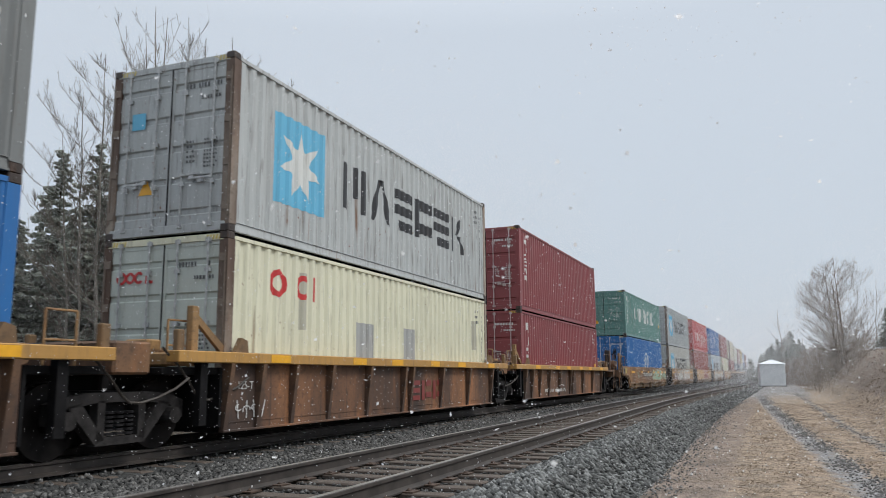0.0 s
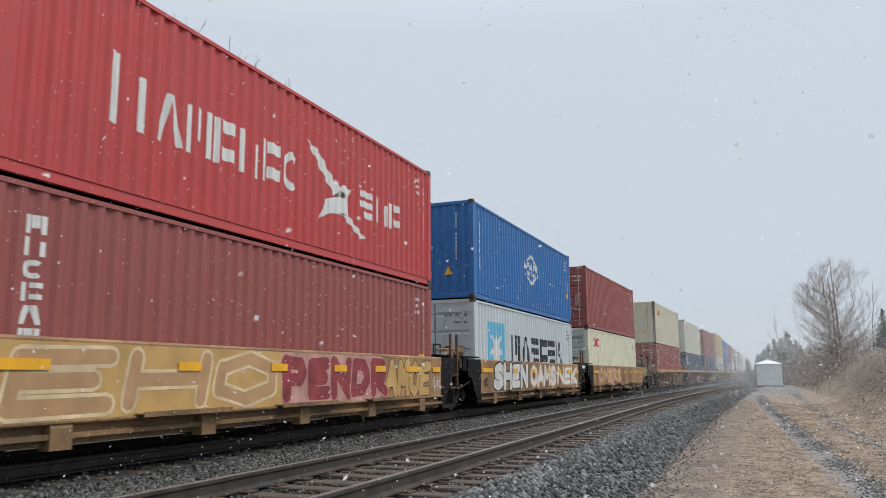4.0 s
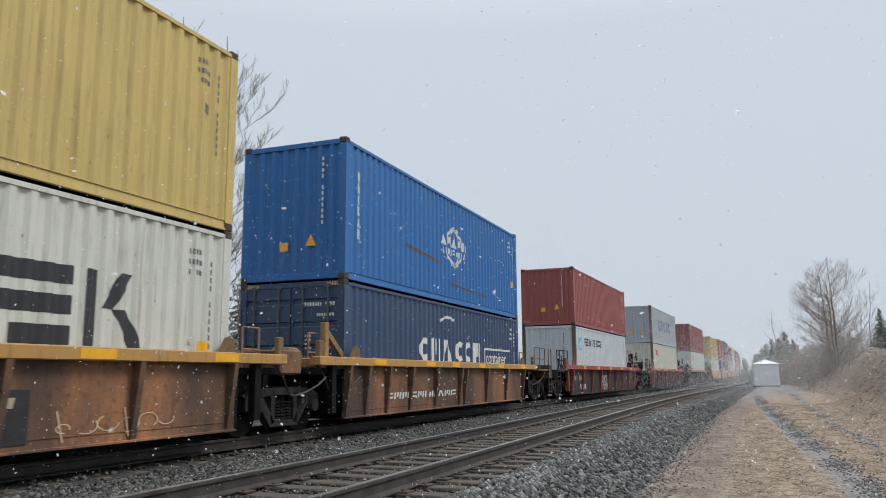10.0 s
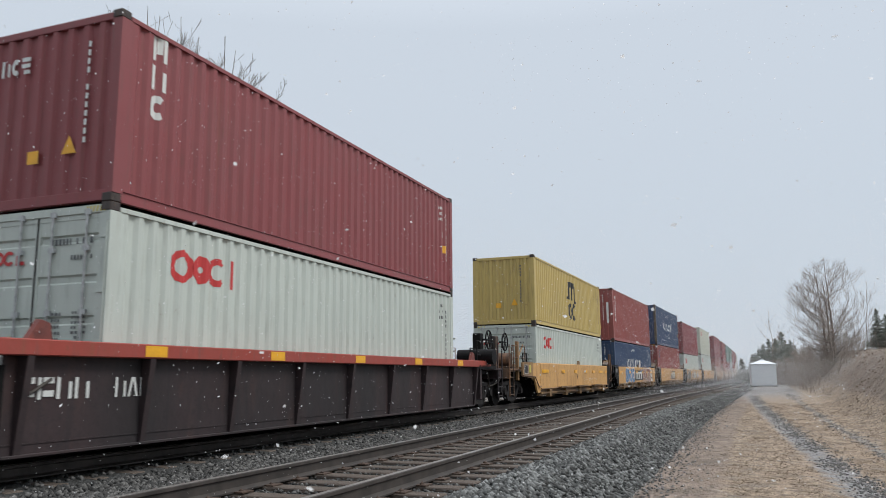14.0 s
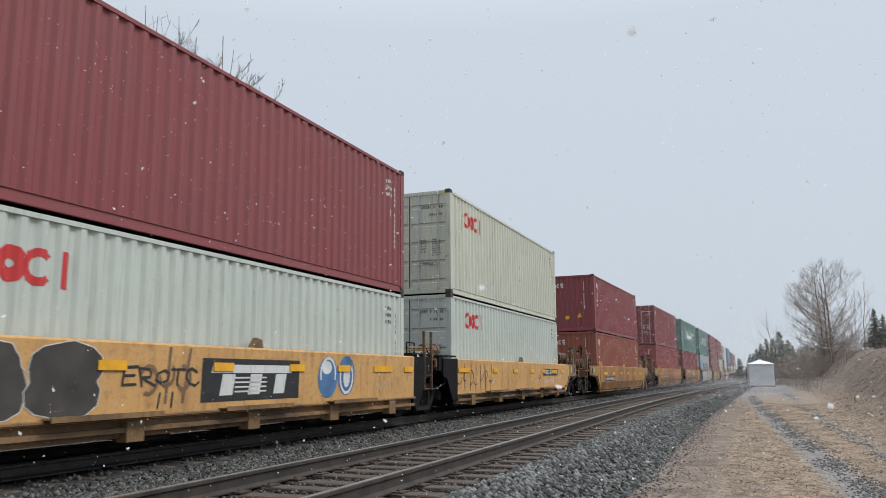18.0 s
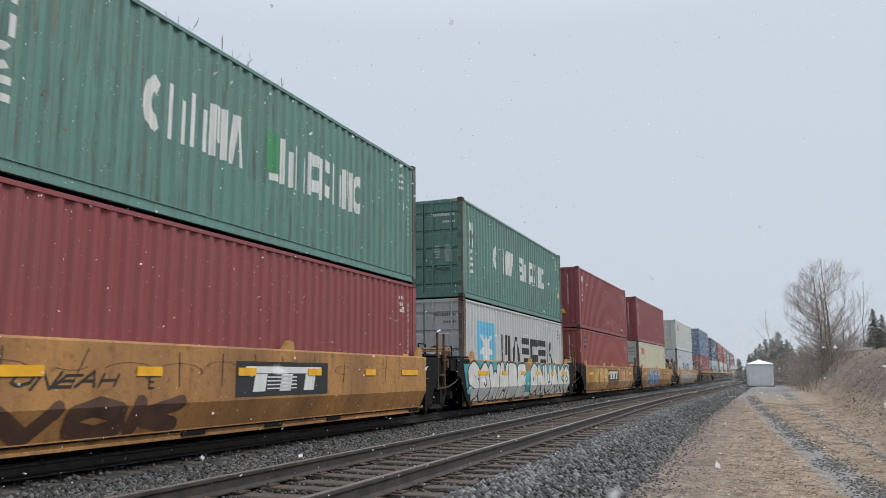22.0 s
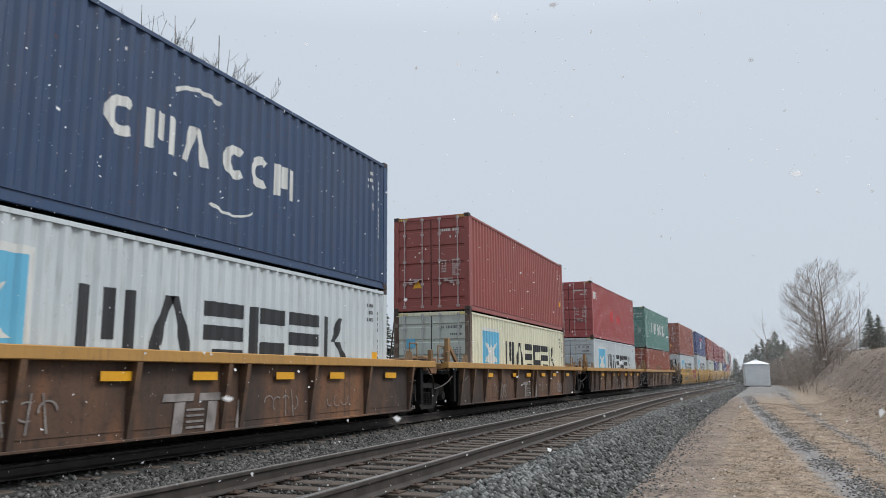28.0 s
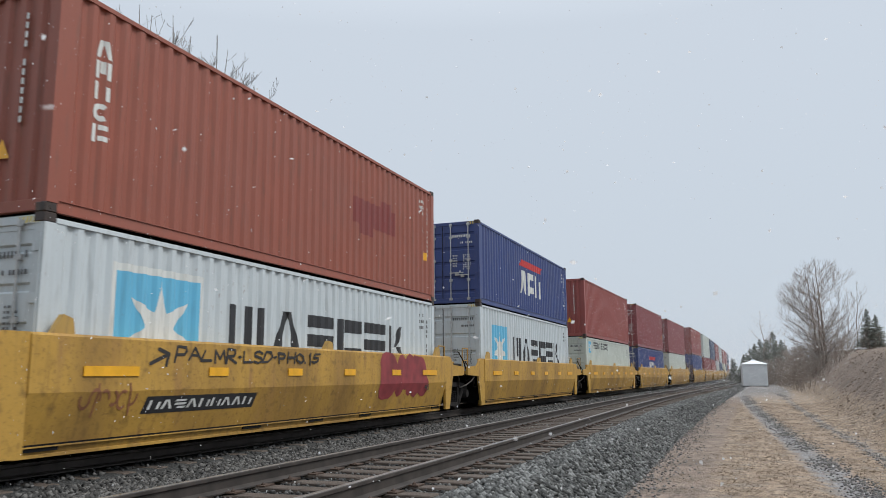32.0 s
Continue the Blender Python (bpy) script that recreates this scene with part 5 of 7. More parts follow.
def small_marks(c, h, door, light, seed):
    """Number columns, plates and stickers near the ends."""
    m = white_paint if light else faint_ink
    painted("number_marking", lines(11.3, 11.6, h - 0.75, h - 0.3, 3, seed) + ([rect(11.45, 11.57, h - 1.2, h - 1.17), rect(11.45, 11.57, h - 1.08, h - 1.05), rect(11.45, 11.47, h - 1.17, h - 1.08), rect(11.55, 11.57, h - 1.17, h - 1.08), rect(11.49, 11.53, h - 1.15, h - 1.1)] if seed % 2 else []), m, c, 0.004)
    painted("number_marking", [rect(11.72, 11.755, h - 0.6 - k * 0.12, h - 0.52 - k * 0.12) for k in range(11) if k != 4] if seed % 3 else [rect(11.66 + (k > 11) * .09, 11.70 + (k > 11) * .09, h - 0.6 - k % 12 * 0.12, h - 0.52 - k % 12 * 0.12) for k in range(16) if k != 4], m, c, 0.004)
    if seed % 2 == 0:
        painted("warning_sign", [[(11.45, 0.5), (11.75, 0.5), (11.6, 0.78)]], reflect_mat, c, 0.004, "yellow warning triangle")
    if seed % 3 == 1:
        painted("sticker", [rect(11.54, 11.72, 1.0, 1.2)], reflect_mat, c, 0.005, "yellow sticker")
    if door:
        end_painted("number_marking", lines(0.25, 1.0, h - 0.52, h - 0.36, 1, seed) + lines(0.6, 1.0, h - 0.72, h - 0.6, 1, seed + 1), m, c, 0.02)
        end_painted("weight_marking", lines(0.34, 0.5, 1.15, 1.55, 5, seed + 2) + lines(0.68, 0.94, 1.05, 1.55, 8, seed + 3), m, c, 0.02)
        if seed % 2:
            end_painted("warning_sign", [[(-0.60, 0.70), (-0.30, 0.70), (-0.45, 0.98)]], reflect_mat, c, 0.024)
        else:
            end_painted("warning_sign", [[(-0.5, 1.0), (-0.24, 1.0), (-0.37, 1.24)]], reflect_mat, c, 0.018)
    else:
        end_painted("number_marking", [rect(0.66, 0.705, h - 0.45 - k * 0.12, h - 0.37 - k * 0.12) for k in range(12) if k != 4], m, c, 0.018)
        if seed % 2:
            end_painted("warning_sign", [[(0.3, 0.7), (0.56, 0.7), (0.43, 0.95)]], reflect_mat, c, 0.018)
        end_painted("sticker", [rect(-0.3, -0.1, 0.62, 0.8)], reflect_mat, c, 0.018)


# ---- the well cars ----
car_yellow = paint("car_yellow", (0.42, 0.23, 0.062), 0.4, 0.45)
car_bright = paint("car_bright_yellow", (0.43, 0.265, 0.065), 0.25, 0.55)
car_tan = paint("car_tan", (0.17, 0.092, 0.045), 0.6, 0.6)


def grimy(name, clean, black, rust, ends=0.0, lo=0.36, hi=0.60, scale=0.55):
    """Old brown paint under black grime in large ragged patches, rust along the streaks; brake dust lies thick near the wheels."""
    m, t, b = material(name, 0.65)
    c, streak = coords(t), coords(t, (1, 1, 0.25))
    grime = noisy(t, streak, scale, lo, hi, 6.0)
    if ends:
        sep_ = t.nodes.new("ShaderNodeSeparateXYZ")
        t.links.new(c, sep_.inputs[0])
        off = t.nodes.new("ShaderNodeMath")
        off.operation = "SUBTRACT"
        off.inputs[1].default_value = LEN / 2
        t.links.new(sep_.outputs["Y"], off.inputs[0])
        ab = t.nodes.new("ShaderNodeMath")
        ab.operation = "ABSOLUTE"
        t.links.new(off.outputs[0], ab.inputs[0])
        wob = t.nodes.new("ShaderNodeMath")
        wob.operation = "ADD"
        t.links.new(ab.outputs[0], wob.inputs[0])
        t.links.new(times(t, noisy(t, c, 1.1, 0.2, 0.8, 5.0), 2.2), wob.inputs[1])
        mr = t.nodes.new("ShaderNodeMapRange")
        mr.inputs[1].default_value, mr.inputs[2].default_value, mr.inputs[3].default_value, mr.inputs[4].default_value = 5.7, 7.6, 1.0, 0.10
        t.links.new(wob.outputs[0], mr.inputs[0])
        grime = times(t, grime, mr.outputs[0])
    col = mixed(t, grime, black, clean)
    col = mixed(t, times(t, noisy(t, streak, 3.5, 0.52, 0.72, 8.0), grime), col, rust)
    col = mixed(t, times(t, noisy(t, c, 7.0, 0.55, 0.75, 8.0), 0.6), col, [v * .6 for v in black])
    col = mixed(t, times(t, noisy(t, c, 26.0, 0.55, 0.70, 6.0), 0.5), col, [v * .8 for v in black])
    col = mixed(t, times(t, noisy(t, coords(t, (1, 1, 0.06)), 9.0, 0.58, 0.72, 6.0), 0.55), col, [v * .9 for v in black])
    t.links.new(col, b.inputs["Base Color"])
    bumped(t, b, noisy(t, c, 3.0, 0.2, 0.8, 8.0), 0.35, 0.03)
    return m


car_brown = grimy("car_brown", (0.26, 0.120, 0.055), (0.034, 0.025, 0.022), (0.37, 0.15, 0.052), 1.0)
car_rib = grimy("car_brown_rib", (0.27, 0.14, 0.065), (0.055, 0.036, 0.028), (0.26, 0.115, 0.05), 1.0)
car_ledge = grimy("car_ledge", (0.30, 0.175, 0.07), (0.07, 0.045, 0.028), (0.20, 0.09, 0.04), 0.0, 0.34, 0.62)
car_soot = grimy("car_sooty_brown", (0.165, 0.082, 0.043), (0.030, 0.023, 0.020), (0.25, 0.105, 0.042), 1.0)
car_red = paint("car_red", (0.30, 0.05, 0.035), 0.3, 0.4)
car_dark = grimy("car_dark_maroon", (0.032, 0.018, 0.019), (0.013, 0.011, 0.012), (0.052, 0.024, 0.02))
car_dullred = grimy("car_dull_red", (0.30, 0.06, 0.04), (0.045, 0.025, 0.024), (0.13, 0.04, 0.03), 0.0, 0.32, 0.6)
car_side = grimy("car_yellow_side", (0.39, 0.195, 0.060), (0.16, 0.080, 0.034), (0.27, 0.122, 0.042), 0.0, 0.32, 0.55)
car_flat = grimy("car_flat_side", (0.55, 0.315, 0.115), (0.33, 0.185, 0.068), (0.40, 0.21, 0.078), 0.0, 0.24, 0.44)
car_new = grimy("car_bright_side", (0.43, 0.25, 0.045), (0.18, 0.10, 0.03), (0.31, 0.17, 0.05), 0.0, 0.32, 0.52)
car_worn = grimy("car_worn_tan", (0.41, 0.235, 0.10), (0.125, 0.068, 0.036), (0.24, 0.105, 0.042), 0.0, 0.34, 0.62)
car_rusted = grimy("car_rusted_side", (0.31, 0.165, 0.07), (0.085, 0.048, 0.030), (0.24, 0.10, 0.04), 0.0, 0.36, 0.64)
car_rust = grimy("car_rusty_end", (0.18, 0.093, 0.045), (0.024, 0.017, 0.014), (0.27, 0.11, 0.04), 0.0, 0.36, 0.62, 2.6)
cast_white = plain("pale_casting", (0.42, 0.38, 0.35), 0.7, 0, 0.25, 6.0)
# blacker than real grime: the shade under the cars is put into this colour
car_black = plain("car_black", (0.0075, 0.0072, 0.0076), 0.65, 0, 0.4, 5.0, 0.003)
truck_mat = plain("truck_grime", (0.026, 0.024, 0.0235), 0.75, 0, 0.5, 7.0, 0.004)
# the wheels' steel is darkened too, for the shade they stand in
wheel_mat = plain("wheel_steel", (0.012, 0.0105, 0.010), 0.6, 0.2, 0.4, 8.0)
car_rusty = paint("car_rusty_tan", (0.29, 0.165, 0.075), 0.8, 0.6)
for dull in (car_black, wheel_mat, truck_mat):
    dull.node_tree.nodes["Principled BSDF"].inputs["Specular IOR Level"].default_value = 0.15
hose_mat = plain("rubber_hose", (0.035, 0.028, 0.022), 0.6)
panel_mat = plain("black_panel", (0.02, 0.02, 0.022), 0.6, 0, 0.3)

RF = 1.295                                                  # outer face of the ribbed cars' plates
FS = [(.16, 1.245), (.62, 1.44), (1.5, 1.44)]      # outlines of the plates: height, distance from the middle
FN = [(.12, 1.245), (.80, 1.44), (1.5, 1.44)]
FF = [(.45, 1.42), (1.38, 1.44), (1.5, 1.44)]
CAR = {
    "rib": dict(side=car_brown, chord=car_yellow, rib=car_rib, z0=0.20, zc=1.16, z1=1.32),
    "red": dict(side=car_dark, chord=car_red, rib=car_dark, z0=0.16, zc=1.20, z1=1.38),
    "flat": dict(side=car_flat, chord=car_yellow, rib=car_yellow, z0=0.45, zc=1.30, z1=1.41),
    "old": dict(side=car_worn, chord=car_rusty, rib=car_rusty, z0=0.45, zc=1.30, z1=1.41),
    "smooth": dict(side=car_side, chord=car_yellow, rib=car_yellow, z0=0.16, zc=0.62, z1=1.41),
    "new": dict(side=car_new, chord=car_bright, rib=car_bright, z0=0.12, zc=0.80, z1=1.46),
}


def frame_side(bm):
    """The cast side frame of a truck, with its two windows."""
    t0, t1 = -0.07, 0.07
    for p in ([(-1.12, .42), (-1.12, .66), (-.86, .74), (-.5, .78), (.5, .78), (.86, .74), (1.12, .66), (1.12, .42), (.9, .44), (.88, .6), (.4, .66), (-.4, .66), (-.88, .6), (-.9, .44)],):
        prism(bm, p, "x", t0, t1)
    for s in (-1, 1):
        prism(bm, [(s * .86, .62), (s * .66, .66), (s * .28, .22), (s * .42, .16)], "x", t0, t1)
        prism(bm, [(s * .40, .68), (s * .28, .68), (s * .28, .2), (s * .40, .2)], "x", t0, t1)
        bmesh.ops.create_cone(bm, cap_ends=True, segments=12, radius1=.13, radius2=.11, depth=.2, matrix=pose(.05, s * .89, .46, 0, 90, 0))
    prism(bm, [(-.42, .14), (.42, .14), (.36, .24), (-.36, .24)], "x", t0, t1)


def springs(bm):
    for y in (-.17, 0, .17):
        for k in range(6):
            bmesh.ops.create_cone(bm, cap_ends=True, segments=8, radius1=.07, radius2=.07, depth=.028, matrix=Matrix.Translation((0, y, .27 + k * .052)))


def wheel_mesh(bm):
    bmesh.ops.create_cone(bm, cap_ends=True, segments=28, radius1=.455, radius2=.45, depth=.1, matrix=pose(0, 0, 0, 0, 90, 0))
    bmesh.ops.create_cone(bm, cap_ends=True, segments=28, radius1=.48, radius2=.47, depth=.03, matrix=pose(-.06, 0, 0, 0, 90, 0))
    bmesh.ops.create_cone(bm, cap_ends=True, segments=20, radius1=.17, radius2=.13, depth=.2, matrix=pose(.04, 0, 0, 0, 90, 0))


def truck(car, y):
    for s in (-1, 1):
        side = linked("truck_frame", cached(("ts",), "truck_frame", frame_side), truck_mat, car, m=pose(s * 1.0, y, 0, 0, 0, 0 if s > 0 else 180))
        linked("spring_nest", cached(("tp",), "spring_nest", springs), dark_steel, side)
        for e in (-.89, .89):
            linked("wheel", cached(("tw",), "wheel", wheel_mesh), wheel_mat, car, m=pose(s * .755, y + e, .455, 0, 0, 0 if s > 0 else 180))
    linked("bolster", cached(("tb",), "bolster", lambda bm: (box(bm, -.95, .95, -.2, .2, .5, .8, .03), [rod(bm, (-.9, e, .455), (.9, e, .455), .08, 10) for e in (-.89, .89)])), car_black, car, m=pose(0, y, 0))


def guide_mesh(bm):
    prism(bm, [(0, 0), (.34, 0), (.30, .2), (.16, .24)], "x", -.04, .04)


def hose_mesh(bm):
    pts = [Vector((1.15 + .1 * math.sin(k), -.2 + k * .22, 1.35 - .5 * math.sin(math.pi * k / 8) - .05 * k)) for k in range(9)]
    rings = [[bm.verts.new(p + Vector((.02 * math.cos(k * 1.047), 0, .02 * math.sin(k * 1.047)))) for k in range(6)] for p in pts]
    for a, b in zip(rings, rings[1:]):
        for k in range(6):
            bm.faces.new((a[k], a[(k + 1) % 6], b[(k + 1) % 6], b[k]))


def brake_wheel(bm):
    n = 20
    for k in range(n):
        a, b = 2 * math.pi * k / n, 2 * math.pi * (k + 1) / n
        rod(bm, (.0, .28 * math.cos(a), .28 * math.sin(a)), (.0, .28 * math.cos(b), .28 * math.sin(b)), .026, 5)
    for k in range(6):
        a = 2 * math.pi * k / 6
        rod(bm, (0, 0, 0), (0, .28 * math.cos(a), .28 * math.sin(a)), .018, 5)
    rod(bm, (0, 0, 0), (-.2, 0, 0), .03, 8)


def railing(bm, y0, y1, z0, z1):
    for y in (y0, (y0 + y1) / 2, y1):
        rod(bm, (1.36, y, z0), (1.36, y, z1), .016, 6)
    rod(bm, (1.36, y0, z1), (1.36, y1, z1), .016, 6)
    rod(bm, (1.36, y0, (z0 + z1) / 2), (1.36, y1, (z0 + z1) / 2), .014, 6)


def well_car(kind, gap_n, gap_f, label, detail=2, low_plates=False, red_ribs=False, rusty=False):
    """One unit with its near container end at y = 0."""
    k = dict(CAR[kind], side=car_soot, rib=car_rib) if low_plates else dict(CAR[kind], rib=car_dullred) if red_ribs else dict(CAR[kind], side=car_rusted) if rusty else CAR[kind]
    car = tagged(new("well_car"), label, "railway car", "well cars of the train")
    art_n, art_f = gap_n < 7, gap_f < 7
    en = max(0.0, gap_n / 2 - 1.75) if art_n else (1.3 if kind == "red" else 0.15)
    ef = max(0.0, gap_f / 2 - 1.75) if art_f else (1.3 if kind == "red" else 0.15)
    ya, yb = -0.08 - en, LEN + 0.08 + ef
    key = (kind, round(ya, 1), round(yb, 1))
    z0, zc, z1 = k["z0"], k["zc"], k["z1"]

    def pair(name, build, mat, lab=""):
        me = cached((name, key), name, build)
        linked(name, me, mat, car, lab)
        if detail:
            linked(name, me, mat, car, lab, Matrix.Translation((0, ya + yb, 0)) @ pose(0, 0, 0, 0, 0, 180))

    if kind in ("rib", "red"):
        pair("side_plate", lambda bm: (box(bm, 1.25, 1.285, ya, yb, z0, zc), box(bm, 1.285, 1.295, ya, yb, z0 + .1, z0 + .115)), k["side"], "rust-stained steel side plate")
        pair("bottom_flange", lambda bm: box(bm, 1.24, 1.335, ya, yb, z0 - .035, z0, .006), k["side"])
        pair("top_chord", lambda bm: box(bm, 1.23, 1.45, ya - 1.15, yb + 1.15, zc, z1, .012), k["chord"], "painted top chord")
        ribs = [.0, .8, 1.75, 2.95, 4.45, 6.1, 6.5, 8.3, 10.2, 12.1] if kind == "rib" else [.1 + 1.52 * i for i in range(9)]
        rm = cached(("rb", kind), "rib", lambda bm: prism(bm, [(1.285, z0), (1.325, z0), (1.442, zc), (1.285, zc)], "y", -.045, .045))
        for r in ribs:
            y = ya + .08 + (yb - ya - .16) * r / LEN
            linked("rib", rm, k["rib"], car, "", pose(0, y, 0))
            if detail:
                linked("rib", rm, k["rib"], car, "", pose(0, y, 0, 0, 0, 180))
        for y in (.9, 3.6, 5.3, 7.4, 9.2, 11.6) if kind == "rib" else (.5, 3.3, 6.2, 9.1, 11.9):
            linked("reflector", cached(("rf", kind), "reflector", lambda bm: box(bm, 1.452, 1.456, 0, .55 if kind == "rib" else .4, zc + .02, z1 - .02)), reflect_mat, car, "yellow reflective plate", pose(0, y, 0) if not low_plates else pose(-.105, y + .25, -.26))
        tabs = ((ya - 1.1, 0), (yb + .95, 0), (ya + .15, 1), (yb - .5, 1))
    elif kind in ("flat", "old"):
        pair("side_plate", lambda bm: (prism(bm, [(1.26, z0), (1.42, z0), (1.44, z1 - .03), (1.42, z1), (1.26, z1)], "y", ya, yb)), k["side"], "painted flat steel side plate")
        pair("walkway", lambda bm: (box(bm, 1.25, 1.36, ya, yb, z0 - .22, z0), box(bm, 1.36, 1.45, ya, yb, z0 - .15, z0 - .09), rod(bm, (1.46, ya, z0 + .03), (1.46, yb, z0 + .03), .022, 6)), car_ledge, "narrow rusty walkway ledge")
        tray = cached(("ty",), "step_tray", lambda bm: (box(bm, 1.44, 1.60, 0, 1.75, z0 + .055, z0 + .075), box(bm, 1.59, 1.605, 0, 1.75, z0 + .03, z0 + .095)))
        for y in (2.15, 5.2, 8.3):
            linked("step_tray", tray, car_ledge, car, "", pose(0, y, 0))
        bk = cached(("bk",), "bracket", lambda bm: prism(bm, [(1.3, .18), (1.47, .18), (1.47, .42), (1.44, .5), (1.3, .5)], "y", 0, .30))
        for i in range(5):
            linked("bracket", bk, car_ledge, car, "", pose(0, .9 + i * 2.5, 0))
        for y, ln in ((-.05, .9), (2.9, .46), (5.05, .46), (7.05, .46), (8.7, .46), (10.2, .85), (11.7, .46)):
            linked("reflector", cached(("rf", kind, ln), "reflector", lambda bm: box(bm, 1.4455, 1.458, 0, ln, 1.05, 1.17)), reflect_mat, car, "yellow reflective plate", pose(0, y, 0))
        tabs = ((6.0, 2),) if kind == "flat" else ()
    else:
        out = 1.44
        pair("side_plate", lambda bm: prism(bm, [(1.2, z0), (1.245, z0), (out, zc), (out, z1 - .03), (1.42, z1), (1.2, z1)], "y", ya, yb), k["side"], "painted steel side plate with a crease")
        pair("bottom_chord", lambda bm: (box(bm, 1.18, 1.262, ya, yb, z0 - .03, z0 + .012, .004), box(bm, 1.27, 1.30, ya, yb, z0 + .085, z0 + .10)), k["side"])
        for y, ln in ((.5, .9), (2.8, .45), (4.9, .45), (6.9, .45), (9.1, .45), (10.85, .9)):
            linked("reflector", cached(("rf", kind, ln), "reflector", lambda bm: box(bm, 1.4455, 1.458, 0, ln, .98, 1.10)), reflect_mat, car, "yellow reflective plate", pose(0, y, 0))
        tabs = ((.05, 1), (6.2, 2), (11.8, 1))
    for y, t in tabs:
        for s in (-1, 1):
            linked("container_guide", cached(("gd", t), "container_guide", lambda bm: guide_mesh(bm) if t else (box(bm, -.05, .05, 0, .14, 0, .30, .015))), (car_ledge if kind in ("rib", "flat", "old") else k["chord"]) if kind != "red" else car_dullred, car,
                   "", Matrix.Translation((s * 1.36, y, z1 - .02)) @ Matrix.Diagonal((1, 1, 1 if t != 2 else .75, 1)))
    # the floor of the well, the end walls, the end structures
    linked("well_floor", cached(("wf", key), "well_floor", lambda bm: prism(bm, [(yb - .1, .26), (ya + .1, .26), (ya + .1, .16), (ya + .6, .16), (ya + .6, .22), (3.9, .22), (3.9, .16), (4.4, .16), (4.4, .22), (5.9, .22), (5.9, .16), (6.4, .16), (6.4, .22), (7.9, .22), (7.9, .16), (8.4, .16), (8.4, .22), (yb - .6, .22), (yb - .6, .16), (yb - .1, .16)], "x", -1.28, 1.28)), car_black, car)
    for near, art, gap, y, sgn in ((True, art_n, gap_n, ya, -1), (False, art_f, gap_f, yb, 1)):
        reach = gap / 2
        yj = -reach if near else LEN + reach           # joint or coupler face
        flip = pose(0, 0, 0) if near else pose(0, 0, 0, 0, 0, 180)
        m = Matrix.Translation((0, y, 0)) @ flip
        d = abs(yj - y)
        top = 1.12 if kind != "new" else 1.2
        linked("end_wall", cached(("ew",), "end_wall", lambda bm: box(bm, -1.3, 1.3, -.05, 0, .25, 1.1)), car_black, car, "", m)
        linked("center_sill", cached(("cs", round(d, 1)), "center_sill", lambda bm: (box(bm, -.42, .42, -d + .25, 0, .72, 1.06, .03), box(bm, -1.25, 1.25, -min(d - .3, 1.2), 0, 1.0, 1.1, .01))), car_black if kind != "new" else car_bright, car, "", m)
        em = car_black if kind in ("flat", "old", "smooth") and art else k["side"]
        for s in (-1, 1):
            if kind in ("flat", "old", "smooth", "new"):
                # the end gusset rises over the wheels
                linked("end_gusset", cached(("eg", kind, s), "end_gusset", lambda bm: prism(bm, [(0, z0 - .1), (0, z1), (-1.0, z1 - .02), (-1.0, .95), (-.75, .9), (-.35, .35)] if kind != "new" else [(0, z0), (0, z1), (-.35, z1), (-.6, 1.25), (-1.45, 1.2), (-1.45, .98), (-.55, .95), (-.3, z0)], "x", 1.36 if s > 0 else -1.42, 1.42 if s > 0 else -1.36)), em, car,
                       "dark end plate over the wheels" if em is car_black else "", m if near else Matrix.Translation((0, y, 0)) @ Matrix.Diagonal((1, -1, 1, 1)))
            else:
                linked("end_post", cached(("ep", kind), "end_post", lambda bm: box(bm, -.06, .06, -.55, -.4, .3, 1.18)), car_black if kind == "rib" else k["rib"], car, "", Matrix.Translation((s * 1.3, 0, 0)) @ m)
        if not art and kind in ("flat", "old", "smooth"):
            # the side carries on over the wheels as a low plate with a pipe along its edge
            lip = cached(("lp", kind), "end_apron", lambda bm: prism(bm, [(-.9, z1), (-2.16, z1), (-2.2, z1 - .04), (-2.2, .93), (-1.1, .86), (-.95, .80)], "x", 1.38, 1.43))
            pipe = cached(("pp", kind), "edge_pipe", lambda bm: [rod(bm, u, v, .02, 8) for u, v in (((1.46, 0, z0 + .1), (1.46, -.3, z0 + .1)), ((1.46, -.3, z0 + .1), (1.46, -.8, .92)), ((1.46, -.8, .92), (1.46, -2.2, .96)))])
            side_m = m if near else Matrix.Translation((0, y, 0)) @ Matrix.Diagonal((1, -1, 1, 1))
            linked("end_apron", lip, car_ledge, car, "grimy brown end plate over the wheels", side_m)
            linked("placard", cached(("pl",), "placard", lambda bm: box(bm, 1.432, 1.438, -1.42, -1.20, 1.06, 1.32)), reflect_pale, car, "yellow placard", side_m)
            linked("plate_frame", cached(("pf",), "plate_frame", lambda bm: [box(bm, 1.432, 1.452, *q) for q in ((-2.02, -1.60, 1.30, 1.325), (-2.02, -1.60, 1.0, 1.025), (-2.02, -1.995, 1.025, 1.30), (-1.625, -1.60, 1.025, 1.30))]), cast_white, car, "pale frame of a plate holder", side_m)
            linked("plate", cached(("pt",), "plate", lambda bm: box(bm, 1.432, 1.436, -1.99, -1.63, 1.03, 1.295)), panel_mat, car, "dark plate", side_m)
            if not near:
                linked("air_tank", cached(("at",), "air_tank", lambda bm: (rod(bm, (.95, -1.9, 1.72), (.95, -.5, 1.72), .20, 20), [rod(bm, (.95, u, 1.72), (.95, u - .05, 1.72), .21, 20) for u in (-.8, -1.6)], box(bm, .75, 1.15, -1.7, -1.6, 1.3, 1.56), box(bm, .75, 1.15, -.85, -.75, 1.3, 1.56))), car_rust, car, "round brown air tank", side_m)
            linked("edge_pipe", pipe, car_tan, car, "", side_m)
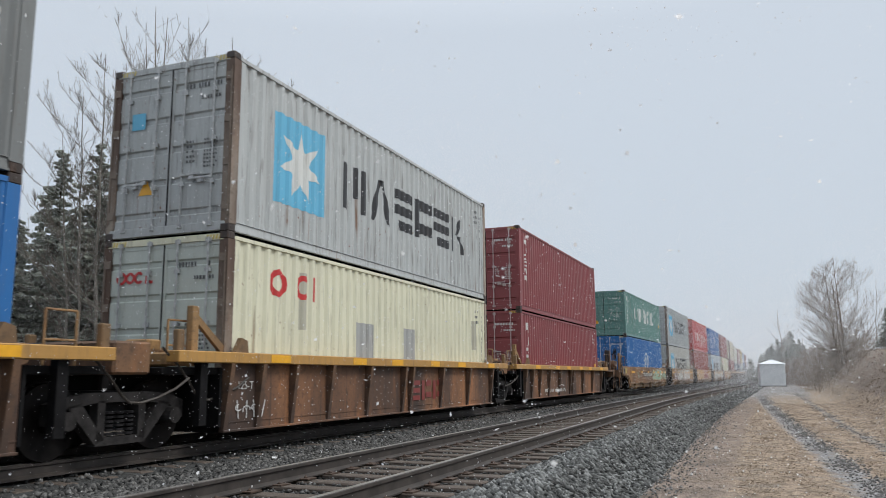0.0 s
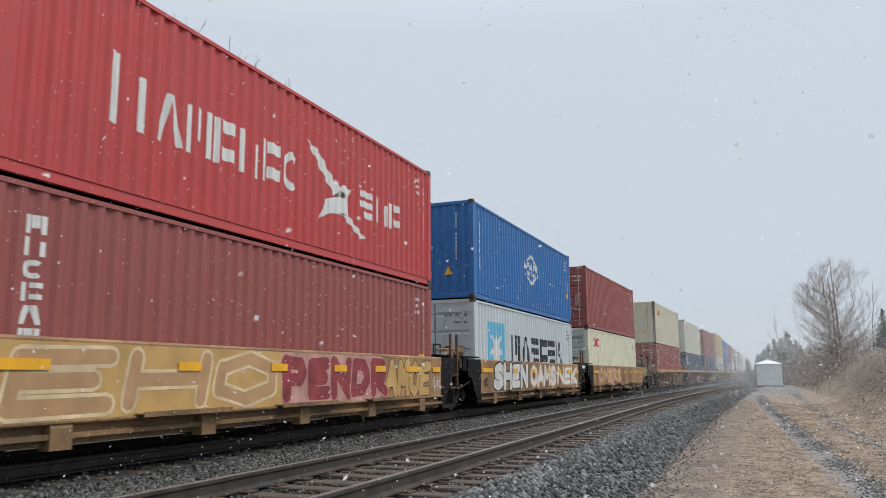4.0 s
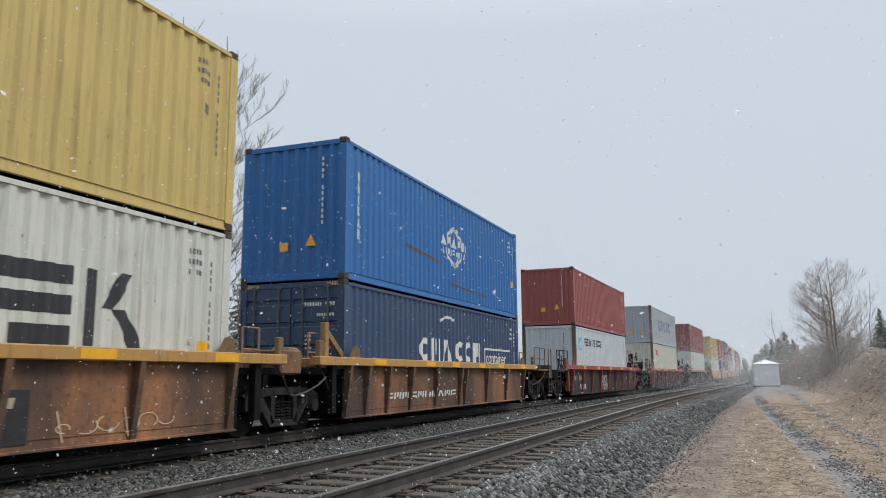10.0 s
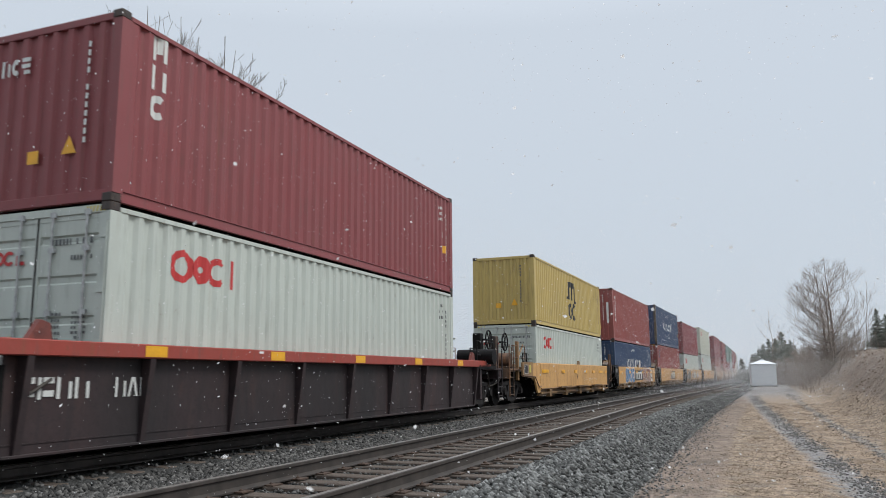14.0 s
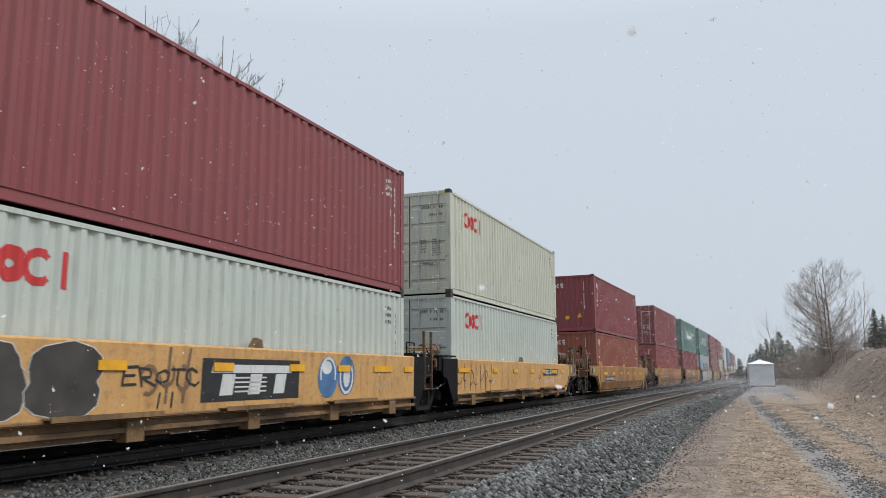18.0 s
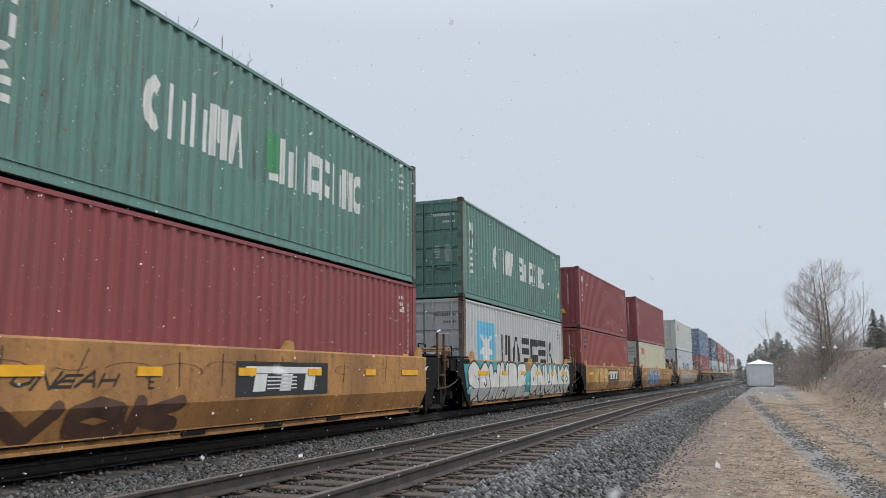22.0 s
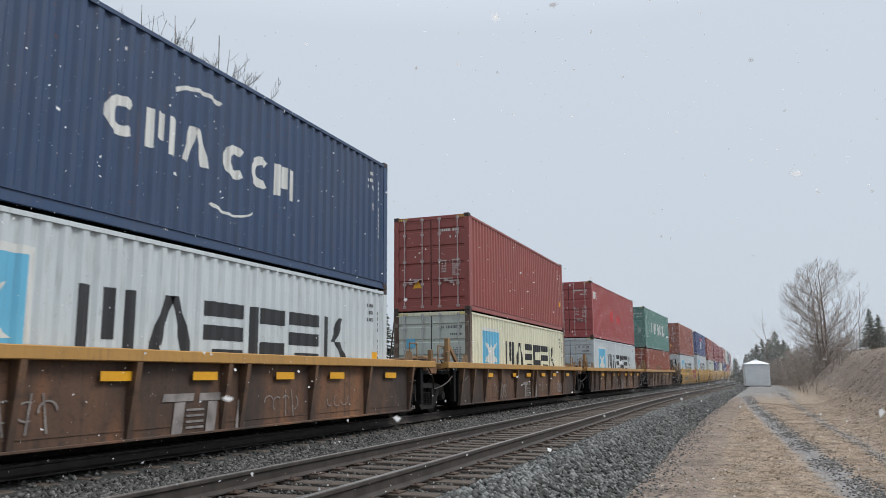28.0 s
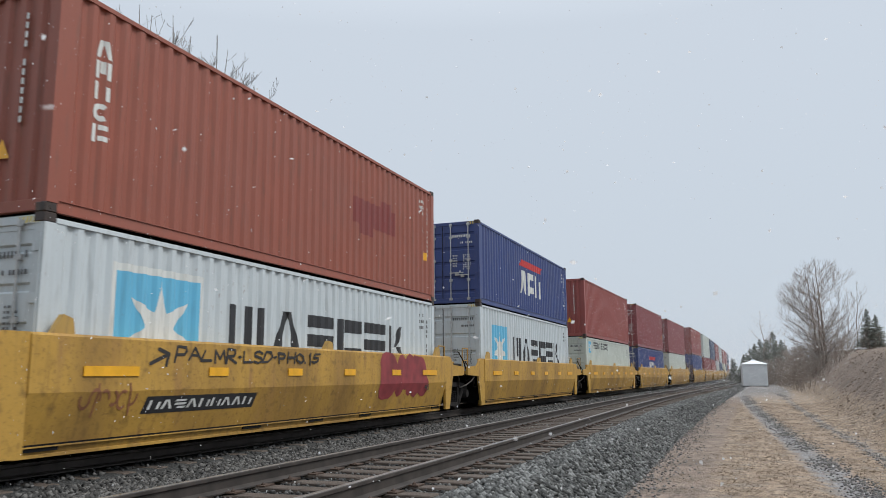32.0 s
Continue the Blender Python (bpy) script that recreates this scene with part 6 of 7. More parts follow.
            linked("post", cached(("po",), "post", lambda bm: (box(bm, 1.22, 1.32, -2.35, -2.22, .8, 2.1, .01), rod(bm, (1.27, -2.28, 1.5), (1.27, -1.6, 2.0), .03, 6))), car_ledge, car, "rusty upright post", side_m)
        if art and near and kind in ("flat", "old", "smooth"):
            linked("bearing_cap", cached(("bc",), "bearing_cap", lambda bm: prism(bm, [(-.16, 0), (.16, 0), (.15, .1), (.07, .2), (-.07, .2), (-.15, .1)], "x", -.12, .12)), cast_white, car, "pale cast cap", pose(1.05, yj + .1, 1.42))
            linked("deck_rail", cached(("dr",), "deck_rail", lambda bm: (rod(bm, (1.3, -.2, 1.36), (1.3, 1.3, 1.38), .03, 8), box(bm, 1.1, 1.34, .2, .5, 1.16, 1.4, .02))), car_rust, car, "", pose(0, yj, 0))
        if art and kind in ("flat", "old", "smooth") and detail:
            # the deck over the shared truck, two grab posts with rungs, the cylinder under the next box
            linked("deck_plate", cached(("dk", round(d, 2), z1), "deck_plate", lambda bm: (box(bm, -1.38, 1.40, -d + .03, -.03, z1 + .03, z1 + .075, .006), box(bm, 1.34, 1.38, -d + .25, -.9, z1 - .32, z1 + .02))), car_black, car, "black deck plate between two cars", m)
            if not near:
                for off in (-.78, -.33):
                    linked("grab_post", cached(("gq",), "grab_post", lambda bm: (box(bm, 1.36, 1.42, -.03, .03, .62, 2.02, .006), box(bm, 1.33, 1.43, -.05, .05, 1.40, 1.52))), car_rust, car, "", pose(0, yj + off, 0))
                linked("rung", cached(("rg",), "rung", lambda bm: [rod(bm, (1.41, -.78, z), (1.41, -.33, z), .016, 6) for z in (.66, .98)]), car_rust, car, "", pose(0, yj, 0))
                linked("brake_pipe", cached(("bq",), "brake_pipe", lambda bm: (rod(bm, (1.2, -1.3, 1.62), (1.2, .25, 1.66), .022, 6), rod(bm, (1.1, -1.1, 1.56), (1.3, .3, 1.60), .018, 6))), car_ledge, car, "", pose(0, yj, 0))
            else:
                linked("brake_cylinder", cached(("by",), "brake_cylinder", lambda bm: (rod(bm, (1.0, .1, 1.62), (1.0, .85, 1.62), .13, 18), rod(bm, (1.0, .78, 1.62), (1.0, .90, 1.62), .15, 18), box(bm, .85, 1.15, .2, .7, 1.42, 1.52, .01))), car_ledge, car, "dirty yellow brake cylinder", pose(0, yj, 0))
        if art and kind == "rib":
            linked("guide_post", cached(("gp",), "guide_post", lambda bm: (box(bm, 1.12, 1.24, -.62, -.48, 1.12, 1.96, .012), box(bm, .6, 1.24, -1.0, -.3, 1.12, 1.3, .02), box(bm, .2, .6, -.8, -.5, 1.12, 1.5, .02))), car_ledge, car, "dirty yellow guide post", m)
            linked("strut", cached(("gs",), "strut", lambda bm: prism(bm, [(-.50, 1.86), (-.50, 1.74), (.10, 1.30), (.16, 1.40)], "x", 1.15, 1.21)), car_ledge, car, "slanting brace", m)
        yt = yj if art else yj - sgn * 1.75
        if near or not art:
            truck(car, yt)
        if art and near:
            linked("joint_cover", cached(("jc", kind), "joint_cover", lambda bm: box(bm, -1.05, 1.2, -.32, .32, 1.0, 1.42 if kind != "new" else 1.3, .03)), car_rust if kind == "rib" else car_black, car, "", pose(0, yj, 0))
        if not art:
            linked("coupler", cached(("cp",), "coupler", lambda bm: (box(bm, -.12, .12, 0, .9, .72, .98, .02), box(bm, -.2, .2, -.12, .25, .68, 1.02, .05))), car_black, car, "", Matrix.Translation((0, yj, 0)) @ flip.inverted())
            linked("end_beam", cached(("eb", kind), "end_beam", lambda bm: (box(bm, -1.38, 1.38, .5, .72, .85, 1.15, .02), box(bm, -1.4, 1.4, .5, min(d, 2.4), 1.12, 1.18, .01))), car_dark if kind in ("red",) else car_rust, car, "", Matrix.Translation((0, yj, 0)) @ flip.inverted())
            for s in (-1, 1):
                linked("ladder", cached(("ld",), "ladder", lambda bm: [rod(bm, (0, .52, z), (0, .95, z), .014, 6) for z in (.35, .62, .9)] + [rod(bm, (0, yy, .3), (0, yy, 1.95), .02, 6) for yy in (.52, .95)]), car_rust if kind != "red" else car_dark, car, "", Matrix.Translation((s * 1.4, yj, 0)) @ flip.inverted())
                linked("hand_rail", cached(("hr",), "hand_rail", lambda bm: [rod(bm, (s * 0, 1.1, z), (s * 0, 2.6, z), .014, 6) for z in (1.55, 1.95)] + [rod(bm, (0, yy, 1.15), (0, yy, 1.95), .016, 6) for yy in (1.1, 1.85, 2.6)]), car_rust if kind != "red" else car_black, car, "", Matrix.Translation((s * 1.3, yj, 0)) @ flip.inverted())
            if near == (kind != "red"):
                linked("hand_brake", cached(("hb",), "hand_brake", brake_wheel), car_black, car, "round hand-brake wheel", Matrix.Translation((1.12, yj - sgn * .95, 2.05)))
                linked("brake_stand", cached(("hs",), "brake_stand", lambda bm: (box(bm, -.15, .1, -.16, .16, 1.15, 2.25, .02), rod(bm, (-.9, 1.1, 1.5), (.2, 1.1, 1.5), .22, 26), box(bm, -.7, .5, .3, 1.9, 1.15, 1.25))), car_black if kind == "red" else car_rust, car, "", Matrix.Translation((.75, yj - sgn * .95, 0)) @ flip.inverted())
        linked("brake_hose", cached(("bh",), "brake_hose", hose_mesh), hose_mat, car, "", Matrix.Translation((.1, y + sgn * 1.0, 0)))
        if near and detail and kind != "rib":
            linked("brake_hose", cached(("bh",), "brake_hose", hose_mesh), car_black if art else hose_mat, car, "", Matrix.Translation((.02, y - 1.35, .12)) @ Matrix.Diagonal((1, .8, 1.1, 1)))
        linked("railing", cached(("ra",), "railing", lambda bm: [rod(bm, (0, a, 1.05), (0, a, 1.75), .018, 6) for a in (-.45, -.9)] + [rod(bm, (0, -.45, z), (0, -.9, z), .015, 6) for z in (1.4, 1.75)]), car_bright if kind == "new" else car_ledge if kind == "rib" else car_black, car, "", Matrix.Translation((1.05, 0, 0)) @ m)
        linked("air_box", cached(("ab",), "air_box", lambda bm: (box(bm, -.25, .25, -.85, -.35, 1.08, 1.38, .02), rod(bm, (-.9, -.6, 1.25), (-.35, -.6, 1.25), .13, 12))), car_tan if kind in ("rib", "flat", "old") else k["side"], car, "", Matrix.Translation((.35 if near else -.35, 0, 0)) @ m)
    return car


def word(text, size, y, z, parent, mat, x=1.449, name="stencil"):
    cu = bpy.data.curves.new(name, "FONT")
    cu.body, cu.size, cu.extrude = text, size, 0.001
    tmp = bpy.data.objects.new(name, cu)
    me = bpy.data.meshes.new_from_object(tmp)
    bpy.data.objects.remove(tmp)
    bpy.data.curves.remove(cu)
    linked(name, me, mat, parent, "", pose(x, y, z, 90, 0, 90))


def sign_panel(car, y0, y1, z0, z1, face, n=3, seed=1):
    """A dark panel with pale slanting bars and thin lines: the owner's sign."""
    painted("sign_panel", [rect(y0, y1, z0, z1)], panel_mat, car, 0.003, "dark owner panel with pale lettering", face)
    d = y1 - y0
    ps = []
    h = z1 - z0
    ps = [rect(y0 + d * .08, y0 + d * .9, z1 - h * .34, z1 - h * .14, .03)]
    for k in range(n):
        a = y0 + d * (.16 + .27 * k)
        ps.append(rect(a, a + d * .12, z0 + h * .14, z1 - h * .36, .06))
    ps += [rect(y0 + d * .3, y0 + d * .62, z0 + h * (.2 + .11 * j), z0 + h * (.24 + .11 * j)) for j in range(4)]
    painted("sign_bar", ps, faded_paint if face == 1.295 else white_paint, car, 0.006, "", face)


def faded_sign(car, y0, y1, z0, z1, face):
    """The owner's sign worn down to a few pale strokes."""
    d, h = y1 - y0, z1 - z0
    ps = [rect(y0, y0 + d * .3, z1 - h * .2, z1, .03), rect(y0 + d * .36, y0 + d * .64, z1 - h * .2, z1, .03)]
    ps += [rect(y0 + d * (.1 + .34 * k), y0 + d * (.2 + .34 * k), z0, z1 - h * .22, .05) for k in range(3)]
    ps += [rect(y0 + d * .24, y0 + d * .42, z0 + h * (.1 + .15 * j), z0 + h * (.16 + .15 * j)) for j in range(4)]
    painted("sign_bar", ps, gr_faded, car, 0.005, "worn pale strokes of an owner's sign", face)


def number_panel(car, y0, y1, z0, z1, face, n=10):
    if face != RF:
        painted("number_panel", [rect(y0, y1, z0, z1, .06)], panel_mat, car, 0.003, "", face)
    painted("number_bar", marks(y0 + .08, y1 - .05, z0 + .05, z1 - .05, n, int(y0 * 10), .24, .03), white_paint, car, 0.006, "", face)


# skeletons of sprayed letters in a unit cell
STROKES = {
    "A": [[(0, 0), (.5, 1), (1, 0)], [(.25, .38), (.75, .38)]], "B": [[(.05, 0), (.05, 1), (.7, .95), (.75, .65), (.1, .52), (.85, .42), (.85, .1), (.05, 0)]],
    "C": [[(.95, .8), (.6, 1), (.2, .85), (.05, .5), (.2, .15), (.6, 0), (.95, .2)]], "D": [[(.05, 0), (.05, 1), (.6, .95), (.95, .5), (.6, .05), (.05, 0)]],
    "E": [[(.9, 1), (.1, .95), (.05, 0), (.9, .02)], [(.1, .5), (.75, .52)]], "F": [[(.95, 1), (.1, .92), (.05, 0)], [(.1, .5), (.75, .55)]],
    "G": [[(.95, .85), (.55, 1), (.1, .75), (.08, .25), (.5, 0), (.92, .2), (.92, .45), (.6, .45)]], "H": [[(.05, 0), (.1, 1)], [(.9, 0), (.95, 1)], [(.1, .5), (.9, .52)]],
    "I": [[(.5, 0), (.5, 1)]], "K": [[(.08, 0), (.08, 1)], [(.95, 1), (.12, .48), (.95, 0)]], "L": [[(.1, 1), (.08, 0), (.95, .03)]],
    "M": [[(.02, 0), (.12, 1), (.5, .35), (.88, 1), (.98, 0)]], "N": [[(.05, 0), (.08, 1), (.9, .02), (.95, 1)]], "O": [[(.5, 1), (.1, .75), (.08, .25), (.5, 0), (.92, .25), (.9, .75), (.5, 1)]],
    "P": [[(.08, 0), (.08, 1), (.75, .95), (.85, .7), (.7, .48), (.1, .45)]], "R": [[(.08, 0), (.08, 1), (.75, .95), (.82, .7), (.7, .5), (.12, .46), (.95, 0)]],
    "S": [[(.92, .85), (.55, 1), (.12, .85), (.15, .6), (.8, .42), (.88, .15), (.45, 0), (.05, .14)]], "T": [[(0, .98), (1, .98)], [(.5, .95), (.48, 0)]],
    "U": [[(.05, 1), (.1, .2), (.5, 0), (.9, .2), (.95, 1)]], "W": [[(0, 1), (.22, 0), (.5, .65), (.78, 0), (1, 1)]], "!": [[(.5, 1), (.45, .4)], [(.4, .08), (.45, .06)]],
    "V": [[(.02, 1), (.5, 0), (.98, 1)]], "1": [[(.3, .8), (.55, 1), (.5, 0)]], "5": [[(.9, 1), (.2, .97), (.15, .58), (.75, .55), (.85, .2), (.4, 0), (.05, .12)]], ".": [[(.4, .04), (.5, .06)]], "-": [[(.25, .5), (.7, .52)]],
}


def capsule(a, b, r):
    """A stroke from a to b with round ends."""
    t = math.atan2(b[1] - a[1], b[0] - a[0])
    out = [(b[0] + r * math.cos(t + radians(d)), b[1] + r * math.sin(t + radians(d))) for d in (-90, -45, 0, 45, 90)]
    return out + [(a[0] + r * math.cos(t + radians(d)), a[1] + r * math.sin(t + radians(d))) for d in (90, 135, 180, 225, 270)]


def lettering(car, text, y0, y1, z0, z1, fill, edge, face, bold=.15, rim=.05, seed=1, lean=.0, flare=None):
    """Fat sprayed letters with an outline, packed side by side."""
    rnd = random.Random(seed)
    wide = [.45 if c in "I!.-1" else 1.0 for c in text]
    step = (y1 - y0) / sum(wide)
    y = y0
    r = bold * min(z1 - z0, step * 1.15)
    for n, (c, w) in enumerate(zip(text, wide)):
        a, b = y + r * .55, y + step * w - r * .55
        lo, hi = z0 + r + rnd.uniform(0, .05), z1 - r - rnd.uniform(0, .05)
        tilt = lean + rnd.uniform(-.08, .08)
        front, back = [], []
        for line in STROKES[c]:
            pts = [(a + (b - a) * u + tilt * (v - .5), lo + (hi - lo) * v) for u, v in line]
            for p, q in zip(pts, pts[1:]):
                rr = r * rnd.uniform(.85, 1.1)
                front.append(capsule(p, q, rr))
                back.append(capsule(p, q, rr + rim))
        y += step * w
        if flare:
            painted_one("graffiti", [[(py + .10, pz - .05) for py, pz in p] for p in back], flare, car, 0.0026, "sprayed shade behind a letter", face)
        if edge:
            painted_one("graffiti", back, edge, car, 0.0045 + n * .0007, "sprayed outline of a letter", face)
        if fill:
            painted_one("graffiti", front, fill, car, 0.0049 + n * .0007, "sprayed letter", face)


def scribble(car, y0, y1, z0, z1, mat, seed, n=7, w=.022, face=1.44):
    rnd = random.Random(seed)
    ps = []
    step = (y1 - y0) / n
    for k in range(n):
        yc, zc, r = y0 + (k + .5) * step, (z0 + z1) / 2, (z1 - z0) / 2
        a = rnd.uniform(0, 360)
        ps += arc(yc, zc + rnd.uniform(-.2, .2) * r, step * rnd.uniform(.25, .5), w, a, a + rnd.uniform(120, 300), 9, r / step)
        if rnd.random() < .6:
            ps.append(rect(yc - w / 2, yc + w / 2, z0, z1, rnd.uniform(-.4, .4) * step))
    painted("graffiti", ps, mat, car, 0.0055, "thin sprayed scrawl", face)


gr_white = plain("spray_white", (0.60, 0.61, 0.60), 0.6, 0, 0.2, 3.0)
gr_faded = plain("spray_faded", (0.22, 0.20, 0.19), 0.7, 0, 0.4, 4.0)
gr_cream = plain("spray_cream", (0.58, 0.45, 0.28), 0.6, 0, 0.25, 3.0)
gr_blush = plain("spray_blush", (0.44, 0.24, 0.21), 0.6, 0, 0.3, 3.0)
gr_blue = plain("spray_blue", (0.06, 0.15, 0.30), 0.6, 0, 0.35, 3.0)
gr_teal = plain("spray_teal", (0.05, 0.30, 0.33), 0.6, 0, 0.3, 3.0)
gr_red = plain("spray_red", (0.28, 0.04, 0.06), 0.6, 0, 0.35, 3.0)
gr_rose = plain("spray_rose", (0.33, 0.12, 0.11), 0.6, 0, 0.35, 3.0)
gr_black = plain("spray_black", (0.025, 0.022, 0.02), 0.6, 0, 0.3, 3.0)
gr_green = plain("spray_green", (0.26, 0.40, 0.30), 0.6, 0, 0.35, 3.0)
gr_pale = plain("spray_pale", (0.54, 0.54, 0.51), 0.6, 0, 0.18, 2.0)
gr_mint = plain("spray_mint", (0.30, 0.46, 0.40), 0.6, 0, 0.3, 3.0)
gr_wine = plain("spray_wine", (0.22, 0.035, 0.04), 0.6, 0, 0.35, 3.0)
gr_brick = plain("spray_brick", (0.22, 0.085, 0.07), 0.6, 0, 0.3, 3.0)
gr_ochre = plain("spray_ochre", (0.46, 0.285, 0.10), 0.6, 0, 0.2, 2.0)
gr_clay = plain("spray_clay", (0.40, 0.24, 0.12), 0.6, 0, 0.2, 2.0)
gr_peach = plain("spray_peach", (0.40, 0.19, 0.115), 0.6, 0, 0.25, 2.0)
gr_umber = plain("spray_umber", (0.09, 0.055, 0.04), 0.6, 0, 0.4, 3.0)
gr_soot = plain("spray_soot", (0.05, 0.045, 0.04), 0.6, 0, 0.5, 2.0)
gr_smoke = plain("spray_smoke", (0.16, 0.10, 0.055), 0.7, 0, 0.4, 3.0)
gr_faint = plain("spray_faint", (0.46, 0.34, 0.20), 0.7, 0, 0.3, 3.0)
gr_rust = plain("spray_rust", (0.22, 0.09, 0.04), 0.7, 0, 0.3, 3.0)
gr_coffee = plain("spray_coffee", (0.080, 0.040, 0.026), 0.6, 0, 0.35, 3.0)
gr_ash = plain("spray_ash", (0.25, 0.235, 0.21), 0.7, 0, 0.3, 2.0)
gr_tan = plain("spray_tan", (0.46, 0.30, 0.16), 0.6, 0, 0.3, 3.0)

# ---- the train, unit by unit: place, car, upper box, lower box: (colour, height, doors towards the eye, marking) ----
HC, STD = 2.896, 2.591
N_ = logo_none
TX = lambda c, h: logo_column(c, h, 3)
TR = lambda c, h: logo_column(c, h, 6)
MG, MD = (lambda c, h: logo_stack(c, h, gold_mark)), (lambda c, h: logo_stack(c, h, ink))
FG = lambda c, h: logo_flower(c, h, True)
UNITS = [
    (-6.25, "rib", ("slate", HC, 0, N_), ("blue", HC, 0, N_)),
    (9.51, "rib", ("grey", HC, 1, logo_star), ("cream", HC, 1, lambda c, h: (FG(c, h), logo_squares(c, h)))),
    (25.28, "rib", ("maroon", HC, 1, TR), ("maroon", HC, 1, TX)),
    (44.90, "old", ("green", STD, 1, logo_shipping), ("blue", HC, 1, logo_globe)),
    (60.46, "old", ("dull_grey", HC, 1, logo_star), ("putty", HC, 1, logo_star)),
    (75.87, "old", ("red", HC, 1, logo_bird), ("brown", HC, 1, TR)),
    (91.28, "old", ("blue", HC, 0, logo_globe), ("ice", HC, 1, logo_star)),
    (106.65, "old", ("brown", HC, 1, N_), ("cream", HC, 1, logo_flower)),
    (126.70, "rib", ("tan_cream", HC, 0, logo_flower), ("brown", HC, 1, TX)),
    (142.49, "rib", ("ivory", HC, 1, logo_flower), ("navy", STD, 1, logo_crown)),
    (158.16, "rib", ("maroon", HC, 1, MG), ("navy", STD, 0, logo_gold)),
    (173.90, "rib", ("yellow", HC, 0, MD), ("bone", HC, 1, logo_star)),
    (189.66, "rib", ("blue", HC, 0, logo_globe), ("navy", STD, 1, logo_text)),
    (210.52, "red", ("brown", STD, 0, N_), ("ice", HC, 0, logo_small_star)),
    (232.20, "red", ("weathered_grey", STD, 0, logo_letters), ("ivory", HC, 0, logo_flower)),
    (254.14, "red", ("maroon", STD, 0, TX), ("pale", HC, 1, logo_flower)),
    (274.93, "flat", ("yellow", STD, 0, MD), ("pale", STD, 1, logo_flower)),
    (290.48, "flat", ("brown", HC, 0, lambda c, h: (TR(c, h), end_painted("sticker", [rect(0.86, 0.98, 0.95, 2.1)], label_white, c, 0.018, "tall white sticker"))), ("navy", STD, 0, logo_two)),
    (305.88, "flat", ("navy", HC, 0, logo_two), ("brown", HC, 1, logo_flag)),
    (321.26, "flat", ("maroon", HC, 0, N_), ("pale", STD, 1, logo_flower)),
    (336.56, "flat", ("ivory", HC, 1, logo_flower), ("pale", HC, 1, logo_flower)),
    (356.59, "smooth", ("maroon", HC, 0, TX), ("rust", HC, 0, TX)),
    (376.39, "smooth", ("maroon", HC, 1, TX), ("brown", HC, 0, logo_flag)),
    (392.19, "smooth", ("green", HC, 0, logo_shipping), ("maroon", HC, 1, TX)),
    (407.82, "smooth", ("green", HC, 1, logo_shipping), ("white_grey", HC, 1, logo_star)),
    (423.53, "smooth", ("maroon", HC, 0, TX), ("brown", HC, 0, logo_flag)),
    (439.45, "smooth", ("maroon", HC, 0, TR), ("tan_cream", HC, 1, logo_flower)),
    (458.91, "smooth", ("pale", STD, 0, logo_flower), ("ice", HC, 0, logo_bluename)),
    (479.24, "rib", ("faded_blue", HC, 1, N_), ("brown", HC, 1, logo_beacon)),
    (496.34, "rib", ("navy", HC, 1, logo_two), ("ice", STD, 1, logo_star)),
    (514.25, "rib", ("brown", HC, 1, N_), ("cream", STD, 1, logo_star)),
    (532.72, "rib", ("faded_red", HC, 1, logo_cai), ("ice", STD, 1, logo_star)),
    (549.63, "rib", ("green", HC, 1, logo_shipping), ("rust", STD, 1, TX)),
    (569.14, "new", ("rust", HC, 0, logo_patch), ("ice", STD, 1, logo_star)),
    (585.19, "new", ("royal", STD, 1, logo_apl), ("ice", HC, 1, logo_star)),
    (601.20, "new", ("brown", HC, 0, N_), ("pale", STD, 1, logo_small_star)),
    (616.81, "new", ("maroon", HC, 1, N_), ("royal", STD, 1, logo_apl)),
    (632.6, "new", ("maroon", HC, 1, N_), ("pale", STD, 1, N_)),
    (652.0, "new", ("brown", HC, 0, N_), ("royal", HC, 1, N_)),
    (667.8, "new", ("pale", HC, 1, N_), ("maroon", HC, 1, N_)),
    (683.5, "new", ("navy", HC, 1, N_), ("brown", HC, 1, N_)),
    (699.2, "new", ("maroon", HC, 0, N_), ("grey", HC, 1, N_)),
    (715.0, "new", ("grey", HC, 0, N_), ("navy", HC, 1, N_)),
    (735.0, "new", ("brown", HC, 0, N_), ("ivory", HC, 1, N_)),
    (751.0, "new", ("maroon", HC, 0, N_), ("navy", HC, 1, N_)),
    (767.0, "new", ("navy", HC, 0, N_), ("brown", HC, 1, N_)),
]
WORDS = {"grey": "grey", "slate": "dark slate-grey", "faded_blue": "faded grey-blue", "bone": "bone-coloured", "tan_cream": "rust-stained tan", "dull_grey": "dull grey", "putty": "rust-edged putty-coloured", "weathered_grey": "rust-streaked grey", "white_grey": "pale grey", "ice": "ice-white", "cream": "cream", "ivory": "ivory", "pale": "off-white", "maroon": "maroon",
         "brown": "red-brown", "rust": "rusty orange-red", "red": "bright red", "faded_red": "faded red", "green": "sea-green", "blue": "bright blue", "navy": "navy blue",
         "royal": "royal blue", "yellow": "ochre yellow"}
LIGHT = ("slate", "faded_blue", "maroon", "brown", "rust", "red", "faded_red", "green", "blue", "navy", "royal")
CARWORDS = {"rib": "brown ribbed well car with a yellow top chord", "red": "dark ribbed well car with a red top chord", "old": "rusty tan flat-sided well car with graffiti", "flat": "weathered yellow flat-sided well car on rails",
            "smooth": "yellow smooth-sided well car on rails", "new": "bright yellow well car with creased sides"}
RUSTY_POST = grimy("rusty_post", (0.40, 0.36, 0.30), (0.085, 0.050, 0.034), (0.26, 0.115, 0.05), 0.0, 0.40, 0.60)
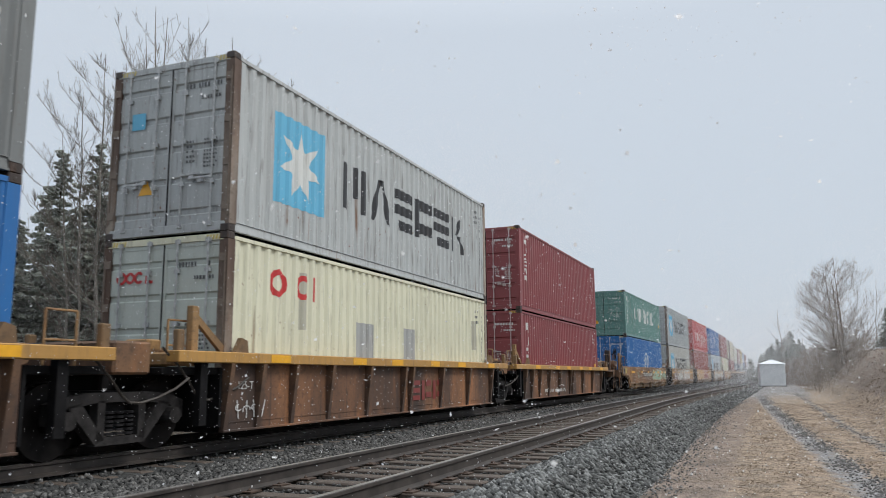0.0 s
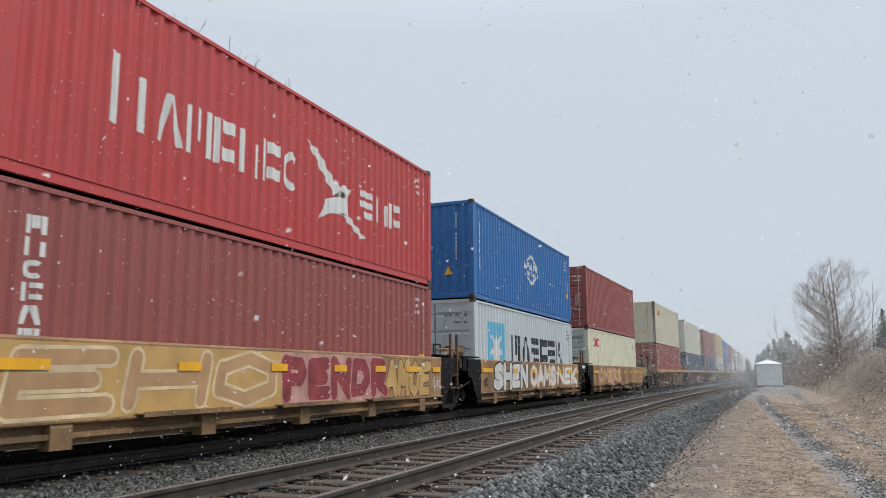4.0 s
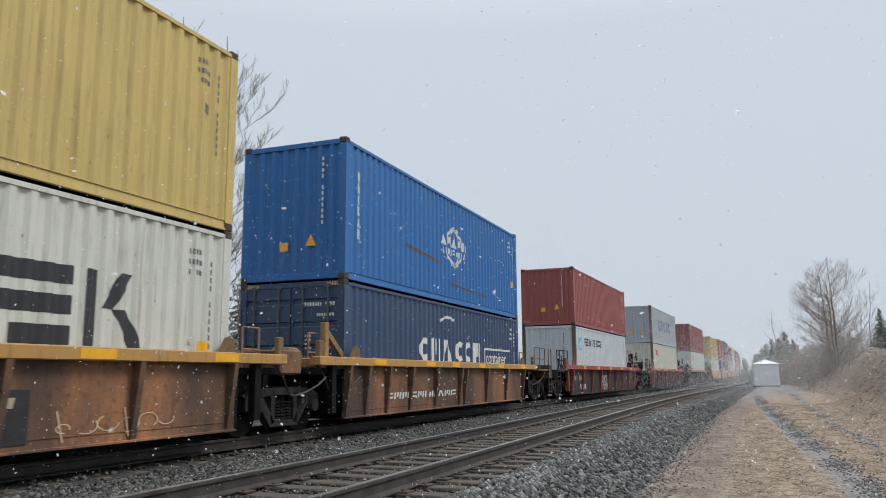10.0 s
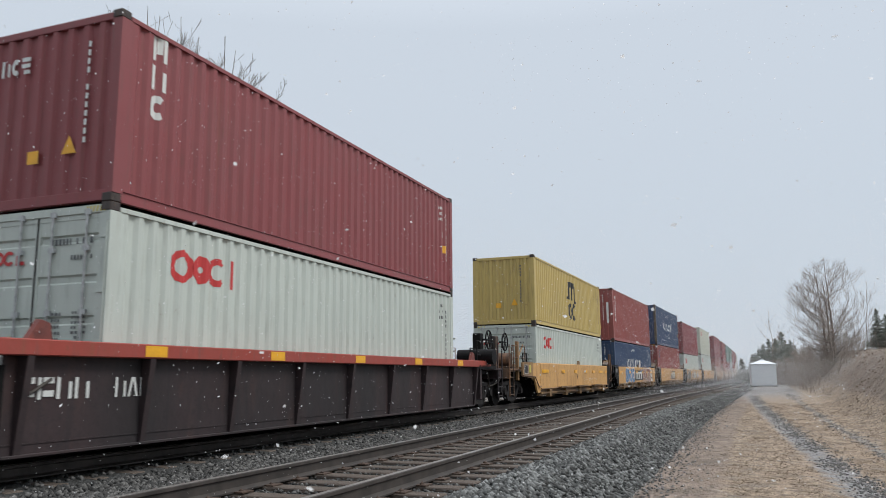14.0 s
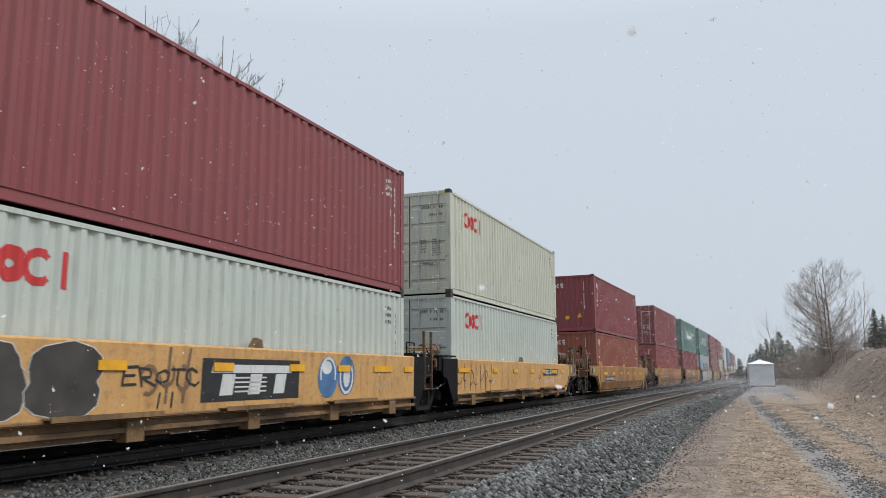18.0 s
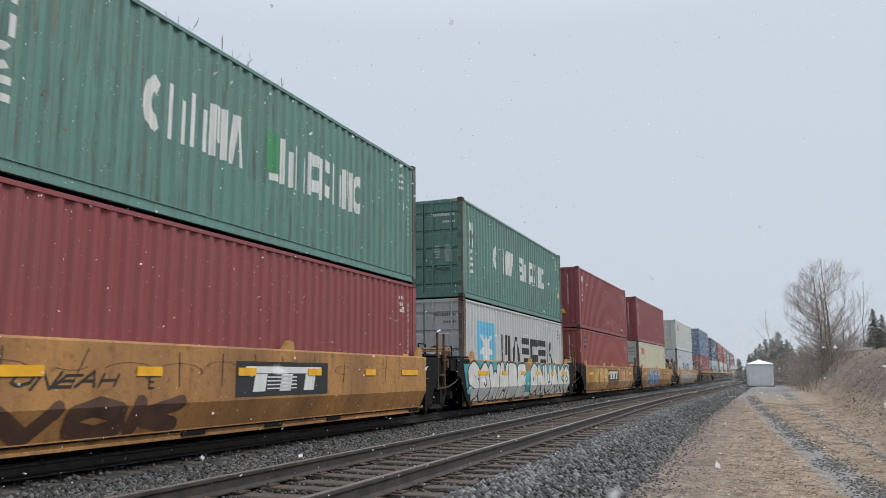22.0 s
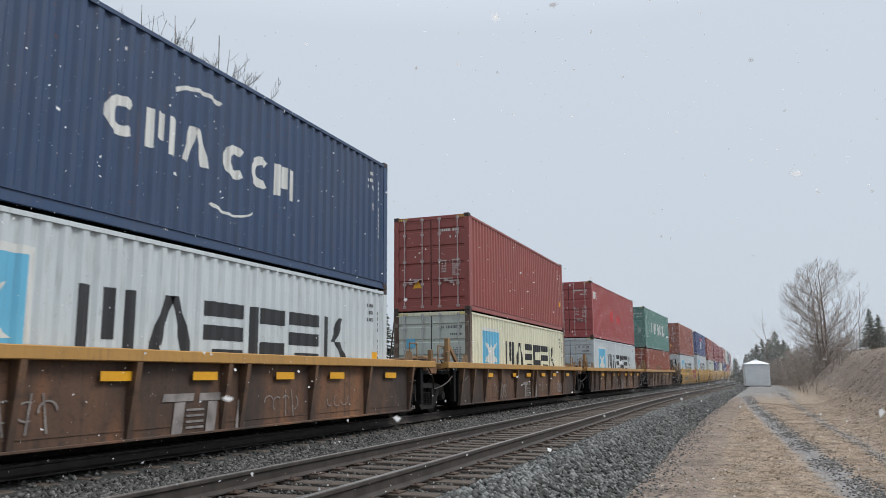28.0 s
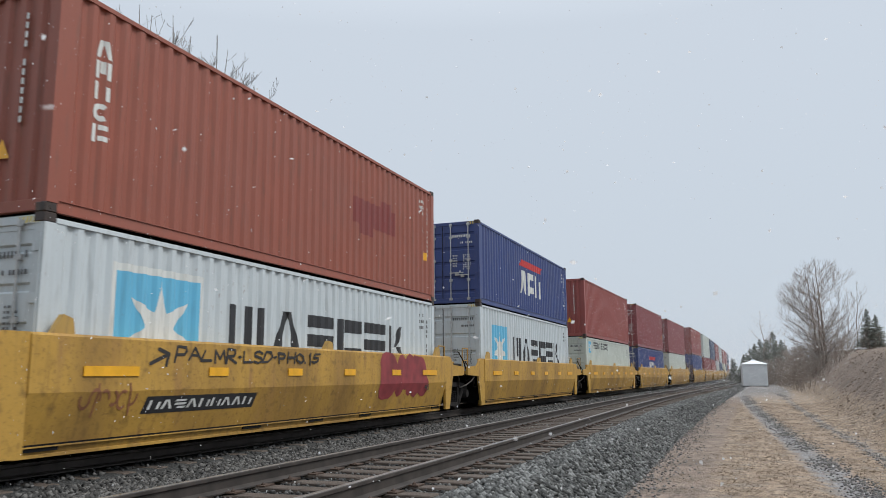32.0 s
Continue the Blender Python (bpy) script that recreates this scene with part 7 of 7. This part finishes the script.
RUSTY_GREEN = grimy("rusty_green_post", (0.13, 0.20, 0.17), (0.055, 0.040, 0.030), (0.21, 0.105, 0.05), 0.0, 0.36, 0.62, 1.5)
RUSTY_BLUE = grimy("rusty_blue_post", (0.12, 0.095, 0.065), (0.045, 0.045, 0.055), (0.19, 0.11, 0.055), 0.0, 0.36, 0.62, 1.5)
worn_green = paint("paint_worn_green", (0.100, 0.218, 0.190), 1.0, 0.8)
FLOOR = 0.27
RIDERS = []
BOXES = []
CARS = []
for i, (s, kind, up, low) in enumerate(UNITS):
    gn = s - UNITS[i - 1][0] - LEN if i else 3.5
    gf = UNITS[i + 1][0] - s - LEN if i + 1 < len(UNITS) else 3.5
    z = FLOOR
    for j, (c, h, d, logo) in enumerate((low, up)):
        lab = f"{WORDS[c]} corrugated container " + ("stacked on another, " if j else "in a car's well, ") + ("doors in front" if d else "plain end in front")
        bars = bar_steel if c in ("bone", "tan_cream", "dull_grey", "putty", "grey", "white_grey", "ice", "cream", "ivory", "pale", "blue", "royal", "green") else bar_red if c in ("maroon", "brown", "rust", "red", "faded_red") else bar_dark
        rusty = i in (1, 4, 8, 13, 14, 24, 26, 27, 30) and c in ("white_grey", "cream", "grey", "putty", "dull_grey", "tan_cream", "weathered_grey", "ivory", "ice")
        old = c == "green" and i in (23, 24)
        posts = RUSTY_POST if rusty else RUSTY_GREEN if old else RUSTY_BLUE if (i, j) == (18, 1) else None
        ob = container(worn_green if old else COL[c], h, d, lab, bars if c != "green" else COL["green"], posts, "", COL["pale"] if c in ("cream", "tan_cream") else COL["dull_grey"] if c == "putty" else None)
        if i < 38:
            logo(ob, h)
            small_marks(ob, h, d, c in LIGHT, i * 2 + j)
        RIDERS.append((ob, s, z))
        z += h
    car = well_car(kind, gn, gf, CARWORDS[kind], 1 if i < 38 else 0, 28 <= i <= 32, i in (13, 14), i == 3)
    RIDERS.append((car, s, 0.0))
    CARS.append(car)
    BOXES.append((RIDERS[-3][0], RIDERS[-2][0]))

# scrapes, stains and touched-up patches on single boxes (lower, upper)
painted("scrape", [[(3.0, 1.10), (5.1, 0.96), (5.1, 1.03), (3.0, 1.18)]], rust_mark, BOXES[12][1], .0035, "long rusty scrape in the blue paint")
painted("scrape", [[(5.8, .50), (8.9, .42), (8.9, .46), (5.8, .55)]], rust_mark, BOXES[12][1], .0035, "faint rusty scrape")
painted("patch", [rect(3.1, 4.3, 1.2, 1.55), rect(8.7, 10.0, 1.42, 1.58)], ivory_patch, BOXES[14][0], .0035, "paler repainted patch")
painted("patch", [rect(3.6, 4.75, 1.58, 1.68)], red_mark_dull, BOXES[22][1], .0035, "darker red touched-up patch")
painted("patch", [rect(7.4, 9.3, .90, 1.05)], red_mark_dull, BOXES[22][1], .0035, "darker red touched-up patch")
painted("patch", [rect(4.9, 6.6, .98, 1.34)], olive_patch, BOXES[32][0], .0035, "olive brown repainted patch")
painted("patch", [rect(5.8, 6.25, 1.25, 1.95)], green_patch, BOXES[23][1], .0065, "brighter green touched-up patch")

# ---- signs and spray on the cars (numbers count from the first unit in view) ----
painted("sign_bar", marks(6.5, 8.5, .42, .86, 3, 5, .3), red_mark_dull, CARS[1], .005, "faded red painted name", RF)
number_panel(CARS[2], 2.4, 5.6, .3, .52, RF, 8)
scribble(CARS[2], 2.3, 8.6, .55, .95, gr_white, 4, 6, .012, RF)
scribble(CARS[1], .2, 1.0, .35, .62, gr_white, 8, 4, .02, RF)
word("125-T", .17, .25, .78, CARS[1], white_paint, RF + .004)
number_panel(CARS[3], 3.6, 6.6, .85, 1.1, FF, 10)
scribble(CARS[3], 1.6, 2.3, .65, 1.2, gr_green, 2, 3, .05, face=FF)
lettering(CARS[3], "OGES", 6.8, 10.4, .58, 1.3, gr_green, gr_tan, FF, .13, .03, 3)
lettering(CARS[3], "NAM", 10.5, 12.1, .62, 1.2, None, gr_green, FF, .10, .0, 4)
scribble(CARS[3], 4.0, 6.3, .62, .95, gr_white, 5, 6, .014, face=FF)
lettering(CARS[4], "ETERNA", .68, 2.4, .58, 1.08, gr_blue, None, FF, .075, .0, 6)
lettering(CARS[4], "CHAK!", 2.55, 5.85, .52, 1.36, gr_pale, gr_black, FF, .16, .045, 7)
painted("graffiti", [rect(6.2, 9.75, .9, 1.37)], gr_mint, CARS[4], .0022, "pale green sprayed ground", FF)
lettering(CARS[4], "REMOR", 6.3, 9.8, .50, 1.36, gr_pale, gr_wine, FF, .17, .045, 8)
scribble(CARS[4], 10.0, 11.3, .62, 1.25, gr_faint, 9, 6, .02, face=FF)
word("40", .36, .06, .64, CARS[4], gr_black)
painted("graffiti", [rect(-.05, 5.4, .5, 1.36)], gr_ochre, CARS[5], .0020, "ochre sprayed ground", FF)
painted("graffiti", [rect(5.4, 9.0, .5, 1.36)], gr_blush, CARS[5], .0020, "rose sprayed ground", FF)
lettering(CARS[5], "EHO", .25, 5.3, .52, 1.34, gr_clay, gr_cream, FF, .12, .045, 12)
lettering(CARS[5], "PENDR", 5.4, 9.3, .52, 1.34, gr_wine, gr_blush, FF, .15, .035, 9)
lettering(CARS[5], "AMOE", 9.2, 11.6, .50, 1.34, gr_ochre, gr_black, FF, .16, .022, 10)
scribble(CARS[5], 11.8, 12.3, .6, .95, gr_white, 13, 3, .025, face=FF)
lettering(CARS[6], "SHEN", 1.05, 4.6, .50, 1.38, gr_pale, gr_black, FF, .15, .06, 11)
lettering(CARS[6], "OAMS", 4.9, 8.4, .54, 1.34, gr_pale, gr_tan, FF, .13, .04, 16)
lettering(CARS[6], "NEK", 8.6, 12.0, .56, 1.3, gr_white, gr_tan, FF, .12, .04, 15)
word("40", .36, .1, .66, CARS[6], gr_black)
lettering(CARS[7], "OMERS", 1.0, 6.4, .56, 1.32, gr_tan, gr_rose, FF, .14, .035, 13)
word("D", .34, 3.2, .80, CARS[18], panel_mat)
for k, (a, b, n) in {11: (6.6, 8.7, 3), 10: (6.65, 8.85, 3), 9: (6.5, 8.85, 3)}.items():
    sign_panel(CARS[k], a, b, .26, .84, RF, n)
number_panel(CARS[8], 2.0, 4.5, .28, .52, RF, 9)
number_panel(CARS[12], 1.6, 6.0, .42, .66, RF, 10)
scribble(CARS[8], 7.8, 9.9, .3, .6, gr_white, 21, 5, .012, RF)
scribble(CARS[11], 9.0, 11.0, .24, .6, gr_cream, 22, 6, .02, RF)
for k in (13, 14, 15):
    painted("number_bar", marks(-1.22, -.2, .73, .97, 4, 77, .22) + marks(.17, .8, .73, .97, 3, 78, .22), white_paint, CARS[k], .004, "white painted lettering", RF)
lettering(CARS[13], "PLANB", .22, 1.4, .33, .61, gr_white, None, RF, .08, .0, 23)
lettering(CARS[13], "TOSA", 4.75, 6.1, .18, .98, gr_white, None, RF, .05, .0, 24)
lettering(CARS[30], "NOS", 2.4, 3.2, .22, .72, gr_faded, None, RF, .06, .0, 70)
lettering(CARS[30], "REK", 10.35, 11.3, .24, .68, gr_faded, None, RF, .07, .0, 80)
word("B", .26, 5.5, .82, CARS[16], panel_mat)
word("A", .26, 8.3, .82, CARS[20], panel_mat)
word("E", .26, 3.0, .82, CARS[23], panel_mat)
scribble(CARS[16], 6.9, 9.6, .62, .92, gr_white, 31, 7, .02, face=FF)
lettering(CARS[17], "SNOE", 1.8, 4.6, .5, 1.36, gr_blue, gr_white, FF, .15, .04, 32)
sign_panel(CARS[17], 4.7, 7.5, .62, 1.22, FF, 3)
lettering(CARS[17], "FATS", 7.65, 10.5, .47, 1.38, gr_brick, gr_white, FF, .14, .05, 33, 0, gr_black)
lettering(CARS[17], "E", 10.5, 11.25, .52, 1.26, gr_white, gr_black, FF, .11, .06, 35)
lettering(CARS[17], "PARK", 6.5, 7.6, 1.06, 1.34, gr_blue, None, FF, .07, .0, 34, .08)
word("125 T", .24, -.95, 1.1, CARS[17], white_paint, 1.424)
for k in (18, 19):
    word("125 T", .22, -.95, 1.1, CARS[k], white_paint, 1.424)
sign_panel(CARS[18], 4.75, 7.35, .62, 1.22, FF, 3)
scribble(CARS[18], 3.4, 4.1, .75, 1.3, gr_white, 35, 3, .02, face=FF)
sign_panel(CARS[19], 4.81, 7.37, .61, 1.23, FF, 3)
lettering(CARS[19], "OBS", -.05, 2.95, .47, 1.38, gr_soot, gr_white, FF, .24, .012, 36)
lettering(CARS[19], "EROTC", 3.3, 4.75, .82, 1.12, gr_black, None, FF, .06, .0, 37)
lettering(CARS[19], "II", 3.85, 4.35, .52, .80, gr_black, None, FF, .07, .0, 38)
scribble(CARS[19], 3.6, 4.6, .62, 1.36, gr_smoke, 37, 3, .05, face=FF)
painted("graffiti", [disc(8.35, .95, .36, .38), disc(9.05, .98, .34, .37)], gr_blue, CARS[19], .004, "blue sprayed ovals", FF)
painted("graffiti", arc(8.35, 1.0, .24, .05, -20, 200, 12, 1.1) + arc(9.05, .95, .22, .05, 150, 400, 12, 1.2) + [disc(9.05, .95, .13, .2), disc(8.3, 1.12, .18, .12)], gr_white, CARS[19], .007, "white sprayed strokes", FF)
scribble(CARS[19], 10.2, 11.6, .6, .95, gr_faint, 39, 7, .02, face=FF)
scribble(CARS[20], -.2, 2.9, .55, 1.3, gr_black, 38, 7, .03, face=FF)
number_panel(CARS[20], 8.9, 11.2, .95, 1.2, FF, 9)
scribble(CARS[20], 9.0, 10.6, .62, .9, gr_white, 39, 5, .03, face=FF)
scribble(CARS[20], 10.9, 11.9, .7, 1.1, gr_white, 40, 5, .014, face=FF)
number_panel(CARS[21], .8, 3.4, .66, .88, FS, 9)
scribble(CARS[21], 8.2, 9.2, .6, .9, gr_red, 41, 4, .03, face=FS)
word("40", .42, .05, .62, CARS[22], gr_black, 1.445)
number_panel(CARS[22], 2.1, 4.4, .72, .94, FS, 9)
lettering(CARS[22], "CMFOT", 4.5, 7.6, .45, 1.3, None, gr_black, FS, .05, .0, 41, .05)
lettering(CARS[22], "PRS", 7.6, 10.5, .22, 1.36, gr_peach, gr_umber, FS, .15, .05, 42, .05, gr_umber)
scribble(CARS[22], 11.0, 11.55, .32, .64, gr_black, 43, 3, .03, face=FS)
scribble(CARS[22], .9, 2.0, .4, 1.0, gr_black, 44, 4, .02, face=FS)
sign_panel(CARS[23], 4.85, 7.6, .66, 1.2, FS, 3)
lettering(CARS[23], "VOK", .75, 3.75, .18, .76, gr_coffee, None, FS, .20, .0, 45)
lettering(CARS[23], "ONEAH", 1.0, 2.5, .82, 1.06, gr_black, None, FS, .07, .0, 46, .1)
scribble(CARS[23], .4, 11.4, .84, 1.3, gr_black, 46, 12, .018, face=FS)
painted("graffiti", [rect(-.02, 12.2, .20, 1.02)], gr_white, CARS[24], .0020, "white sprayed ground of a mural", FS)
painted("graffiti", [rect(-.02, 5.55, 1.02, 1.37), rect(6.15, 12.2, 1.02, 1.37)], gr_teal, CARS[24], .0022, "teal sprayed band of a mural", FS)
painted("graffiti", [rect(5.5, 6.2, .4, 1.12)], gr_teal, CARS[24], .0032, "teal sprayed patch of a mural", FS)
painted("graffiti", [[(-.66, 1.28), (-.02, 1.28), (-.02, .46), (-.30, .46)]], gr_teal, CARS[24], .003, "teal sprayed ground", FF)
lettering(CARS[24], "SOWMBE", -.3, 5.5, .20, 1.38, gr_pale, gr_black, FS, .17, .06, 47)
lettering(CARS[24], "GNUAKO", 6.1, 12.2, .28, 1.38, gr_pale, gr_black, FS, .16, .07, 48)
scribble(CARS[24], 6.2, 7.0, .22, .30, gr_black, 49, 5, .03, face=FS)
sign_panel(CARS[25], 5.0, 7.75, .66, 1.22, FS, 3)
lettering(CARS[25], "KRS", 1.8, 4.9, .22, 1.36, gr_ochre, gr_black, FS, .16, .035, 49)
lettering(CARS[25], "UES", 7.9, 10.75, .20, 1.36, gr_clay, gr_black, FS, .18, .035, 50, .06)
painted("graffiti", [disc(10.9, .5, .2, .25)], gr_mint, CARS[25], .003, "pale blue sprayed smudge", FS)
word("125-T", .24, -.98, 1.12, CARS[26], white_paint, 1.424)
word("40", .44, -.05, .58, CARS[26], gr_black, 1.445)
lettering(CARS[26], "SKEN", 2.0, 7.0, .20, 1.34, gr_blue, gr_white, FS, .16, .04, 51)
number_panel(CARS[26], 8.9, 11.0, .95, 1.15, FS, 8)
scribble(CARS[26], .85, 1.65, .6, .95, gr_black, 52, 3, .025, face=FS)
scribble(CARS[26], 1.0, 1.8, 1.12, 1.3, gr_blue, 53, 4, .02, face=FS)
painted("graffiti", [rect(.1, 11.3, .2, 1.0)], gr_ash, CARS[27], .0020, "grey sprayed ground", FS)
lettering(CARS[27], "TREMANS", 1.6, 8.2, .86, 1.3, gr_white, None, FS, .07, .0, 55)
lettering(CARS[27], "ODN", 8.6, 11.0, .3, 1.2, gr_ash, gr_smoke, FS, .14, .03, 56)
scribble(CARS[27], 11.2, 12.1, .5, .92, gr_teal, 57, 5, .05, face=FS)
tagged(CARS[27], "yellow smooth-sided well car half covered in grey spray")
for k, a in ((29, 3.1), (30, 3.3), (31, 3.4)):
    faded_sign(CARS[k], a + 1.9, a + 4.0, .2, .74, RF)
    scribble(CARS[k], a + 4.3, a + 5.3, .3, .75, gr_faded, 60 + k, 4, .02, RF)
    scribble(CARS[k], a + 6.3, a + 7.4, .3, .75, gr_faded, 70 + k, 4, .02, RF)
    scribble(CARS[k], 1.9, 3.3, .35, .8, gr_faded, 80 + k, 5, .024, RF)
lettering(CARS[33], "PALMR-LSD-PHO.15", 2.06, 5.95, 1.14, 1.40, gr_black, None, FN, .075, .0, 90, .03)
painted("graffiti", [capsule((1.6, 1.14), (1.95, 1.27), .025), capsule((1.75, 1.33), (1.95, 1.27), .025), capsule((1.95, 1.27), (1.9, 1.12), .025)], gr_black, CARS[33], .006, "black sprayed arrow", FN)
number_panel(CARS[33], 1.55, 4.0, .50, .72, FN, 9)
lettering(CARS[33], "DMR", 8.6, 11.1, .48, 1.44, gr_wine, gr_wine, FN, .22, .03, 91)
word("40", .28, 11.0, .62, CARS[33], gr_black, 1.43)
scribble(CARS[33], .5, 1.4, .5, .9, gr_rust, 92, 6, .03, face=FN)


def motions():
    for ob, s, z in RIDERS:
        walk(ob, [(t, Matrix.Translation((0, 0, z)) @ on_track(s - run(t))) for t in TIMES])
    for ob, drift in SNOWS:
        walk(ob, [(0.0, pose(0, 0, 0)), (16.0, pose(*[v * 16 for v in drift])), (32.0, pose(*[v * 32 for v in drift]))])


motions()
